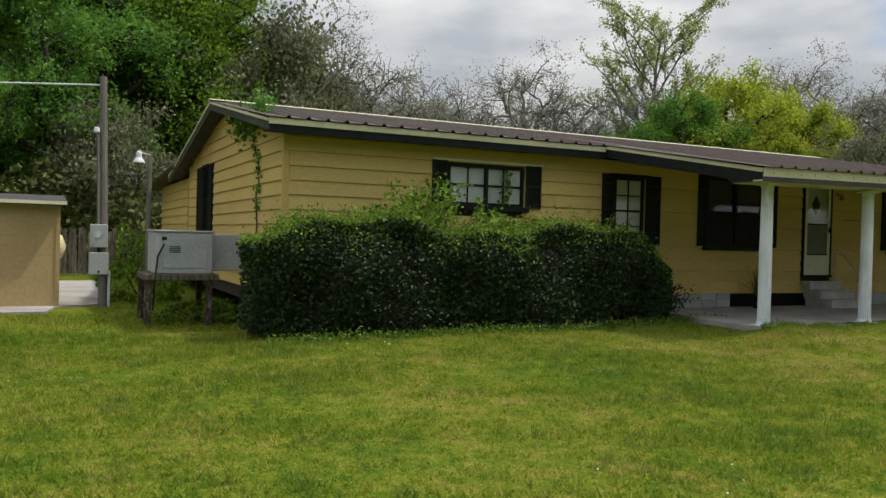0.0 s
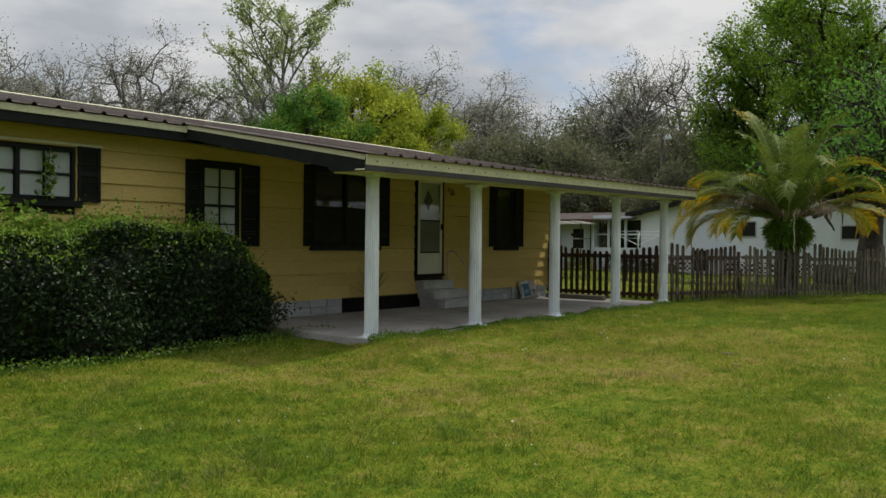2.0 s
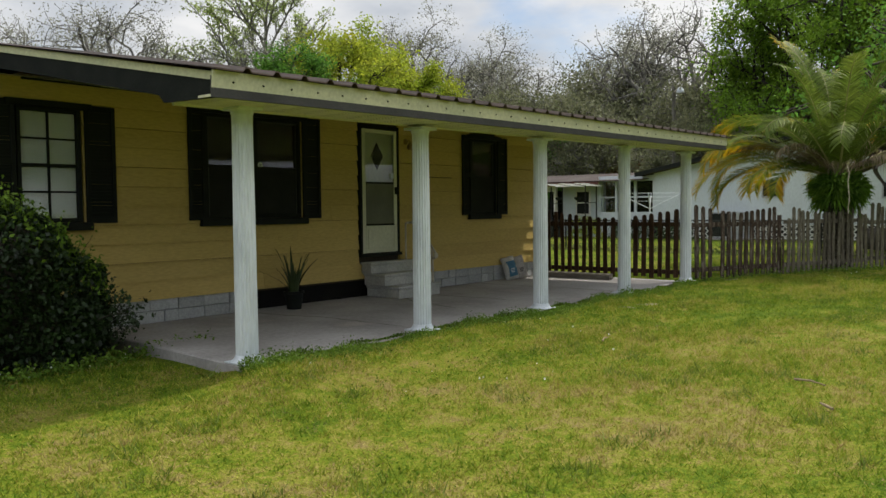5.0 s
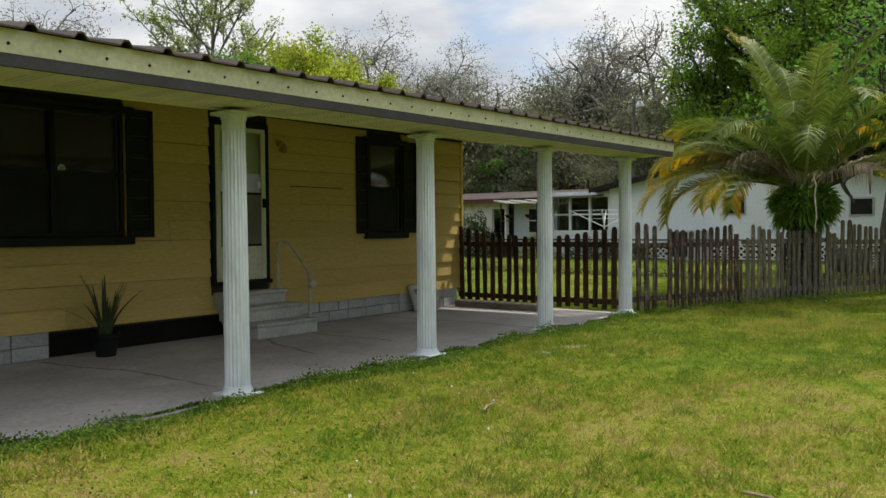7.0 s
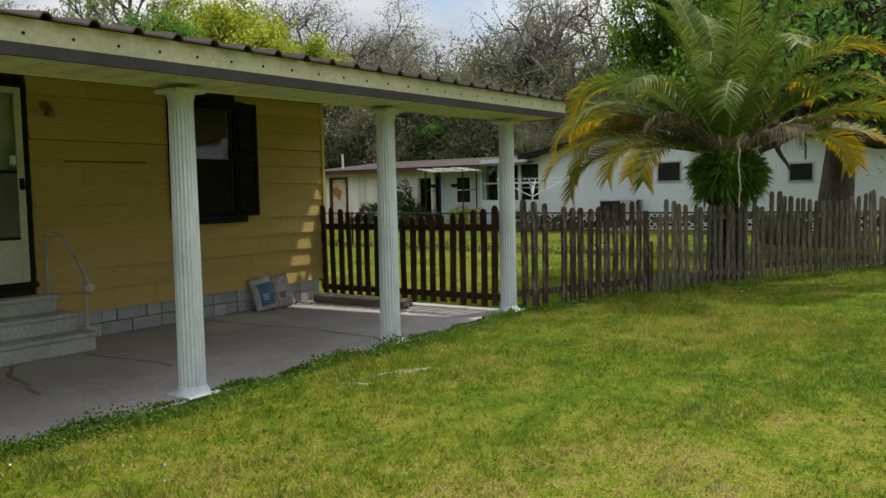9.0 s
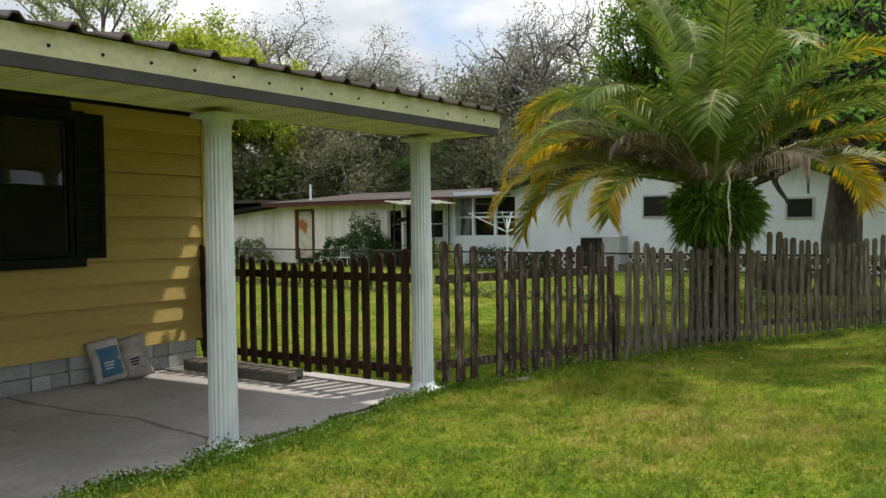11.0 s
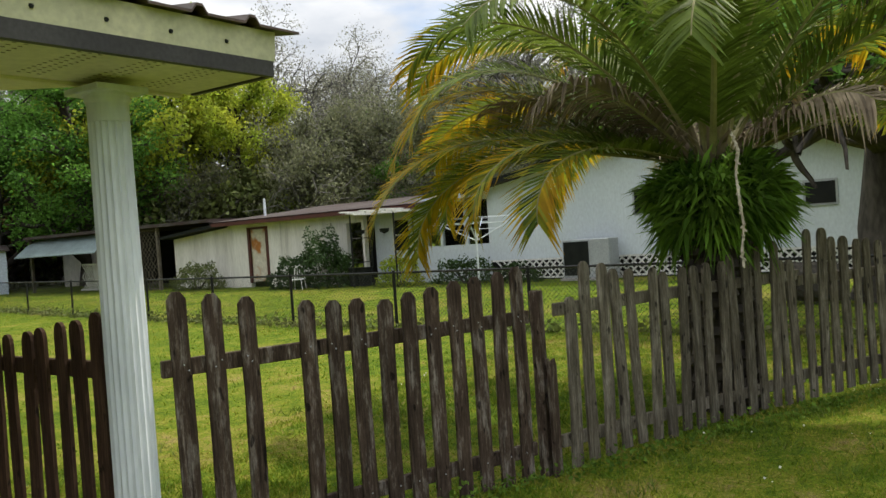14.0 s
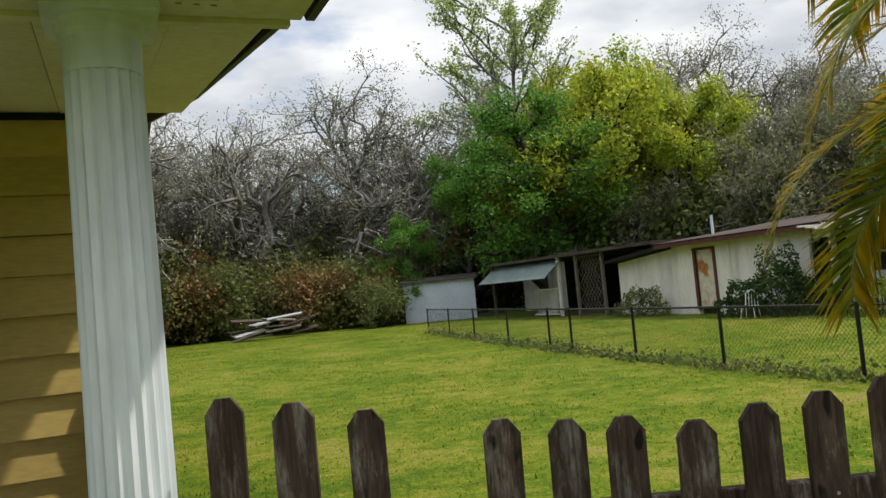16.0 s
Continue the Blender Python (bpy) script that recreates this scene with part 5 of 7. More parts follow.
def skeleton_of(seed, height, radius, counts, spread, lift, wiggle, first=0.3, taper=0.76, lean=0.0, shorten=0.6):
    """Recursive limbs. Returns branches and the points of the finest ones."""
    r = np.random.RandomState(seed)
    out, tips = [], []

    def limb(p, d, length, rad, level):
        seg = 7 if level == 0 else (5 if level < 3 else 4)
        pts, dirs = [p], [d]
        for i in range(seg):
            d = d + r.normal(size=3) * wiggle * (0.5 if level == 0 else 1.0) + np.array([0, 0, lift if level else 0.05])
            d = d / np.linalg.norm(d)
            p = p + d * length / seg
            pts.append(p)
            dirs.append(d)
        end = 0.45
        radii = np.linspace(rad, rad * end, seg + 1)
        if level == 0:
            radii[0] *= 1.5
        out.append((pts, radii, (8, 6, 4, 3, 3, 3)[level]))
        if level >= len(counts) - 1:
            tips.extend(pts[1:])
        if level < len(counts):
            n = counts[level]
            for i in range(n):
                t = first + (1 - first) * (i + r.uniform(0, 1)) / n if level == 0 else r.uniform(0.25, 1.0)
                k = min(int(t * seg), seg - 1)
                f = t * seg - k
                q = pts[k] * (1 - f) + pts[k + 1] * f
                axis = np.cross(dirs[k], r.normal(size=3))
                axis /= np.linalg.norm(axis) + 1e-9
                ang = spread * r.uniform(0.6, 1.25)
                nd = dirs[k] * math.cos(ang) + np.cross(axis, dirs[k]) * math.sin(ang)
                scale = shorten * r.uniform(0.75, 1.2) * (1.15 - 0.45 * t if level == 0 else 1.0)
                limb(q, nd, length * scale, radii[k] * taper, level + 1)

    limb(np.zeros(3), np.array([lean, 0.0, 1.0]), height, radius, 0)
    return out, np.array(tips)


def make_tree(name, label, seed, height, wide, radius, counts, spread, lift, wiggle, leaves, size, mat, scatter, bark, at, first=0.3, aspect=0.55, droop=0.3, group="", shorten=0.6, lean=0.0, clear=0.1):
    r = np.random.RandomState(seed + 100)
    branches, tips = skeleton_of(seed, height, 1.0, counts, spread, lift, wiggle, first, lean=lean, shorten=shorten)
    tall = np.percentile(tips[:, 2], 99.5)
    half = np.percentile(np.hypot(tips[:, 0], tips[:, 1]), 92)
    grow = np.array([wide / half, wide / half, height / tall])
    tips = tips * grow
    branches = [(np.asarray(pts) * grow, np.asarray(rad) * radius, s) for pts, rad, s in branches]
    tree = empty(name, (0, 0, 0), label, "tree" if "tree" in name else "shrub", group)
    trunk = new("trunk", tubes("trunk", branches, bark))
    trunk.parent = tree
    c = tips[r.randint(0, len(tips), leaves)] + r.normal(size=(leaves, 3)) * scatter
    c = c[c[:, 2] > clear]
    crown = new("crown", leaf_mesh("crown", c, size, r, mat, aspect, droop))
    crown.parent = tree
    tagged(crown, kind="stuff")
    place(tree, *at)
    return tree


def place(tree, x, y, scale=1.0, turn=0.0, tall=1.0):
    tree.matrix_basis = pose(x, y, float(ground_z(x, y)) - 0.05, 0, 0, turn) @ Matrix.Diagonal((scale, scale, scale * tall, 1))


def repeat(tree, x, y, scale=1.0, turn=0.0, tall=1.0):
    m = pose(x, y, float(ground_z(x, y)) - 0.05, 0, 0, turn) @ Matrix.Diagonal((scale, scale, scale * tall, 1))
    keep = tree.matrix_basis.copy()
    tree.matrix_basis = Matrix.Identity(4)
    ob = copy_thing(tree, m)
    tree.matrix_basis = keep
    return ob


def leafy(name, a, b, c=None, isl=0.4, tr=0.35, scale=0.5):
    return material(name, a, b, 0.65, scale=scale, fine=3, bump=0, stain=0.2, island=isl, translucent=tr, third=c, spec=0.2)


M_LEAF_DK = leafy("dark_green_leaves", (0.09, 0.215, 0.034), (0.14, 0.295, 0.043), (0.205, 0.37, 0.055), tr=0.47)
M_LEAF_BR = leafy("bright_green_leaves", (0.13, 0.25, 0.022), (0.19, 0.31, 0.028), (0.25, 0.35, 0.035), tr=0.5)
M_LEAF_YE = leafy("yellow_green_leaves", (0.29, 0.40, 0.04), (0.41, 0.43, 0.04), (0.22, 0.35, 0.04), tr=0.52)
M_LEAF_PALE = leafy("pale_spring_leaves", (0.30, 0.38, 0.12), (0.36, 0.43, 0.16), None)
M_LEAF_GREY = leafy("grey_mossy_twigs", (0.25, 0.26, 0.19), (0.31, 0.315, 0.24), (0.22, 0.255, 0.13))
M_LEAF_MOSS = leafy("moss_grey_leaves", (0.15, 0.165, 0.085), (0.20, 0.21, 0.12), (0.12, 0.17, 0.055))
M_LEAF_OLIVE = leafy("olive_brush_leaves", (0.11, 0.145, 0.04), (0.16, 0.18, 0.06), (0.19, 0.17, 0.08))
M_LEAF_RUSSET = leafy("russet_brush_leaves", (0.26, 0.14, 0.06), (0.16, 0.17, 0.05), (0.30, 0.18, 0.08))
M_BARK_GREY = material("lichen_grey_bark", (0.21, 0.20, 0.185), (0.12, 0.115, 0.105), 0.95, scale=1.2, fine=9, bump=0.6, stain=0.3, stretch=(1, 1, 0.4))
M_BARK_DK = material("dark_bark", (0.06, 0.05, 0.042), (0.035, 0.03, 0.025), 0.95, scale=1.2, fine=9, bump=0.6, stain=0.3, stretch=(1, 1, 0.4))

W = "trees of the wood"
bare = make_tree("bare_oak_tree", "grey bare-branched oak tree with sparse twiggy leaves", 11, 17.0, 6.6, 0.46, (7, 4, 4, 4), 0.85, 0.035, 0.36, 12500, 0.165, M_LEAF_GREY, 0.30, M_BARK_GREY, (63, 53, 1.12, 0), first=0.28, group=W, shorten=0.66)
bare_b = make_tree("bare_oak_tree", "grey bare-branched oak tree with sparse twiggy leaves", 23, 13.0, 6.4, 0.55, (7, 4, 4, 4), 0.9, 0.03, 0.38, 8500, 0.15, M_LEAF_GREY, 0.26, M_BARK_GREY, (37.0, 57, 1.0, 40), first=0.22, group=W, shorten=0.72)
green = make_tree("leafy_tree", "dense dark green tree with a ragged pointed crown", 5, 15.0, 4.7, 0.28, (18, 6, 4), 0.95, 0.04, 0.14, 24000, 0.23, M_LEAF_DK, 0.34, M_BARK_DK, (44.5, 50, 1.05, 0, 0.8), first=0.12, group=W, shorten=0.36)
yellow = make_tree("leafy_tree", "rounded tree with yellow-green spring leaves", 8, 14.5, 6.4, 0.25, (17, 6, 4), 0.85, 0.06, 0.14, 36000, 0.24, M_LEAF_YE, 0.42, M_BARK_DK, (50.0, 51, 1.14, 0, 0.95), first=0.10, group=W, shorten=0.40)
bright = make_tree("leafy_tree", "broad tall tree with bright green new leaves", 31, 17.0, 5.8, 0.38, (14, 7, 4), 1.0, 0.03, 0.20, 44000, 0.22, M_LEAF_BR, 0.36, M_BARK_DK, (55, 15, 1.0, 0), first=0.18, group=W, shorten=0.5)
pale = make_tree("slender_tree", "tall slender tree with thin pale spring leaves", 14, 24.0, 7.0, 0.22, (26, 6, 4), 0.55, 0.08, 0.12, 15000, 0.25, M_LEAF_PALE, 0.22, M_BARK_GREY, (47.5, 60, 1.0, 0), first=0.15, group=W, shorten=0.34)
brush = make_tree("brush_shrub", "tangled olive brush at the edge of the wood", 41, 4.2, 2.6, 0.06, (12, 7, 4), 1.05, 0.06, 0.25, 7000, 0.26, M_LEAF_OLIVE, 0.26, M_BARK_DK, (28, 57, 1.0, 0), first=0.05, group="brush at the wood's edge", shorten=0.75)
russet = make_tree("brush_shrub", "russet and green brush at the edge of the wood", 42, 3.8, 2.4, 0.06, (12, 7, 4), 1.05, 0.06, 0.25, 6500, 0.24, M_LEAF_RUSSET, 0.26, M_BARK_DK, (31.5, 54.5, 1.0, 0), first=0.05, group="brush at the wood's edge", shorten=0.75)
mossy = make_tree("mossy_tree", "grey-green oak hung with moss and fine twigs", 52, 11.0, 4.8, 0.28, (10, 7, 5), 0.95, 0.0, 0.22, 12000, 0.26, M_LEAF_MOSS, 0.38, M_BARK_GREY, (66, 36, 1.15, 0), first=0.15, droop=1.2, group=W, shorten=0.6)

# distant wood, round the whole view
rw = random.Random(77)
for i in range(30):
    a, d = radians(112 - i * 4.6), rw.uniform(62, 80)
    repeat((bare, mossy, bare, bare_b)[i % 4], 14 + d * math.cos(a), 4 + d * math.sin(a), rw.uniform(0.85, 1.1), rw.uniform(0, 360))
for i in range(44):
    a, d = radians(125 - i * 3.3), rw.uniform(56, 66)
    repeat((mossy, brush, mossy, brush, russet)[i % 5], 14 + d * math.cos(a), 4 + d * math.sin(a), rw.uniform(0.75, 0.95) if i % 5 in (0, 2) else rw.uniform(1.2, 1.7), rw.uniform(0, 360))
# by the neighbour's place
for kind, x, y, s in ((yellow, 54, 47.5, 0.88), (yellow, 47.8, 53.5, 0.9), (green, 41.5, 53.5, 0.72), (green, 37.6, 52.8, 0.42), (green, 43.5, 56, 0.6),
                      (bare_b, 30.5, 61, 1.05), (bare, 24, 60, 0.75), (bare_b, 45, 66, 1.2), (bare, 68, 46, 1.02), (bare, 71, 38, 1.1), (bare_b, 69, 29, 1.3),
                      (mossy, 62, 43, 0.95), (mossy, 58, 34, 0.85), (mossy, 60, 27, 0.9), (mossy, 64, 50, 0.95), (green, 59, 37, 0.5), (bright, 52, 6, 1.0), (bright, 60, 21, 1.0),
                      (bright, 56, -1, 1.0), (bare, 64, 12, 1.0), (mossy, 50, -5, 1.1), (mossy, 62, 4, 1.1), (mossy, 53, 24, 0.6)):
    repeat(kind, x, y, s, rw.uniform(0, 360))
for x, y, s, k in ((27, 56.5, 1.0, 0), (24, 55.5, 1.05, 1), (30.5, 56.5, 0.95, 1), (33.5, 55.5, 1.0, 0), (21, 54.5, 1.1, 0), (36.0, 54.0, 0.9, 1), (18, 54, 1.2, 0), (34.9, 50.2, 0.6, 0), (26, 58.5, 1.4, 0), (30, 59.5, 1.3, 0)):
    repeat((brush, russet)[k], x, y, s, rw.uniform(0, 360))
# behind the house, seen over its roof and past its gable
for x, y, s, kind in ((-4, 42, 1.05, bright), (2, 44, 1.05, green), (-10, 40, 1.1, green), (7, 46, 1.0, bright), (-16, 36, 1.1, bright), (-1, 49, 1.15, green), (4, 50, 1.1, bright),
                      (12.5, 48, 1.25, mossy), (9.5, 45, 1.0, mossy), (17, 52, 0.95, bare), (21.5, 55, 1.05, bare_b), (27, 64, 0.85, bare), (33, 70, 0.9, bare), (14, 56, 1.0, bare),
                      (-3.5, 33, 0.62, green), (-8, 31, 0.66, green), (1.6, 35, 0.6, mossy), (-13, 32, 0.7, green), (0.2, 38, 0.8, green)):
    repeat(kind, x, y, s, rw.uniform(0, 360))
for i in range(9):
    repeat(brush, -16 + i * 2.6, 36 + rw.uniform(-2, 2), rw.uniform(0.8, 1.1), rw.uniform(0, 360))
# unseen trees added behind the walk, mirrored in the panes to darken them
for i in range(9):
    repeat((bright, mossy, green)[i % 3], -14 + i * 6.5, -26 + rw.uniform(-3, 3), rw.uniform(0.7, 0.85), rw.uniform(0, 360))

# the old oak beyond the chain-link fence
oak = make_tree("oak_tree", "old oak with a thick grey trunk and dark spreading limbs", 61, 8.0, 3.6, 0.48, (9, 7, 5), 0.95, 0.10, 0.2, 9500, 0.17, M_LEAF_DK, 0.3, M_BARK, (33.2, 8.5, 1.0, 0), first=0.58, group="", shorten=0.7, clear=3.2)

# bottlebrush bush by the fence corner
M_LEAF_BB = leafy("bottlebrush_leaves", (0.20, 0.30, 0.07), (0.27, 0.36, 0.10))
M_RED = leafy("red_bottlebrush_flowers", (0.60, 0.06, 0.03), (0.70, 0.13, 0.06), None, 0.3)
r = np.random.RandomState(5)
branches, tips = skeleton_of(71, 1.7, 0.05, (8, 6, 4), 0.55, 0.10, 0.16, first=0.12, shorten=0.62)
bottle = empty("bottlebrush_bush", (30.4, 5.9, 0.26), "slender bottlebrush bush with red flower spikes", "shrub")
ob = new("stem", tubes("stem", branches, M_BARK))
ob.parent = bottle
c = tips[r.randint(0, len(tips), 6500)] + r.normal(size=(6500, 3)) * 0.16
ob = new("foliage", leaf_mesh("foliage", c, 0.085, r, M_LEAF_BB, 0.25, 0.3))
ob.parent = bottle
tagged(ob, kind="stuff")
fl = tips[r.randint(0, len(tips), 170)]
fl = fl[fl[:, 2] > 1.2]
c = (fl[:, None, :] + r.normal(size=(len(fl), 26, 3)) * np.array([0.045, 0.045, 0.07])).reshape(-1, 3)
ob = new("flower_spikes", leaf_mesh("flower_spikes", c, 0.06, r, M_RED, 0.2))
ob.parent = bottle
tagged(ob, "red brush-like flower spikes", kind="stuff")
bottle.matrix_basis = pose(30.3, 5.95, 0.24, 0, 0, 0) @ Matrix.Diagonal((1.35, 1.35, 1.05, 1))


# low garden shrubs
def shrub(label, x, y, wide, deep, high, count, size, mat, seed, z=None):
    r = np.random.RandomState(seed)
    d = r.normal(size=(count, 3))
    d /= np.linalg.norm(d, axis=1, keepdims=True)
    d[:, 2] = np.abs(d[:, 2])
    lump = 1 + 0.22 * np.sin(d[:, :1] * 7 + seed) * np.sin(d[:, 1:2] * 6 + seed * 2) + 0.12 * np.sin(d[:, 2:3] * 11 + seed)
    c = d * lump * (r.uniform(0.55, 1.0, (count, 1)) ** 0.4) * np.array([wide / 2, deep / 2, high])
    ob = empty("garden_shrub", (x, y, float(ground_z(x, y)) if z is None else z), label, "shrub")
    f = new("foliage", leaf_mesh("foliage", c, size, r, mat, 0.5, 0.1))
    f.parent = ob
    tagged(f, kind="stuff")
    stems = []
    for k in range(7):
        a = k * 0.9
        stems.append(([(0.03 * math.cos(a), 0.03 * math.sin(a), 0), (wide * 0.2 * math.cos(a), deep * 0.2 * math.sin(a), high * 0.45), (wide * 0.33 * math.cos(a), deep * 0.33 * math.sin(a), high * 0.75)], [0.02, 0.014, 0.005], 4))
    s = new("stems", tubes("stems", stems, M_BARK))
    s.parent = ob
    return ob


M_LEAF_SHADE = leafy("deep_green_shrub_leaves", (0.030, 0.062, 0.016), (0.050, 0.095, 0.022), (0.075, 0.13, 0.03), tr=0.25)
shrub("dark green rounded shrub beside the white wall", 38.9, 26.5, 1.7, 2.6, 1.75, 4600, 0.12, M_LEAF_SHADE, 3)
shrub("low spreading dark shrub against the white wall", 38.8, 28.0, 1.2, 1.8, 1.0, 2000, 0.12, M_LEAF_SHADE, 4)
shrub("weedy olive shrub at the stained wall", 39.2, 33.6, 1.0, 3.0, 1.0, 1800, 0.12, M_LEAF_OLIVE, 5)
shrub("yellow-green shrub under the arbour", 38.6, 22.9, 1.0, 1.6, 0.95, 1500, 0.11, M_LEAF_YE, 6)
shrub("low green flower-bed shrub by the skirting", 39.0, 20.7, 0.9, 2.2, 0.85, 1600, 0.10, M_LEAF_SHADE, 7)
shrub("low green flower-bed shrub by the skirting", 38.9, 18.8, 0.9, 1.6, 0.6, 1000, 0.10, M_LEAF_SHADE, 8)
shrub("small dark weed clump at the bush's foot", 30.6, 6.2, 0.8, 0.8, 0.35, 500, 0.09, M_LEAF_DK, 9)
shrub("leafy green shrub by the utility pole", 1.75, 20.0, 1.9, 1.4, 1.35, 2600, 0.11, M_LEAF_BR, 10)
shrub("weedy green growth under the air conditioner", 2.3, 15.3, 1.8, 0.9, 0.35, 900, 0.08, M_WEED, 11)

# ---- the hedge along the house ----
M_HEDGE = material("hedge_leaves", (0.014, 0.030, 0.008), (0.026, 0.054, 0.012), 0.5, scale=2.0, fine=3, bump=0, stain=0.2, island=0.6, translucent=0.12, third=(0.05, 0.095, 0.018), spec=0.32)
# lighter green for young leaves, and for sunlight painted on the hedge top
M_HEDGE_LIGHT = leafy("hedge_sunlit_and_new_leaves", (0.12, 0.22, 0.025), (0.18, 0.28, 0.035), (0.22, 0.29, 0.045), 0.4, 0.35, 2.0)
HX0, HX1, HY0, HY1 = 2.45, 10.05, 11.95, 13.35
r = np.random.RandomState(21)
hedge = empty("hedge", (6.2, 12.7, 0.1), "broad clipped dark green hedge under the house windows", "hedge")
HO = np.array([6.2, 12.7, 0.1])


def hedge_top(x):
    return 1.72 + 0.10 * np.sin(x * 1.7 + 0.5) + 0.06 * np.sin(x * 4.3) - 0.5 * smooth_step((x - 9.2) / 1.0) - 0.15 * smooth_step((3.2 - x) / 0.8)


def hedge_front(x, z):
    return HY0 + 0.10 * np.sin(x * 2.3 + z * 2) + 0.07 * np.sin(x * 5.1 - z * 3) + 0.25 * smooth_step((z - 1.2) / 0.6) + 0.12 * smooth_step((0.5 - z) / 0.5) + 0.35 * smooth_step((x - 9.3) / 0.9) + 0.35 * smooth_step((3.0 - x) / 0.6)


def hedge_shell(n, depth):
    u = r.uniform(size=n)
    x = r.uniform(HX0, HX1, n)
    k = r.uniform(size=n)
    z = 0.12 + (hedge_top(x) - 0.12) * r.uniform(0, 1, n)
    y = hedge_front(x, z) + np.abs(r.normal(size=n)) * depth
    top = k < 0.36
    yt = r.uniform(HY0 + 0.2, HY1, n)
    zt = hedge_top(x) - np.abs(r.normal(size=n)) * depth
    y, z = np.where(top, yt, y), np.where(top, zt, z)
    side = (k > 0.9)
    xs = np.where(u < 0.5, HX0 + 0.05 + np.abs(r.normal(size=n)) * depth, HX1 - 0.25 - np.abs(r.normal(size=n)) * depth - 0.15 * (z > 0.8))
    x = np.where(side, xs, x)
    y = np.where(side, r.uniform(HY0 + 0.3, HY1, n), y)
    z = np.where(side, np.minimum(z, hedge_top(x)), z)
    return np.stack([x, y, z], -1)


c = hedge_shell(62000, 0.10)
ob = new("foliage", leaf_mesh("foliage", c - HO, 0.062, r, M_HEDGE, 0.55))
ob.parent = hedge
tagged(ob, kind="stuff")
# lighter leaves, denser towards the top: sunlight put into their colour
c = hedge_shell(30000, 0.06)
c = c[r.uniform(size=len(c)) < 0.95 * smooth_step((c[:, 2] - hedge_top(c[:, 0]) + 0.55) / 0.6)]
c[:, 2] += np.abs(r.normal(size=len(c))) * 0.06
ob = new("new_growth", leaf_mesh("new_growth", c - HO, 0.06, r, M_HEDGE_LIGHT, 0.5))
ob.parent = hedge
tagged(ob, "lighter green top leaves, new shoots with sunlight in their colour", kind="stuff")
# dark core sheet, coloured as the shade in the gaps between leaves
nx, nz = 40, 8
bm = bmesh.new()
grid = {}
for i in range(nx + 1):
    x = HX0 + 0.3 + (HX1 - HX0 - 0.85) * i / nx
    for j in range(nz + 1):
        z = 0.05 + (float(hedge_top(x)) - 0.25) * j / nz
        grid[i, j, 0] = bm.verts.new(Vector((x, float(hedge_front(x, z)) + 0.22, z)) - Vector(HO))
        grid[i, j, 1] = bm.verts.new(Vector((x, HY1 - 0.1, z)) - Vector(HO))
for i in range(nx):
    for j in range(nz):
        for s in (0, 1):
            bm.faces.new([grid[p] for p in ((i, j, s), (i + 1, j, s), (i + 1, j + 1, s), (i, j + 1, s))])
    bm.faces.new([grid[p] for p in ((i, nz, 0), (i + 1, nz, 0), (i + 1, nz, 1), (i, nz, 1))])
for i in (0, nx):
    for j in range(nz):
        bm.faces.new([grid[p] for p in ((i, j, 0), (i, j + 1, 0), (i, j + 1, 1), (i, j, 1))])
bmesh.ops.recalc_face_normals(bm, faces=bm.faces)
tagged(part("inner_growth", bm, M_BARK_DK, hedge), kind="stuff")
twigs = []
for i in range(260):
    x = r.uniform(HX0 + 0.2, HX1 - 0.2)
    y = r.uniform(HY0 + 0.25, HY1 - 0.2)
    z = float(hedge_top(x)) - 0.2
    q = np.array([x, y, z])
    e = q + np.array([r.normal() * 0.08, r.normal() * 0.08 - 0.05, r.uniform(0.2, 0.42)])
    twigs.append(([q - HO, (q + e) / 2 - HO + r.normal(size=3) * 0.02, e - HO], [0.005, 0.004, 0.002], 3))
ob = new("shoots", tubes("shoots", twigs, M_HEDGE))
ob.parent = hedge
tagged(ob, kind="stuff")
ends = np.array([t[0][2] for t in twigs])
c = np.repeat(ends, 9, 0) + r.normal(size=(len(ends) * 9, 3)) * np.array([0.04, 0.04, 0.07])
ob = new("shoot_leaves", leaf_mesh("shoot_leaves", c, 0.055, r, M_HEDGE_LIGHT, 0.5))
ob.parent = hedge
tagged(ob, kind="stuff")

wild = []
wl_c = []
for i in range(90):
    q = np.array([r.uniform(9.4, 10.0), r.uniform(12.1, 13.2), r.uniform(0.15, 0.7)])
    e = q + np.array([r.uniform(0.1, 0.55), r.normal() * 0.2 - 0.08, r.uniform(0.0, 0.35)])
    wild.append(([q - HO, (q + e) / 2 + np.array([0, 0, 0.06]) - HO, e - HO], [0.007, 0.005, 0.002], 3))
    for t in (0.3, 0.5, 0.7, 0.85, 1.0):
        wl_c.append((q + (e - q) * t - HO)[None] + r.normal(size=(7, 3)) * 0.045)
ob = new("wild_shoots", tubes("wild_shoots", wild, M_BARK_DK))
ob.parent = hedge
tagged(ob, kind="stuff")
ob = new("wild_leaves", leaf_mesh("wild_leaves", np.concatenate(wl_c), 0.06, r, M_HEDGE, 0.5))
ob.parent = hedge
tagged(ob, kind="stuff")
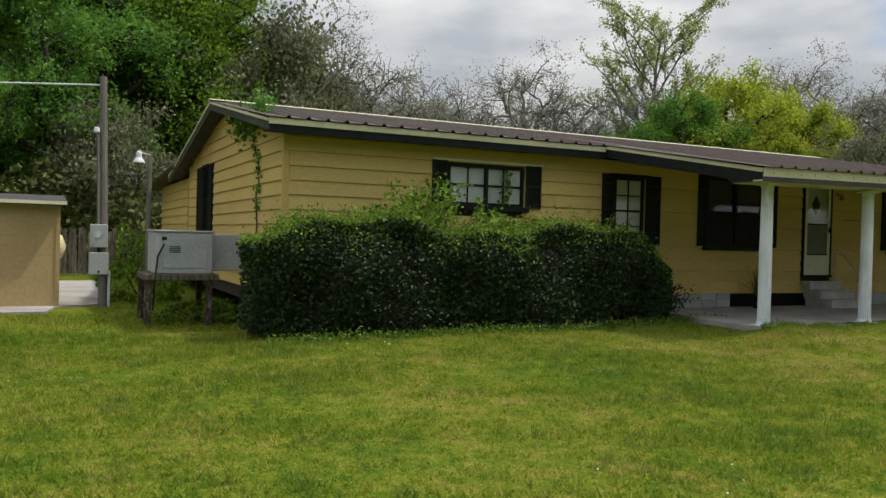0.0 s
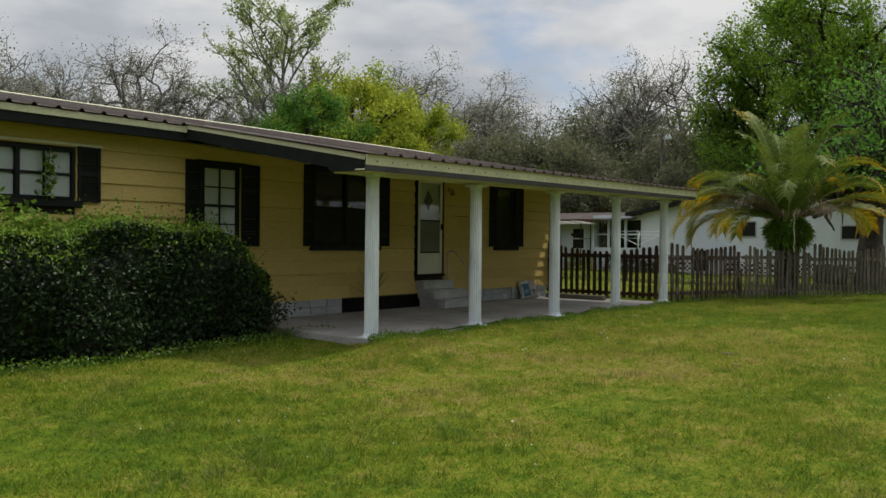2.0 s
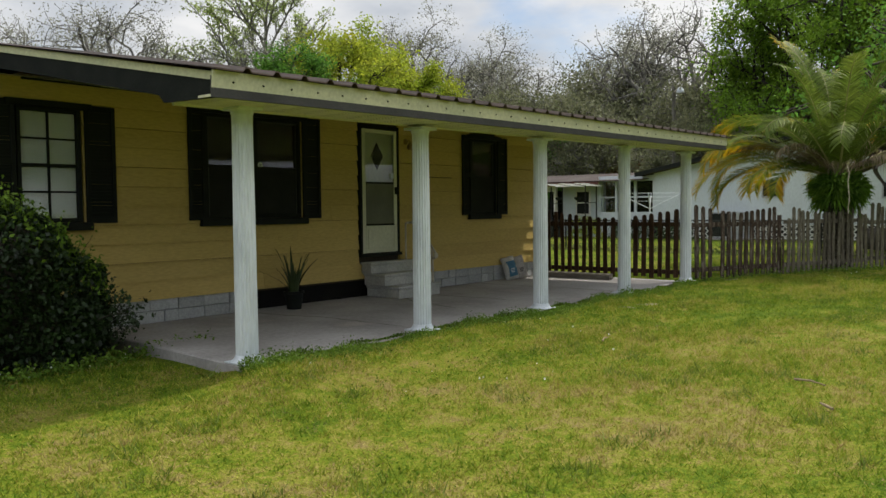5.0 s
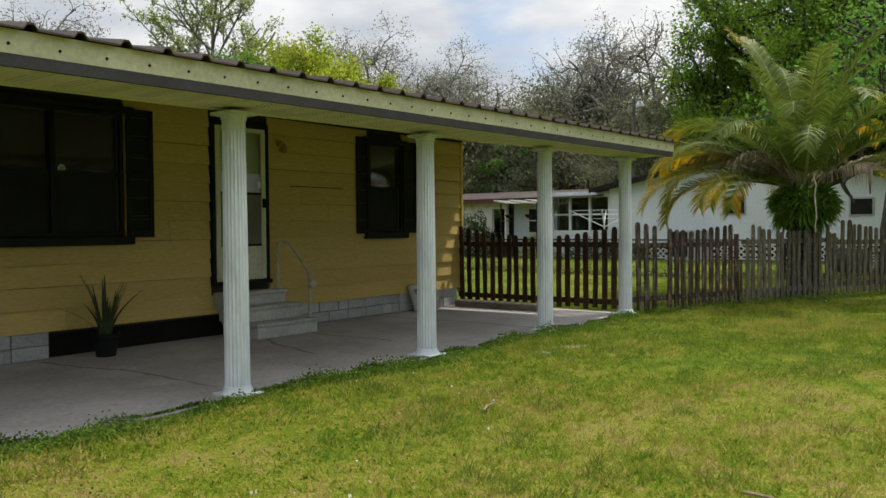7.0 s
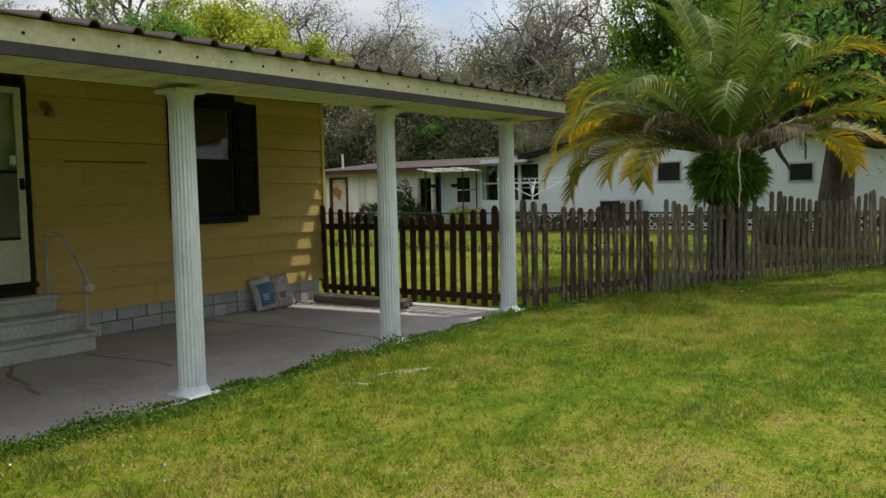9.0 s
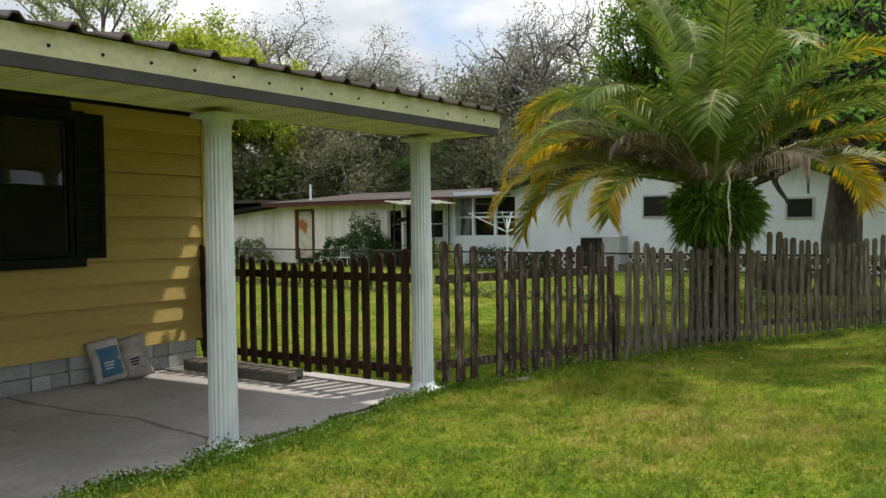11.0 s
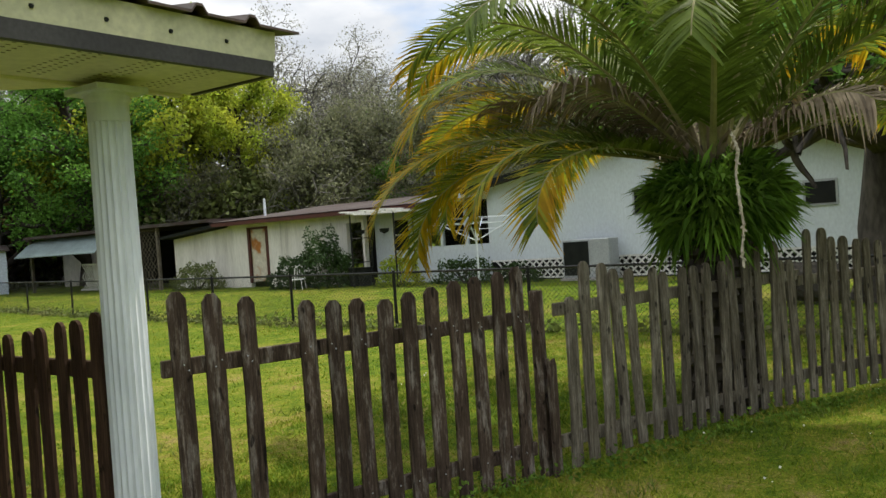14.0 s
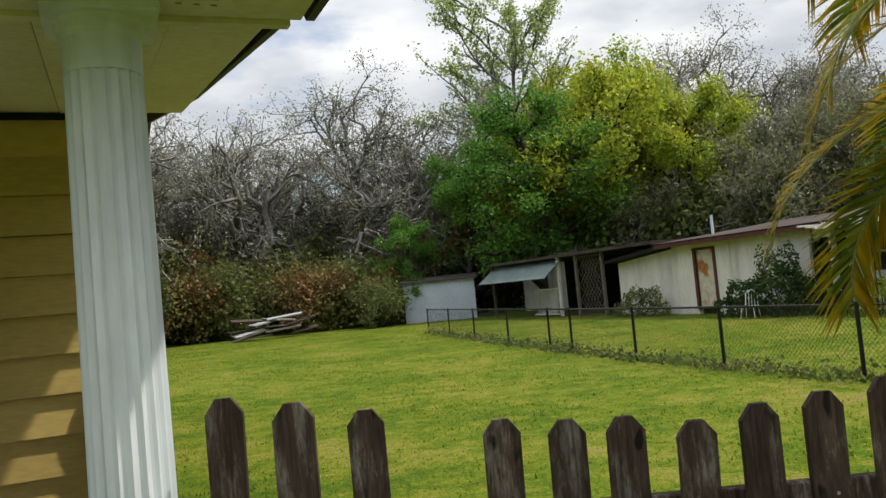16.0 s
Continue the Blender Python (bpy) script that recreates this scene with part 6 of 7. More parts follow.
# vine climbing over the hedge to the window
vine = empty("climbing_vine", (5.6, 13.2, 1.6), "pale green climbing vine over the hedge by the window", "vine")
VO = np.array([5.6, 13.2, 1.6])
stems, cl = [], []
for i in range(46):
    x0 = r.normal() * 0.35 + (5.3 if i % 5 < 3 else 7.0)
    p = np.array([x0, r.uniform(12.6, 13.3), 1.55])
    pts = [p]
    d = np.array([r.normal() * 0.4, -0.05, 1.0])
    reach = max(0.35, 1.15 - 0.5 * abs(x0 - 5.4)) * r.uniform(0.6, 1.1)
    for k in range(6):
        d = d + r.normal(size=3) * 0.3
        d /= np.linalg.norm(d)
        p = p + d * reach / 6
        p[1] = min(p[1], 13.52)
        pts.append(p)
        cl.append(np.repeat(p[None], 11, 0) + r.normal(size=(11, 3)) * 0.075)
    stems.append(([q - VO for q in pts], np.linspace(0.007, 0.002, 7), 4))
p = np.array([7.28, 13.5, 2.15])
pts = [p]
for k in range(7):
    p = p + np.array([r.normal() * 0.02, 0, 0.085])
    pts.append(p)
    cl.append(np.repeat(p[None], 12, 0) + r.normal(size=(12, 3)) * np.array([0.05, 0.02, 0.04]))
stems.append(([q - VO for q in pts], np.linspace(0.006, 0.002, 8), 4))
ob = new("stems", tubes("stems", stems, M_WEED))
ob.parent = vine
tagged(ob, kind="stuff")
c = np.concatenate(cl)
c[:, 1] = np.minimum(c[:, 1], 13.54)
ob = new("leaves", leaf_mesh("leaves", c - VO, 0.085, r, M_HEDGE_LIGHT, 0.75))
ob.parent = vine
tagged(ob, kind="stuff")

ivy = empty("wall_vine", (3.1, 15.2, 0.9), "thin dark vine climbing the yellow gable wall", "vine")
IO = np.array([3.1, 15.2, 0.9])
p, pts, cl = np.array([3.19, 15.0, 0.9]), [], []
for k in range(26):
    p = p + np.array([0, r.normal() * 0.06 + 0.02, 0.105])
    pts.append(p - IO)
    if k > 8:
        cl.append(np.repeat(p[None], 5, 0) + r.normal(size=(5, 3)) * np.array([0.02, 0.12, 0.08]))
for k in range(60):
    q = np.array([3.12, 15.6 + r.normal() * 0.7, 3.62 + r.normal() * 0.14])
    cl.append(q + r.normal(size=(8, 3)) * np.array([0.05, 0.14, 0.1]))
ob = new("stem", tubes("stem", [(pts, np.linspace(0.018, 0.008, len(pts)), 5)], M_BARK_DK))
ob.parent = ivy
c = np.concatenate(cl)
c[:, 0] = np.minimum(c[:, 0], 3.19)
ob = new("leaves", leaf_mesh("leaves", c - IO, 0.10, r, M_LEAF_DK, 0.8))
ob.parent = ivy
tagged(ob, kind="stuff")

# ---- palm ----
M_PALM_GREEN = material("palm_green", (0.10, 0.155, 0.022), (0.155, 0.205, 0.032), 0.55, scale=1.2, fine=9, bump=0, stain=0.2, island=0.4, translucent=0.42, spec=0.18)
M_PALM_LIME = material("palm_lime", (0.22, 0.25, 0.022), (0.29, 0.28, 0.02), 0.55, scale=2, fine=9, bump=0, stain=0.2, island=0.3, translucent=0.38, spec=0.15)
M_PALM_YEL = material("palm_yellow", (0.46, 0.35, 0.015), (0.47, 0.27, 0.012), 0.6, scale=3, fine=9, bump=0, stain=0.2, island=0.3, translucent=0.4, spec=0.12)
M_PALM_DRY = material("palm_dry", (0.30, 0.24, 0.165), (0.17, 0.125, 0.085), 0.8, scale=3, fine=9, bump=0, stain=0.2, island=0.4, translucent=0.15)
M_STALK = material("bleached_stalk", (0.66, 0.60, 0.50), (0.46, 0.40, 0.31), 0.8, scale=8, fine=40, bump=0.2)
M_RACHIS = material("palm_rachis", (0.30, 0.29, 0.13), (0.22, 0.20, 0.08), 0.5, scale=4, fine=15, bump=0.05)
M_FERN = leafy("fern_leaves", (0.085, 0.175, 0.022), (0.14, 0.25, 0.03), (0.20, 0.32, 0.045), 0.5, 0.35, 2.0)
PX, PY, PZ = 24.75, 8.90, 0.28
palm = empty("palm_tree", (PX, PY, PZ), "date palm with arching fronds yellowing at the tips", "palm tree")
r = np.random.RandomState(91)


def unit(v):
    return v / (np.linalg.norm(v) + 1e-9)


def frond_mesh(az, elev, length, droop, turned, dry, roll, swerve):
    """An arching, slowly twisting rib with two rows of narrow leaflets; turned: how far the yellow has come from the tip."""
    n = 28
    p = np.array([math.cos(az) * 0.12, math.sin(az) * 0.12, 0.0])
    e, pts, dirs, sides = elev, [p], [], []
    for i in range(n):
        t = i / n
        e = e - droop * (0.12 + 2.7 * t ** 2.1) / n
        z = az + swerve * t * t
        d = np.array([math.cos(z) * math.cos(e), math.sin(z) * math.cos(e), math.sin(e)])
        flat = np.array([-math.sin(z), math.cos(z), 0.0])
        up = np.cross(d, flat)
        q = roll * t
        dirs.append(d)
        sides.append(flat * math.cos(q) + up * math.sin(q))
        p = p + d * length / n
        pts.append(p)
    dirs.append(dirs[-1])
    sides.append(sides[-1])
    pts, dirs, sides = np.array(pts), np.array(dirs), np.array(sides)
    verts, faces, mats = [], [], []
    for i in range(n + 1):
        w = 0.024 * (1 - i / (n + 1)) + 0.004
        up = np.cross(dirs[i], sides[i])
        verts += [pts[i] - sides[i] * w, pts[i] + up * w * 0.7, pts[i] + sides[i] * w, pts[i] - up * w * 0.5]
    for i in range(n):
        for k in range(4):
            faces.append((4 * i + k, 4 * i + (k + 1) % 4, 4 * i + 4 + (k + 1) % 4, 4 * i + 4 + k))
            mats.append(0)
    per = int(46 * length)
    sunny = 1 if r.uniform() < 0.5 else -1
    for s in (-1, 1):
        for j in range(per):
            t = 0.13 + 0.87 * (j + r.uniform(-0.3, 0.3)) / per
            f = t * n
            i = min(int(f), n - 1)
            q = pts[i] + (pts[i + 1] - pts[i]) * (f - i)
            d, side = dirs[i], sides[i]
            up = np.cross(d, side)
            fan = r.uniform(-0.12, 0.12)
            out = unit(side * s * 0.95 + d * (0.55 + 0.55 * t ** 2 + fan) + up * (0.42 - 0.25 * t + r.uniform(-0.14, 0.14)))
            ln = 0.10 + 0.36 * math.sin(math.pi * min(1.0, 0.10 + 0.80 * t)) ** 0.75
            ln *= r.uniform(0.85, 1.08)
            sag = np.array([0, 0, -1.0]) * ln * ((0.55 if dry else 0.10) + 0.14 * t) * r.uniform(0.6, 1.5)
            wv = unit(np.cross(out, up)) * 0.0105
            k = len(verts)
            m = q + out * ln * 0.5 + sag * 0.22
            verts += [q - wv * 0.7, q + wv * 0.7, m + wv, m - wv, q + out * ln + sag]
            faces += [(k, k + 1, k + 2, k + 3), (k + 3, k + 2, k + 4)]
            gone = smooth_step((t - (1 - turned)) / 0.45) * (1.0 if s * sunny > 0 else 0.62) + r.uniform(-0.22, 0.22)
            if dry:
                mats += [4, 4]
            elif gone > 0.95:
                mats += [3, 3]
            elif gone > 0.58:
                mats += [2, 3]
            elif gone > 0.25 and turned > 0.2:
                mats += [1, 2]
            else:
                mats += [1, 1]
    me = bpy.data.meshes.new("frond")
    me.from_pydata([tuple(v) for v in verts], [], faces)
    for mm in (M_RACHIS, M_PALM_GREEN, M_PALM_LIME, M_PALM_YEL, M_PALM_DRY):
        me.materials.append(mm)
    me.polygons.foreach_set("material_index", mats)
    me.update()
    return me


fronds = []
TOWARDS = math.atan2(-0.30, -0.95)
for i in range(9):
    fronds.append((i * 2.399 + 0.3, radians(r.uniform(70, 86)), r.uniform(2.9, 3.5), r.uniform(0.8, 1.7), 0.12 if i % 3 else 0.35, False))
for i in (0, 1, 2, 3, 4, 5, 6, 8, 9, 10, 11, 12, 14):
    fronds.append((i * 2.399 + 1.1, radians(r.uniform(40, 62)), r.uniform(2.6, 3.1), r.uniform(1.6, 2.3), r.uniform(0.25, 0.7), False))
for i in range(18):
    az = i * 2.399 + 2.0
    if math.cos(az - TOWARDS) < 0.2:
        fronds.append((az, radians(r.uniform(14, 36)), r.uniform(2.6, 3.15), r.uniform(1.2, 1.8), r.uniform(0.5, 0.9), False))
LEFT = TOWARDS - 1.6
for turn, elev, ln, dr, ye in ((0.0, 36, 3.2, 2.2, 0.8), (-0.25, 24, 3.1, 2.1, 0.85), (0.2, 14, 2.8, 1.9, 0.7), (-0.1, 52, 3.1, 2.2, 0.5), (0.45, 20, 2.2, 2.0, 0.7), (0.7, 16, 1.9, 2.0, 0.6), (3.1, 30, 2.8, 1.7, 0.5), (2.9, 24, 2.0, 2.2, 0.7), (2.75, 48, 2.8, 2.0, 0.5)):
    fronds.append((LEFT + turn, radians(elev), ln, dr, ye, False))
for i in range(6):
    az = TOWARDS + 0.9 + i * 0.9
    fronds.append((az, radians(r.uniform(20, 45)), r.uniform(1.3, 2.3), r.uniform(0.9, 1.6), 1.0, True))
for az, elev, ln, dr, ye, dry in fronds:
    if math.cos(az - TOWARDS) > 0.72 and not dry:
        ye *= 0.35
    ob = new("frond", frond_mesh(az, elev, ln, dr, ye, dry, r.uniform(-0.7, 0.7), r.uniform(-0.4, 0.4)))
    ob.parent = palm
    ob.matrix_basis = Matrix.Translation((0, 0, 2.0))
    tagged(ob, "dry brown frond" if dry else ("frond yellow towards its tip" if ye > 0.4 else ""))
# trunk of old leaf bases
bm = bmesh.new()
tube(bm, [(0, 0, -0.1), (0, 0, 0.9), (0, 0, 1.5), (0, 0, 2.15)], [0.25, 0.23, 0.26, 0.16], 14)
for k in range(150):
    a, z = k * 2.399, 0.03 + k * 0.0105
    box(bm, -0.05, 0.05, 0, 0.055, -0.035, 0.035, 0, pose(0.23 * math.cos(a), 0.23 * math.sin(a), z, 0, 0, math.degrees(a) - 90) @ pose(0, 0, 0, 35))
part("trunk", bm, M_BARK, palm)
# cut leaf stubs in the heart of the crown
for k in range(22):
    a = k * 2.399 + 0.7
    reach, rise = r.uniform(0.35, 0.7), r.uniform(0.15, 0.5)
    bm = tube(bmesh.new(), [(0.10 * math.cos(a), 0.10 * math.sin(a), 1.92), (reach * 0.6 * math.cos(a), reach * 0.6 * math.sin(a), 2.0 + rise * 0.7), (reach * math.cos(a), reach * math.sin(a), 2.0 + rise)], [0.035, 0.024, 0.014], 5)
    part("leaf_stub", bm, M_PALM_DRY, palm)
# sword ferns in rosettes round the trunk
verts = []
for k in range(190):
    d = unit(r.normal(size=3) * np.array([1, 1, 0.75]))
    heart = d * np.array([0.42, 0.42, 0.30]) * r.uniform(0.7, 1.12) + np.array([0, 0, 1.70])
    for j in range(24):
        o = unit(d * 0.9 + r.normal(size=3) * 0.62 + np.array([0, 0, 0.25]))
        ln = r.uniform(0.14, 0.36)
        tip = heart + o * ln + np.array([0, 0, -0.45]) * ln * r.uniform(0.2, 1.1)
        mid = heart + o * ln * 0.55
        sv = unit(np.cross(o, r.normal(size=3))) * r.uniform(0.010, 0.020)
        verts += [heart, mid + sv, tip, mid - sv]
ob = new("fern_skirt", raw_mesh("fern_skirt", np.array(verts), np.arange(len(verts)).reshape(-1, 4), M_FERN))
ob.parent = palm
tagged(ob, "dense green ferns growing round the trunk", kind="stuff")
bm = bmesh.new()
st = [(-0.59, -0.33, 2.17), (-0.64, -0.38, 2.04), (-0.665, -0.36, 1.87), (-0.70, -0.385, 1.67), (-0.69, -0.40, 1.50), (-0.715, -0.385, 1.34), (-0.70, -0.385, 1.2)]
tube(bm, st, [0.006, 0.012, 0.008, 0.011, 0.008, 0.006, 0.003], 6)
for k in range(34):
    p = Vector(st[k % 6]).lerp(Vector(st[k % 6 + 1]), (k * 0.37) % 1)
    box(bm, -0.008, 0.008, -0.004, 0.004, -0.03, 0.018, 0, Matrix.Translation(p) @ Euler((k * 0.23 % 0.9, k * 0.31 % 0.8, k * 0.7)).to_matrix().to_4x4())
part("dead_flower_stalk", bm, M_STALK, palm, "dry pale hanging flower stalk")


# ---- beside the gable: services, shed, yard ----
ac = empty("package_air_conditioner", (1.42, 14.8, 0.05), "grey package air conditioner on a wooden stand", "air conditioner")
part("cabinet", boxed(0.02, 0.95, 0.0, 1.1, 0.80, 1.50, 0.02), M_GREYBOX, ac)
part("cap", boxed(0.0, 0.97, -0.02, 1.12, 1.50, 1.53, 0.008), M_GREYBOX, ac)
part("access_panel", boxed(0.14, 0.86, -0.012, -0.002, 0.90, 1.42, 0.006), M_GREYBOX, ac)
bm = bmesh.new()
for i in range(4):
    box(bm, 0.24, 0.42, -0.02, -0.013, 1.16 + i * 0.03, 1.172 + i * 0.03)
part("louvre", bm, M_TRIM_DARK, ac)
part("rating_plate", boxed(0.12, 0.2, -0.018, -0.012, 1.36, 1.42), M_TRIM_DARK, ac)
part("conduit", tube(bmesh.new(), [(0.16, -0.03, 1.3), (0.06, -0.04, 1.1), (0.03, -0.04, 0.8), (0.0, -0.03, 0.2)], 0.014, 6), M_TRIM_DARK, ac)
part("duct_box", boxed(0.97, 1.75, 0.3, 0.95, 0.85, 1.48, 0.015), M_GREYBOX, ac)
part("platform", boxed(-0.15, 1.05, -0.05, 1.15, 0.70, 0.80, 0.008), M_WOOD_GR, ac)
for x in (-0.08, 0.9):
    for y in (0.03, 1.05):
        part("leg", boxed(x - 0.05, x + 0.05, y - 0.05, y + 0.05, -0.1, 0.70, 0.006), M_WOOD_MID, ac)

M_POLE = material("grey_utility_pole_wood", (0.20, 0.19, 0.17), (0.13, 0.12, 0.11), 0.9, scale=3, fine=20, bump=0.4, stain=0.3, stretch=(3, 3, 0.3))
pole = empty("utility_pole", (0.87, 18.45, 0.0), "grey wooden service pole with electric meter boxes", "utility pole")
part("shaft", tube(bmesh.new(), [(0, 0, -0.1), (-0.03, 0, 2.3), (-0.07, 0, 4.62)], [0.095, 0.085, 0.07], 12), M_POLE, pole)
meter = part("meter_box", boxed(-0.27, 0.06, -0.2, -0.08, 1.20, 1.66, 0.012), M_GREYBOX, pole)
part("meter_glass", lathe(bmesh.new(), [(0.085, 0), (0.085, 0.05), (0.07, 0.09), (0.03, 0.11)], 18), M_GLASS, meter).matrix_basis = pose(-0.14, -0.2, 1.47, 90)
part("meter_dial", lathe(bmesh.new(), [(0.07, 0), (0.07, 0.02)], 18), M_WHITE, meter).matrix_basis = pose(-0.14, -0.2, 1.47, 90)
breaker = part("breaker_box", boxed(-0.28, 0.08, -0.2, -0.08, 0.66, 1.10, 0.012), M_GREYBOX, pole)
part("latch", boxed(-0.12, -0.08, -0.215, -0.2, 0.70, 0.74), M_TRIM_DARK, breaker)
part("nipple", tube(bmesh.new(), [(-0.1, -0.14, 1.10), (-0.1, -0.14, 1.20)], 0.03, 10), M_TRIM_DARK, pole)
part("riser_pipe", tube(bmesh.new(), [(-0.12, -0.12, 1.66), (-0.13, -0.11, 2.4), (-0.16, -0.1, 3.45), (-0.19, -0.12, 3.52)], 0.025, 8), M_POLE, pole)
part("weather_head", lathe(bmesh.new(), [(0.03, 0), (0.06, 0.03), (0.05, 0.1), (0.02, 0.12)], 12, (-0.18, -0.13, 3.47)), M_WHITE, pole)
part("ground_pipe", tube(bmesh.new(), [(0.1, -0.1, 0.0), (0.1, -0.1, 0.72), (0.06, -0.1, 0.74)], 0.025, 8), M_WHITE, pole)
part("service_cable", tube(bmesh.new(), [(-0.1, 0, 4.45), (-2, 0, 4.30), (-5, -0.2, 4.22), (-9, -0.5, 4.35), (-14, -1, 4.8)], 0.016, 6), M_WHITE, pole)

post_lamp = empty("yard_lamp", (1.72, 18.6, 0.0), "thin wooden post with a white yard floodlight", "outdoor lamp")
part("post", tube(bmesh.new(), [(0, 0, -0.1), (0, 0, 3.2)], [0.055, 0.05], 10), M_POLE, post_lamp)
part("arm", tube(bmesh.new(), [(0, -0.05, 3.12), (-0.12, -0.1, 3.14), (-0.18, -0.12, 3.16)], 0.014, 6), M_STEEL, post_lamp)
part("lamp_head", lathe(bmesh.new(), [(0.12, 0), (0.10, 0.05), (0.06, 0.10), (0.055, 0.2), (0.03, 0.24)], 16, (-0.22, -0.13, 2.95)), M_WHITE, post_lamp)

shed = empty("garden_shed", (-2.2, 19.9, 0.0), "flat-roofed tan garden shed beside the drive", "shed")
part("wall", boxed(-2.3, 2.25, -1.5, 1.8, 0.0, 2.03), M_TAN, shed)
part("roof", prism(bmesh.new(), [(-1.75, 2.0), (2.0, 2.25), (2.0, 2.33), (-1.75, 2.08)], "x", -2.5, 2.38), M_FASCIA, shed)
part("drip_edge", boxed(-2.5, 2.38, -1.77, -1.752, 2.02, 2.085), M_SOFFIT, shed)
part("corner_trim", boxed(2.2, 2.27, -1.52, -1.45, 0.0, 2.0), M_TAN, shed)
drive = mesh_object("driveway", prism(bmesh.new(), [(-5.0, 17.2), (-0.15, 17.25), (0.0, 18.35), (0.75, 18.7), (1.2, 21.0), (1.5, 27), (0.1, 27), (0.05, 18.4), (-5.0, 18.4)], "z", -0.1, 0.035), M_CONC)
tagged(drive, "pale worn concrete drive by the shed", "driveway", kind="structure")

tank = empty("propane_tank", (-0.25, 23.0, 0.0), "pale yellow propane tank on short legs", "tank")
M_CREAM = material("cream_tank_paint", (0.72, 0.66, 0.42), (0.62, 0.56, 0.34), 0.5, scale=2, fine=20, bump=0.05)
part("body", lathe(bmesh.new(), [(0.05, -1.0), (0.28, -0.92), (0.37, -0.75), (0.37, 0.75), (0.28, 0.92), (0.05, 1.0)], 20), M_CREAM, tank, smooth=True).matrix_basis = pose(-0.5, 0, 1.1, 0, 90, 0)
for x in (-1.0, 0.0):
    part("leg", boxed(x - 0.05, x + 0.05, -0.25, 0.25, -0.05, 0.8), M_TRIM_DARK, tank)

pts = [(-1.0 + i * 0.15, 30.0) for i in range(30)]
picket_fence("old grey board fence in the shade of the wood", "", pts, [1.55 + 0.06 * math.sin(i * 1.7) for i in range(30)], 0.05, 0.13, M_WOOD_GR, "dog", (0.4, 1.3), 8)

# ---- things on the porch ----
pot = empty("potted_plant", (13.36, 13.25, 0.262), "snake plant in a black plastic pot", "potted plant")
part("pot", lathe(bmesh.new(), [(0.10, 0), (0.135, 0.22), (0.15, 0.225), (0.15, 0.255), (0.13, 0.255), (0.12, 0.22)], 20), M_TRIM_DARK, pot)
M_SANS = material("snake_plant_leaf", (0.035, 0.055, 0.02), (0.06, 0.085, 0.03), 0.5, scale=6, fine=40, bump=0.05, stain=0.3, island=0.2)
rr = random.Random(12)
for k in range(28):
    a, h = k * 2.4, rr.uniform(0.32, 0.68)
    lean = rr.uniform(0.02, 0.11) * (2.6 if k % 9 == 0 else 1)
    bm = bmesh.new()
    base_p = Vector((0.06 * math.cos(a), 0.06 * math.sin(a), 0.21))
    outv, sv = Vector((math.cos(a), math.sin(a), 0)), Vector((-math.sin(a), math.cos(a), 0))
    prev = None
    for i in range(6):
        t = i / 5
        c = base_p + outv * lean * t * t * 2 + Vector((0, 0, h * t))
        wv = 0.022 * (1 - t ** 2) + 0.002
        row = [bm.verts.new(c - sv * wv), bm.verts.new(c + outv * 0.006), bm.verts.new(c + sv * wv)]
        if prev:
            for q in range(2):
                bm.faces.new((prev[q], prev[q + 1], row[q + 1], row[q]))
        prev = row
    part("leaf", bm, M_SANS, pot)

M_BAG_BLUE = material("blue_white_bag_plastic", (0.045, 0.15, 0.25), (0.07, 0.20, 0.31), 0.4, scale=4, fine=14, bump=0.3, stain=0.25)
M_BAG_PALE = material("pale_bag_plastic", (0.55, 0.55, 0.53), (0.42, 0.40, 0.38), 0.45, scale=5, fine=14, bump=0.3, stain=0.3)
M_BAG_GREY = material("brown_grey_bag_plastic", (0.46, 0.43, 0.41), (0.33, 0.30, 0.28), 0.5, scale=5, fine=14, bump=0.3, stain=0.3)


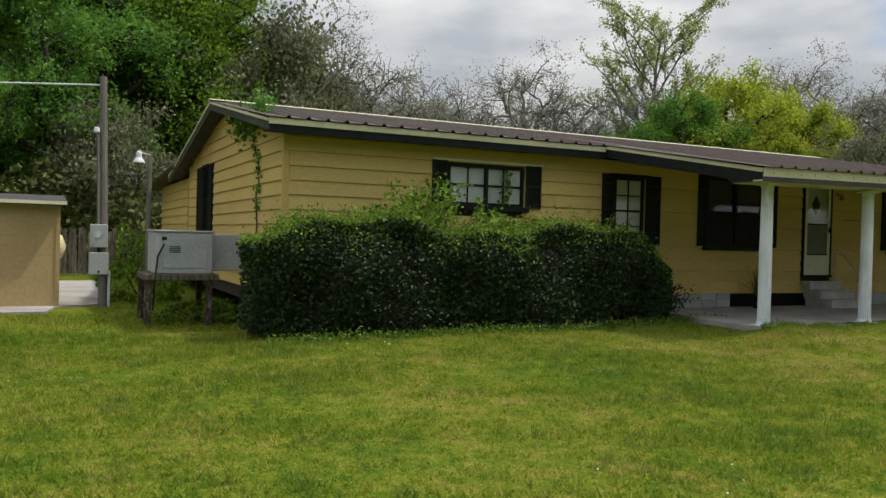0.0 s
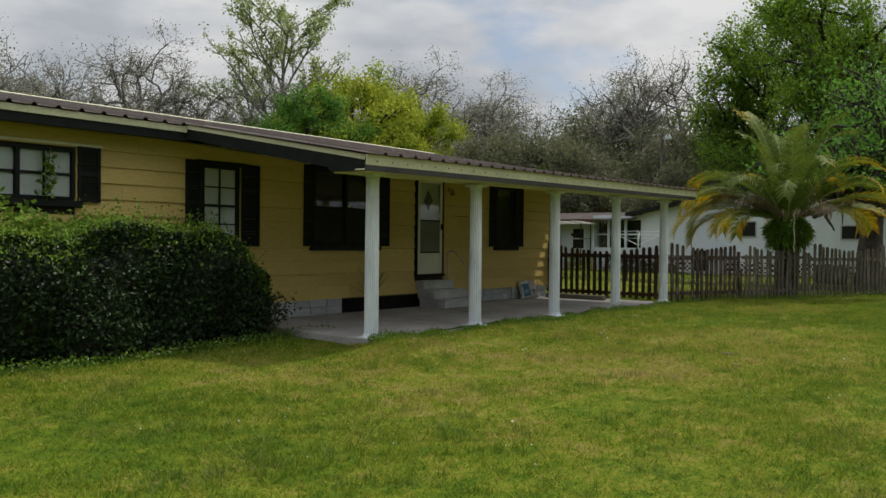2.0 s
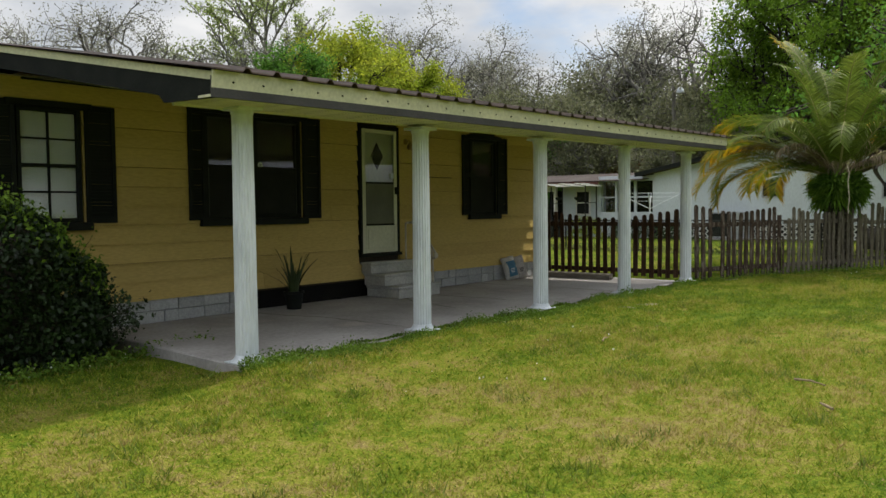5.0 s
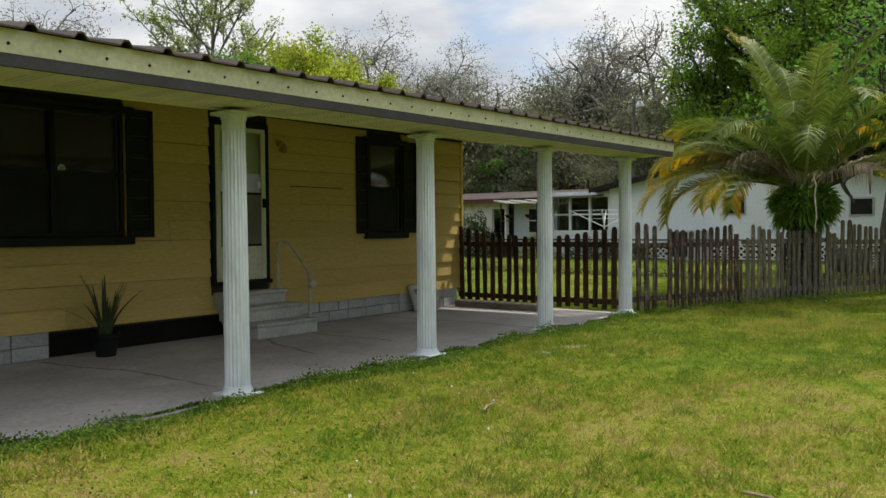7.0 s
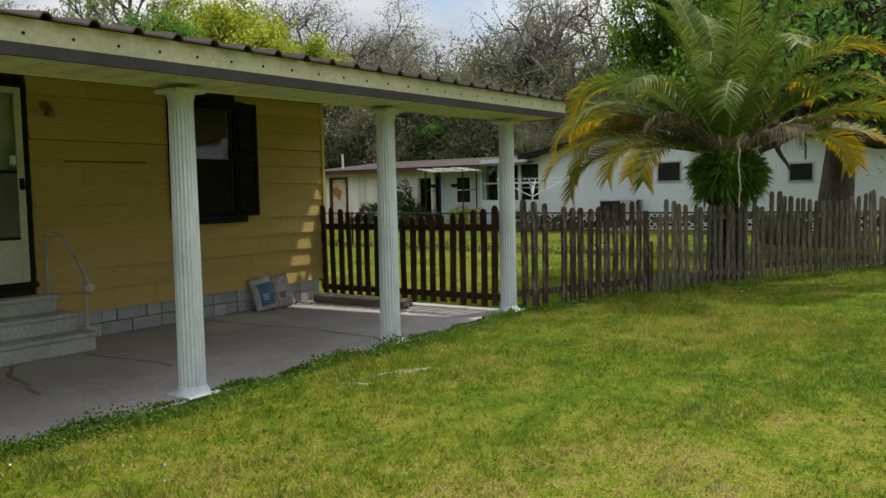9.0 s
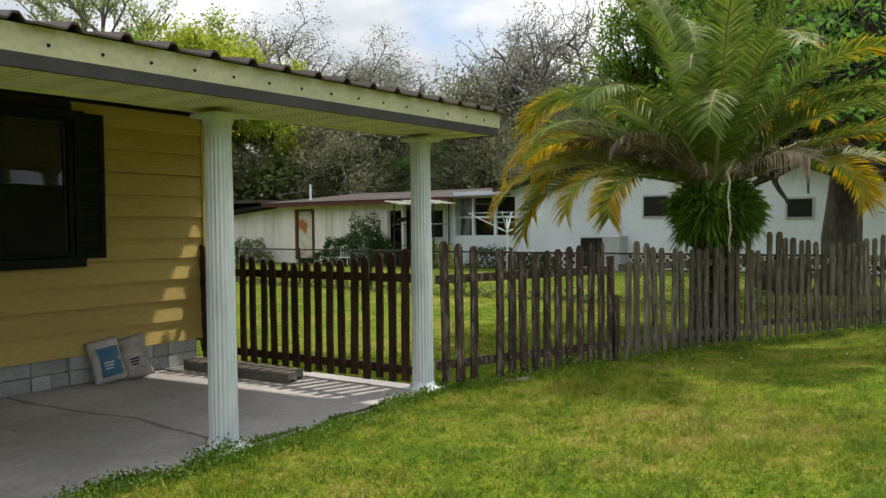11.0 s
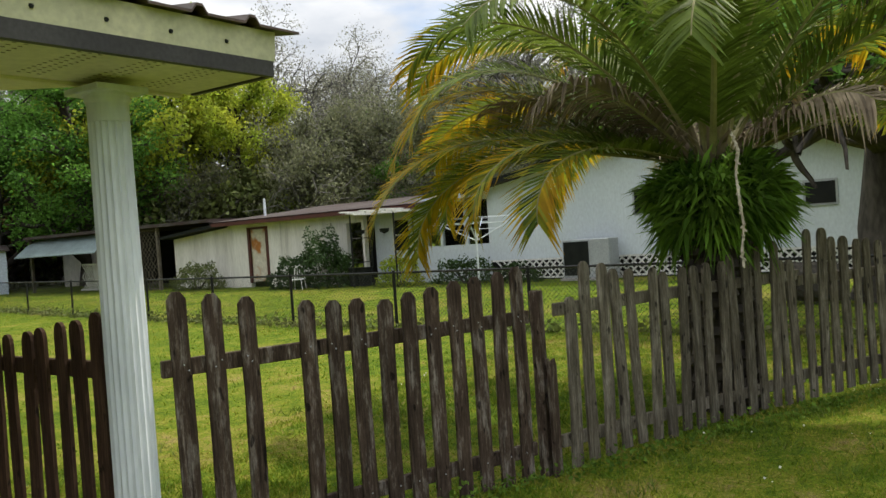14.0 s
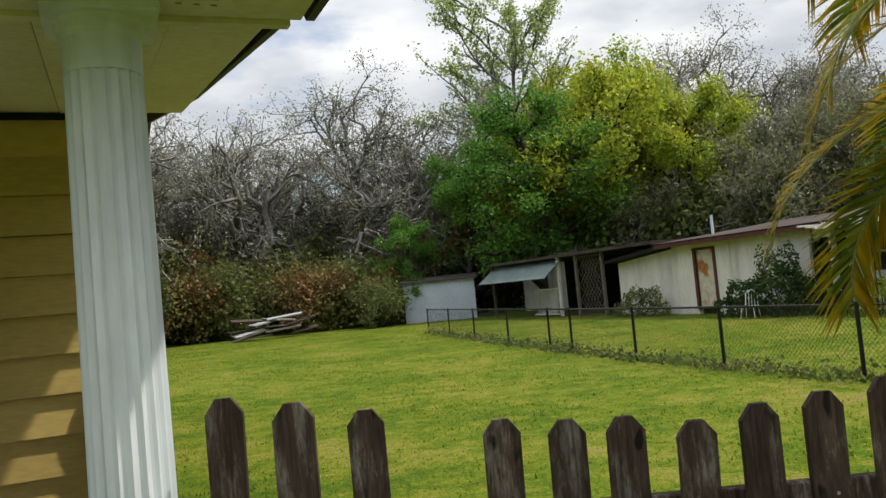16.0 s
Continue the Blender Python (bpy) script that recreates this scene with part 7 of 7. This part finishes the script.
def bag(label, x, y, turn, lean, mat, panel, seed, print_mat):
    r = random.Random(seed)
    thing = empty("soil_bag", (x, y, 0.262), label, "bag")
    thing.matrix_basis = pose(x, y, 0.262, lean, turn * 0.6, turn)
    bm = bmesh.new()
    nu, nv = 12, 14
    w, h = 0.34, 0.46
    g = {}
    for s in (0, 1):
        for i in range(nu + 1):
            for j in range(nv + 1):
                u, v = i / nu * 2 - 1, j / nv
                puff = (1 - u ** 4) * (math.sin(math.pi * min(1, v * 0.93 + 0.07)) ** 0.6) * 0.075
                puff *= 1 + 0.18 * math.sin(u * 5 + seed) * math.sin(v * 7 + seed)
                edge = i in (0, nu) or j in (0, nv)
                if s and edge:
                    g[i, j, s] = g[i, j, 0]
                    continue
                g[i, j, s] = bm.verts.new((u * w / 2 * (1 - 0.08 * math.sin(v * 3.1)) + 0.008 * r.uniform(-1, 1), (-puff if s == 0 else puff * 0.6) if not edge else 0.0, v * h + 0.006 * r.uniform(-1, 1)))
    for s in (0, 1):
        for i in range(nu):
            for j in range(nv):
                f = [g[i, j, s], g[i + 1, j, s], g[i + 1, j + 1, s], g[i, j + 1, s]]
                bm.faces.new(f)
    bmesh.ops.recalc_face_normals(bm, faces=bm.faces)
    part("sack", bm, mat, thing, smooth=True)
    bm = bmesh.new()
    prev = None
    for j in range(7):
        row = []
        for i in range(6):
            u, v = -0.55 + 1.35 * i / 5, 0.14 + 0.66 * j / 6
            puff = (1 - u ** 4) * (math.sin(math.pi * min(1, v * 0.93 + 0.07)) ** 0.6) * 0.075
            puff *= 1 + 0.18 * math.sin(u * 5 + seed) * math.sin(v * 7 + seed)
            row.append(bm.verts.new((u * w / 2 * (1 - 0.08 * math.sin(v * 3.1)), -puff - 0.006, v * h)))
        if prev:
            for q in range(5):
                bm.faces.new((prev[q], prev[q + 1], row[q + 1], row[q]))
        prev = row
    part("printed_panel", bm, panel, thing, smooth=True)
    for k in range(3):
        part("print_bar", boxed(-0.05, 0.05 - 0.012 * k, -0.094, -0.09, 0.20 - k * 0.03, 0.215 - k * 0.03), print_mat, thing)
    return thing


bag("open soil bag with a blue printed panel against the wall", 18.97, 13.36, -16, -14, M_BAG_PALE, M_BAG_BLUE, 1, M_WHITE)
bag("brown-grey plastic soil bag leaning on the wall", 19.27, 13.34, -20, -16, M_BAG_GREY, M_BAG_GREY, 2, M_TRIM_DARK)
M_TIMBER = material("grey_landscape_timber", (0.22, 0.20, 0.17), (0.14, 0.125, 0.11), 0.9, scale=3, fine=20, bump=0.5, stain=0.3, stretch=(1, 0.3, 1))
for k, x in enumerate((19.93, 20.08)):
    timber = empty("landscape_timber", (x, 11.75 + 0.06 * k, 0.262), "weathered grey landscape timber lying by the gate", "timber", "timbers by the gate")
    bm = prism(bmesh.new(), [(-0.065, 0), (-0.035, 0), (-0.025, 0.03), (0.025, 0.03), (0.035, 0), (0.065, 0), (0.065, 0.09), (0.05, 0.105), (-0.05, 0.105), (-0.065, 0.09)], "y", 0, 1.62)
    part("beam", bm, M_TIMBER, timber)

# ---- neighbour's yard things ----
arbor = empty("garden_arbor", (38.7, 23.6, 0.29), "black metal garden arbor with white slats on top", "arbor")
for x in (-0.5, 0.5):
    for y in (-0.9, 0.9):
        part("post", tube(bmesh.new(), [(x, y, 0), (x, y, 2.35)], 0.03, 6), M_BLACKMETAL, arbor)
for i in range(9):
    part("slat", boxed(-0.75, 0.75, -1.1 + i * 0.27, -1.02 + i * 0.27, 2.35 + 0.05 * (i % 3), 2.40 + 0.05 * (i % 3)), M_LATTICE, arbor)
for y in (-0.9, 0.9):
    for z in (0.8, 1.6):
        part("side_bar", tube(bmesh.new(), [(-0.5, y, z), (0.5, y, z)], 0.015, 6), M_BLACKMETAL, arbor)
for k in range(2):
    part("hanging_basket", lathe(bmesh.new(), [(0.03, 0), (0.14, 0.06), (0.16, 0.16)], 12, (-0.5, -0.5 + k * 1.0, 1.7)), M_TRIM_DARK, arbor)

dryer = empty("clothes_dryer", (37.6, 19.3, 0.29), "white rotary clothes line with folded arms", "clothes line")
part("pole", tube(bmesh.new(), [(0, 0, 0), (0, 0, 1.75)], 0.03, 8), M_WHITE, dryer)
for k in range(4):
    a = k * math.pi / 2 + 0.4
    part("arm", tube(bmesh.new(), [(0, 0, 1.3), (1.3 * math.cos(a), 1.3 * math.sin(a), 1.95)], 0.018, 6), M_WHITE, dryer)
for ring in (0.5, 0.75, 1.0):
    q = [(1.3 * ring * math.cos(k * math.pi / 2 + 0.4), 1.3 * ring * math.sin(k * math.pi / 2 + 0.4), 1.3 + 0.65 * ring) for k in range(5)]
    part("line", tube(bmesh.new(), q, 0.006, 4), M_WHITE, dryer)

chair = empty("garden_chair", (37.9, 26.9, 0.29), "white metal garden chair on the grass", "chair")
part("seat", boxed(-0.24, 0.24, -0.24, 0.24, 0.40, 0.43, 0.01), M_LATTICE, chair)
part("backrest", tube(bmesh.new(), [(0.22, -0.22, 0.42), (0.28, -0.2, 0.85), (0.3, 0, 0.98), (0.28, 0.2, 0.85), (0.22, 0.22, 0.42)], 0.02, 6), M_LATTICE, chair)
for y in (-0.1, 0.0, 0.1):
    part("back_bar", tube(bmesh.new(), [(0.22, y, 0.42), (0.29, y, 0.93)], 0.012, 5), M_LATTICE, chair)
for x in (-0.2, 0.2):
    for y in (-0.2, 0.2):
        part("leg", tube(bmesh.new(), [(x, y, 0.41), (x * 1.25, y * 1.25, 0)], 0.015, 6), M_LATTICE, chair)
chair.matrix_basis = pose(37.9, 26.75, 0.29, 0, 0, 25) @ Matrix.Diagonal((0.85, 0.85, 0.85, 1))
for y in (24.6, 25.0):
    bin_ = empty("planter_tub", (38.9, y, 0.29), "black plastic tub by the doorway", "tub", "tubs by the doorway")
    part("tub", lathe(bmesh.new(), [(0.2, 0), (0.26, 0.6), (0.28, 0.62), (0.25, 0.62)], 16), M_TRIM_DARK, bin_)

lamp = empty("street_lamp", (57, 26.8, 0.28), "grey wooden pole with a white street lamp", "street lamp")
part("pole", tube(bmesh.new(), [(0, 0, -0.1), (0, 0, 9.4)], [0.16, 0.11], 10), M_POLE, lamp)
part("arm", tube(bmesh.new(), [(0, 0, 8.9), (-0.5, -0.6, 9.1)], 0.04, 6), M_STEEL, lamp)
part("lamp_head", lathe(bmesh.new(), [(0.26, 0), (0.24, 0.15), (0.14, 0.32), (0.05, 0.36)], 14, (-0.6, -0.7, 8.75)), M_WHITE, lamp)

log = empty("cut_log", (32.6, 9.6, 0.3), "thick cut log lying beside the oak", "log")
part("wood", tube(bmesh.new(), [(0, -0.5, 0.32), (0, 0.0, 0.34), (0.05, 0.55, 0.36)], [0.30, 0.34, 0.32], 14), M_BARK, log)

M_CARRED = material("dark_red_car_paint", (0.10, 0.012, 0.014), (0.07, 0.01, 0.01), 0.3, 0.1, scale=2, fine=20, bump=0, spec=0.6)
truck = empty("parked_truck", (47.5, 9.2, 0.3), "dark red pickup truck parked in the shade", "truck")
part("body", prism(bmesh.new(), [(-2.5, 0.45), (2.5, 0.45), (2.5, 1.05), (1.2, 1.1), (0.6, 1.62), (-0.6, 1.65), (-0.9, 1.1), (-2.5, 1.1)], "x", -0.9, 0.9), M_CARRED, truck)
part("side_window", prism(bmesh.new(), [(0.95, 1.1), (0.5, 1.52), (-0.5, 1.54), (-0.7, 1.1)], "x", -0.92, -0.905), M_SCREEN, truck)
for y in (-1.6, 1.6):
    wheel = part("wheel", lathe(bmesh.new(), [(0.2, -0.1), (0.36, -0.09), (0.36, 0.09), (0.2, 0.1)], 18), M_TRIM_DARK, truck)
    wheel.matrix_basis = pose(-0.82, y, 0.36, 0, 90, 0)

pile = empty("scrap_pile", (28.6, 51.0, 0.28), "heap of grey boards and pale scrap sheets", "scrap pile")
rr = random.Random(3)
for k in range(13):
    part("board", boxed(-0.9, 0.9, -0.25, 0.25, -0.03, 0.03), (M_GREYBOX, M_WOOD_GR, M_WOOD_MID)[k % 3], pile).matrix_basis = pose(rr.uniform(-1.6, 1.6), rr.uniform(-0.5, 0.5), 0.15 + 0.08 * k, rr.uniform(-14, 14), rr.uniform(-22, 6), rr.uniform(-40, 40))

# ---- lawn ----
r = np.random.RandomState(7)


def lawn_free(x, y):
    porch = (x > 10.2) & (x < 20.5) & (y > 10.33)
    house_ = (x > 3.0) & (x < 20.6) & (y > 13.2) & (y < 29)
    drive_ = (x < 0.9) & (y > 17.2)
    hedge_ = (x > 2.8) & (x < 9.9) & (y > 12.3) & (y < 13.6)
    return ~(porch | house_ | drive_ | hedge_)


BARE = ((17.0, 9.60, 0.40, 0.09), (16.4, 9.62, 0.14, 0.06), (21.2, 9.9, 0.25, 0.15), (5.1, 3.7, 0.4, 0.25))


def blades(name, label, n, x0, x1, y0, y1, wide, low, high, mat, keep=None, lean=0.6):
    x, y = r.uniform(x0, x1, n), r.uniform(y0, y1, n)
    ok = lawn_free(x, y)
    for bx, by, ba, bb in BARE:
        ok &= (((x - bx) / ba) ** 2 + ((y - by) / bb) ** 2 > 0.8) | (r.uniform(size=n) < 0.8)
    if keep is not None:
        ok &= keep(x, y)
    x, y = x[ok], y[ok]
    n = len(x)
    z = ground_z(x, y) - 0.004
    tuft = 0.75 + 0.35 * np.sin(x * 1.3 + 2 * np.sin(y * 0.9)) * np.sin(y * 1.7 + x * 0.4) + r.normal(size=n) * 0.2
    lump = np.random.RandomState(5).uniform(0.35, 1.0, 4096) ** 1.5 * 1.9
    tuft = tuft * lump[(np.floor(x * 13).astype(int) * 73 + np.floor(y * 13).astype(int) * 179) % 4096]
    h = (low + (high - low) * r.uniform(0, 1, n) ** 2) * np.clip(tuft, 0.2, 1.9)
    a = r.uniform(0, 2 * np.pi, n)
    w = wide * r.uniform(0.6, 1.3, n)
    l = h * lean * r.uniform(0.2, 1.3, n)
    b = r.uniform(0, 2 * np.pi, n)
    v = np.stack([np.stack([x - np.cos(a) * w, y - np.sin(a) * w, z], -1), np.stack([x + np.cos(a) * w, y + np.sin(a) * w, z], -1),
                  np.stack([x + np.cos(b) * l, y + np.sin(b) * l, z + h], -1)], 1).reshape(-1, 3)
    ob = new(name, raw_mesh(name, v, np.arange(n * 3).reshape(-1, 3), mat))
    return tagged(ob, label, "grass", kind="stuff")


blades("grass", "short mown lawn grass with straw-coloured blades", 760000, -3, 21.5, 2.6, 13.2, 0.0065, 0.014, 0.055, M_GRASS, None, 1.0)
blades("grass", "short lawn grass along the picket fence", 210000, 19.5, 30, 3.0, 12.5, 0.0062, 0.015, 0.055, M_GRASS, None, 0.9)
blades("grass", "lawn grass of the back yards", 230000, 20.6, 40, 9, 52, 0.012, 0.012, 0.034, M_GRASS)
blades("grass", "lawn grass by the drive", 60000, -6, 3.0, 11, 19, 0.009, 0.02, 0.08, M_GRASS)


def clumped(seed, n, spread):
    """Keeps what lies near scattered clump centres."""
    q = np.random.RandomState(seed).uniform((-3, 3), (29, 13), (n, 2))
    cell = {}
    for a, b in q:
        for i in (-1, 0, 1):
            for j in (-1, 0, 1):
                cell.setdefault((int(a // 1) + i, int(b // 1) + j), []).append((a, b))

    def keep(x, y):
        ok = np.zeros(len(x), bool)
        key = (np.floor(x).astype(int), np.floor(y).astype(int))
        for (i, j), cs in cell.items():
            at = np.where((key[0] == i) & (key[1] == j))[0]
            for a, b in cs:
                ok[at] |= (x[at] - a) ** 2 + (y[at] - b) ** 2 < spread ** 2
        return ok
    return keep


blades("tall_grass", "coarse pale tufts standing above the mown lawn", 300000, -3, 29, 3, 13, 0.0055, 0.04, 0.10, M_TUFT, clumped(3, 560, 0.15), 0.9)
blades("dead_grass", "bleached dead blades matted in the lawn", 420000, -3, 29, 3, 13, 0.0045, 0.008, 0.03, M_STRAW, clumped(4, 420, 0.26), 2.4)


def weeds(name, label, c, size, mat, aspect=0.6):
    ob = new(name, leaf_mesh(name, c, size, r, mat, aspect))
    return tagged(ob, label, "weeds", kind="stuff")


n = 26000
x = r.uniform(10.25, 20.6, n)
y = 10.335 - np.abs(r.normal(size=n)) * (0.11 + 0.04 * np.sin(x * 1.7 + 1)) + 0.03 * np.sin(x * 2.1) * np.sin(x * 7.3)
hh = np.abs(r.normal(size=n)) * 0.028 * (0.9 + 0.5 * np.sin(x * 1.9) + 0.4 * np.sin(x * 6.1))
weeds("edge_weeds", "broad-leaved weeds creeping over the slab edge", np.stack([x, y, np.maximum(ground_z(x, y), np.where(y > 10.31, 0.262, 0)) + 0.006 + hh], -1), 0.026, M_WEED)
n = 5000
x = r.uniform(2.6, 11.2, n)
y = 11.95 + np.abs(r.normal(size=n)) * -0.16 + 0.25 * smooth_step((x - 9.5) / 1) + r.normal(size=n) * 0.05
weeds("hedge_weeds", "low leafy weeds at the foot of the hedge", np.stack([x, y, ground_z(x, y) + 0.01 + np.abs(r.normal(size=n)) * 0.06], -1), 0.045, M_WEED)
n = 1700
t = r.uniform(size=n)
x = 20.6 + t * 7.7
y = 10.27 - t * 3.6 + r.normal(size=n) * 0.08 - 0.03
weeds("fence_weeds", "low leafy weeds along the picket fence", np.stack([x, y, ground_z(x, y) + 0.01 + np.abs(r.normal(size=n)) * 0.05], -1), 0.038, M_WEED)
n = 5200
t = r.uniform(size=n)
ch = np.array(CHAIN)
k = np.minimum((t * (len(ch) - 1)).astype(int), len(ch) - 2)
f = (t * (len(ch) - 1) - k)[:, None]
p = ch[k] * (1 - f) + ch[k + 1] * f + r.normal(size=(n, 2)) * 0.12
weeds("fence_weeds", "dry and green weeds under the chain-link fence", np.stack([p[:, 0], p[:, 1], ground_z(p[:, 0], p[:, 1]) + np.abs(r.normal(size=n)) * 0.09], -1), 0.09, M_LEAF_OLIVE)
# clover and plantain patches in the lawn
cs = r.uniform((1, 4), (20, 11), (46, 2))
p = (cs[:, None, :] + r.normal(size=(46, 80, 2)) * 0.35).reshape(-1, 2)
p = p[lawn_free(p[:, 0], p[:, 1])]
weeds("clover", "darker clover patches in the lawn", np.stack([p[:, 0], p[:, 1], ground_z(p[:, 0], p[:, 1]) + 0.02 + r.uniform(0, 0.025, len(p))], -1), 0.022, M_CLOVER, 0.8)
cs = r.uniform((-1, 4), (26, 12), (26, 2))
p = (cs[:, None, :] + r.normal(size=(26, 5, 2)) * 0.35).reshape(-1, 2)
p = np.concatenate([p, np.stack([r.uniform(3, 11, 90), 11.75 + r.normal(size=90) * 0.15], -1), np.stack([r.uniform(25.5, 28, 60), 0 * r.uniform(size=60)], -1)])
p[-60:, 1] = 8.1 - (p[-60:, 0] - 25.5) * 0.56 + r.normal(size=60) * 0.12
p = p[lawn_free(p[:, 0], p[:, 1])]
weeds("lawn_flowers", "tiny white flowers in the lawn", np.stack([p[:, 0], p[:, 1], ground_z(p[:, 0], p[:, 1]) + 0.05 + r.uniform(0, 0.05, len(p))], -1), 0.021, M_PETAL, 0.9)
M_STICK = material("dry_stick", (0.30, 0.23, 0.15), (0.2, 0.15, 0.10), 0.9, scale=5, fine=30)
for x, y, l, a in ((13.9, 8.65, 0.28, 15), (13.14, 6.39, 0.30, -112), (12.4, 5.9, 0.2, 40)):
    z = float(ground_z(x, y)) + 0.03
    stick = empty("fallen_stick", (x, y, z), "short dry stick lying in the grass", "stick", "sticks on the lawn")
    part("wood", tube(bmesh.new(), [(0, 0, 0), (l * 0.5, 0.02, 0.01), (l, 0, 0.0)], [0.012, 0.010, 0.006], 6), M_STICK, stick)
    stick.matrix_basis = pose(x, y, z, 0, 0, a)
M_SAND = material("bare_sandy_soil", (0.29, 0.26, 0.19), (0.21, 0.185, 0.13), 0.95, scale=5, fine=40, bump=0.5, stain=0.25)
for k, (x, y, a, b) in enumerate(BARE):
    rr = random.Random(k)
    bm = bmesh.new()
    c = bm.verts.new((x, y, float(ground_z(x, y)) + 0.018))
    ring = []
    for i in range(18):
        q = i / 18 * 2 * math.pi
        s = rr.uniform(0.35, 1.15)
        px, py = x + a * s * math.cos(q), y + b * s * math.sin(q) - 0.12 * math.cos(q)
        ring.append(bm.verts.new((px, py, float(ground_z(px, py)) - 0.004)))
    for i in range(18):
        bm.faces.new((c, ring[i], ring[(i + 1) % 18]))
    part("bare_patch", bm, M_SAND, ground)
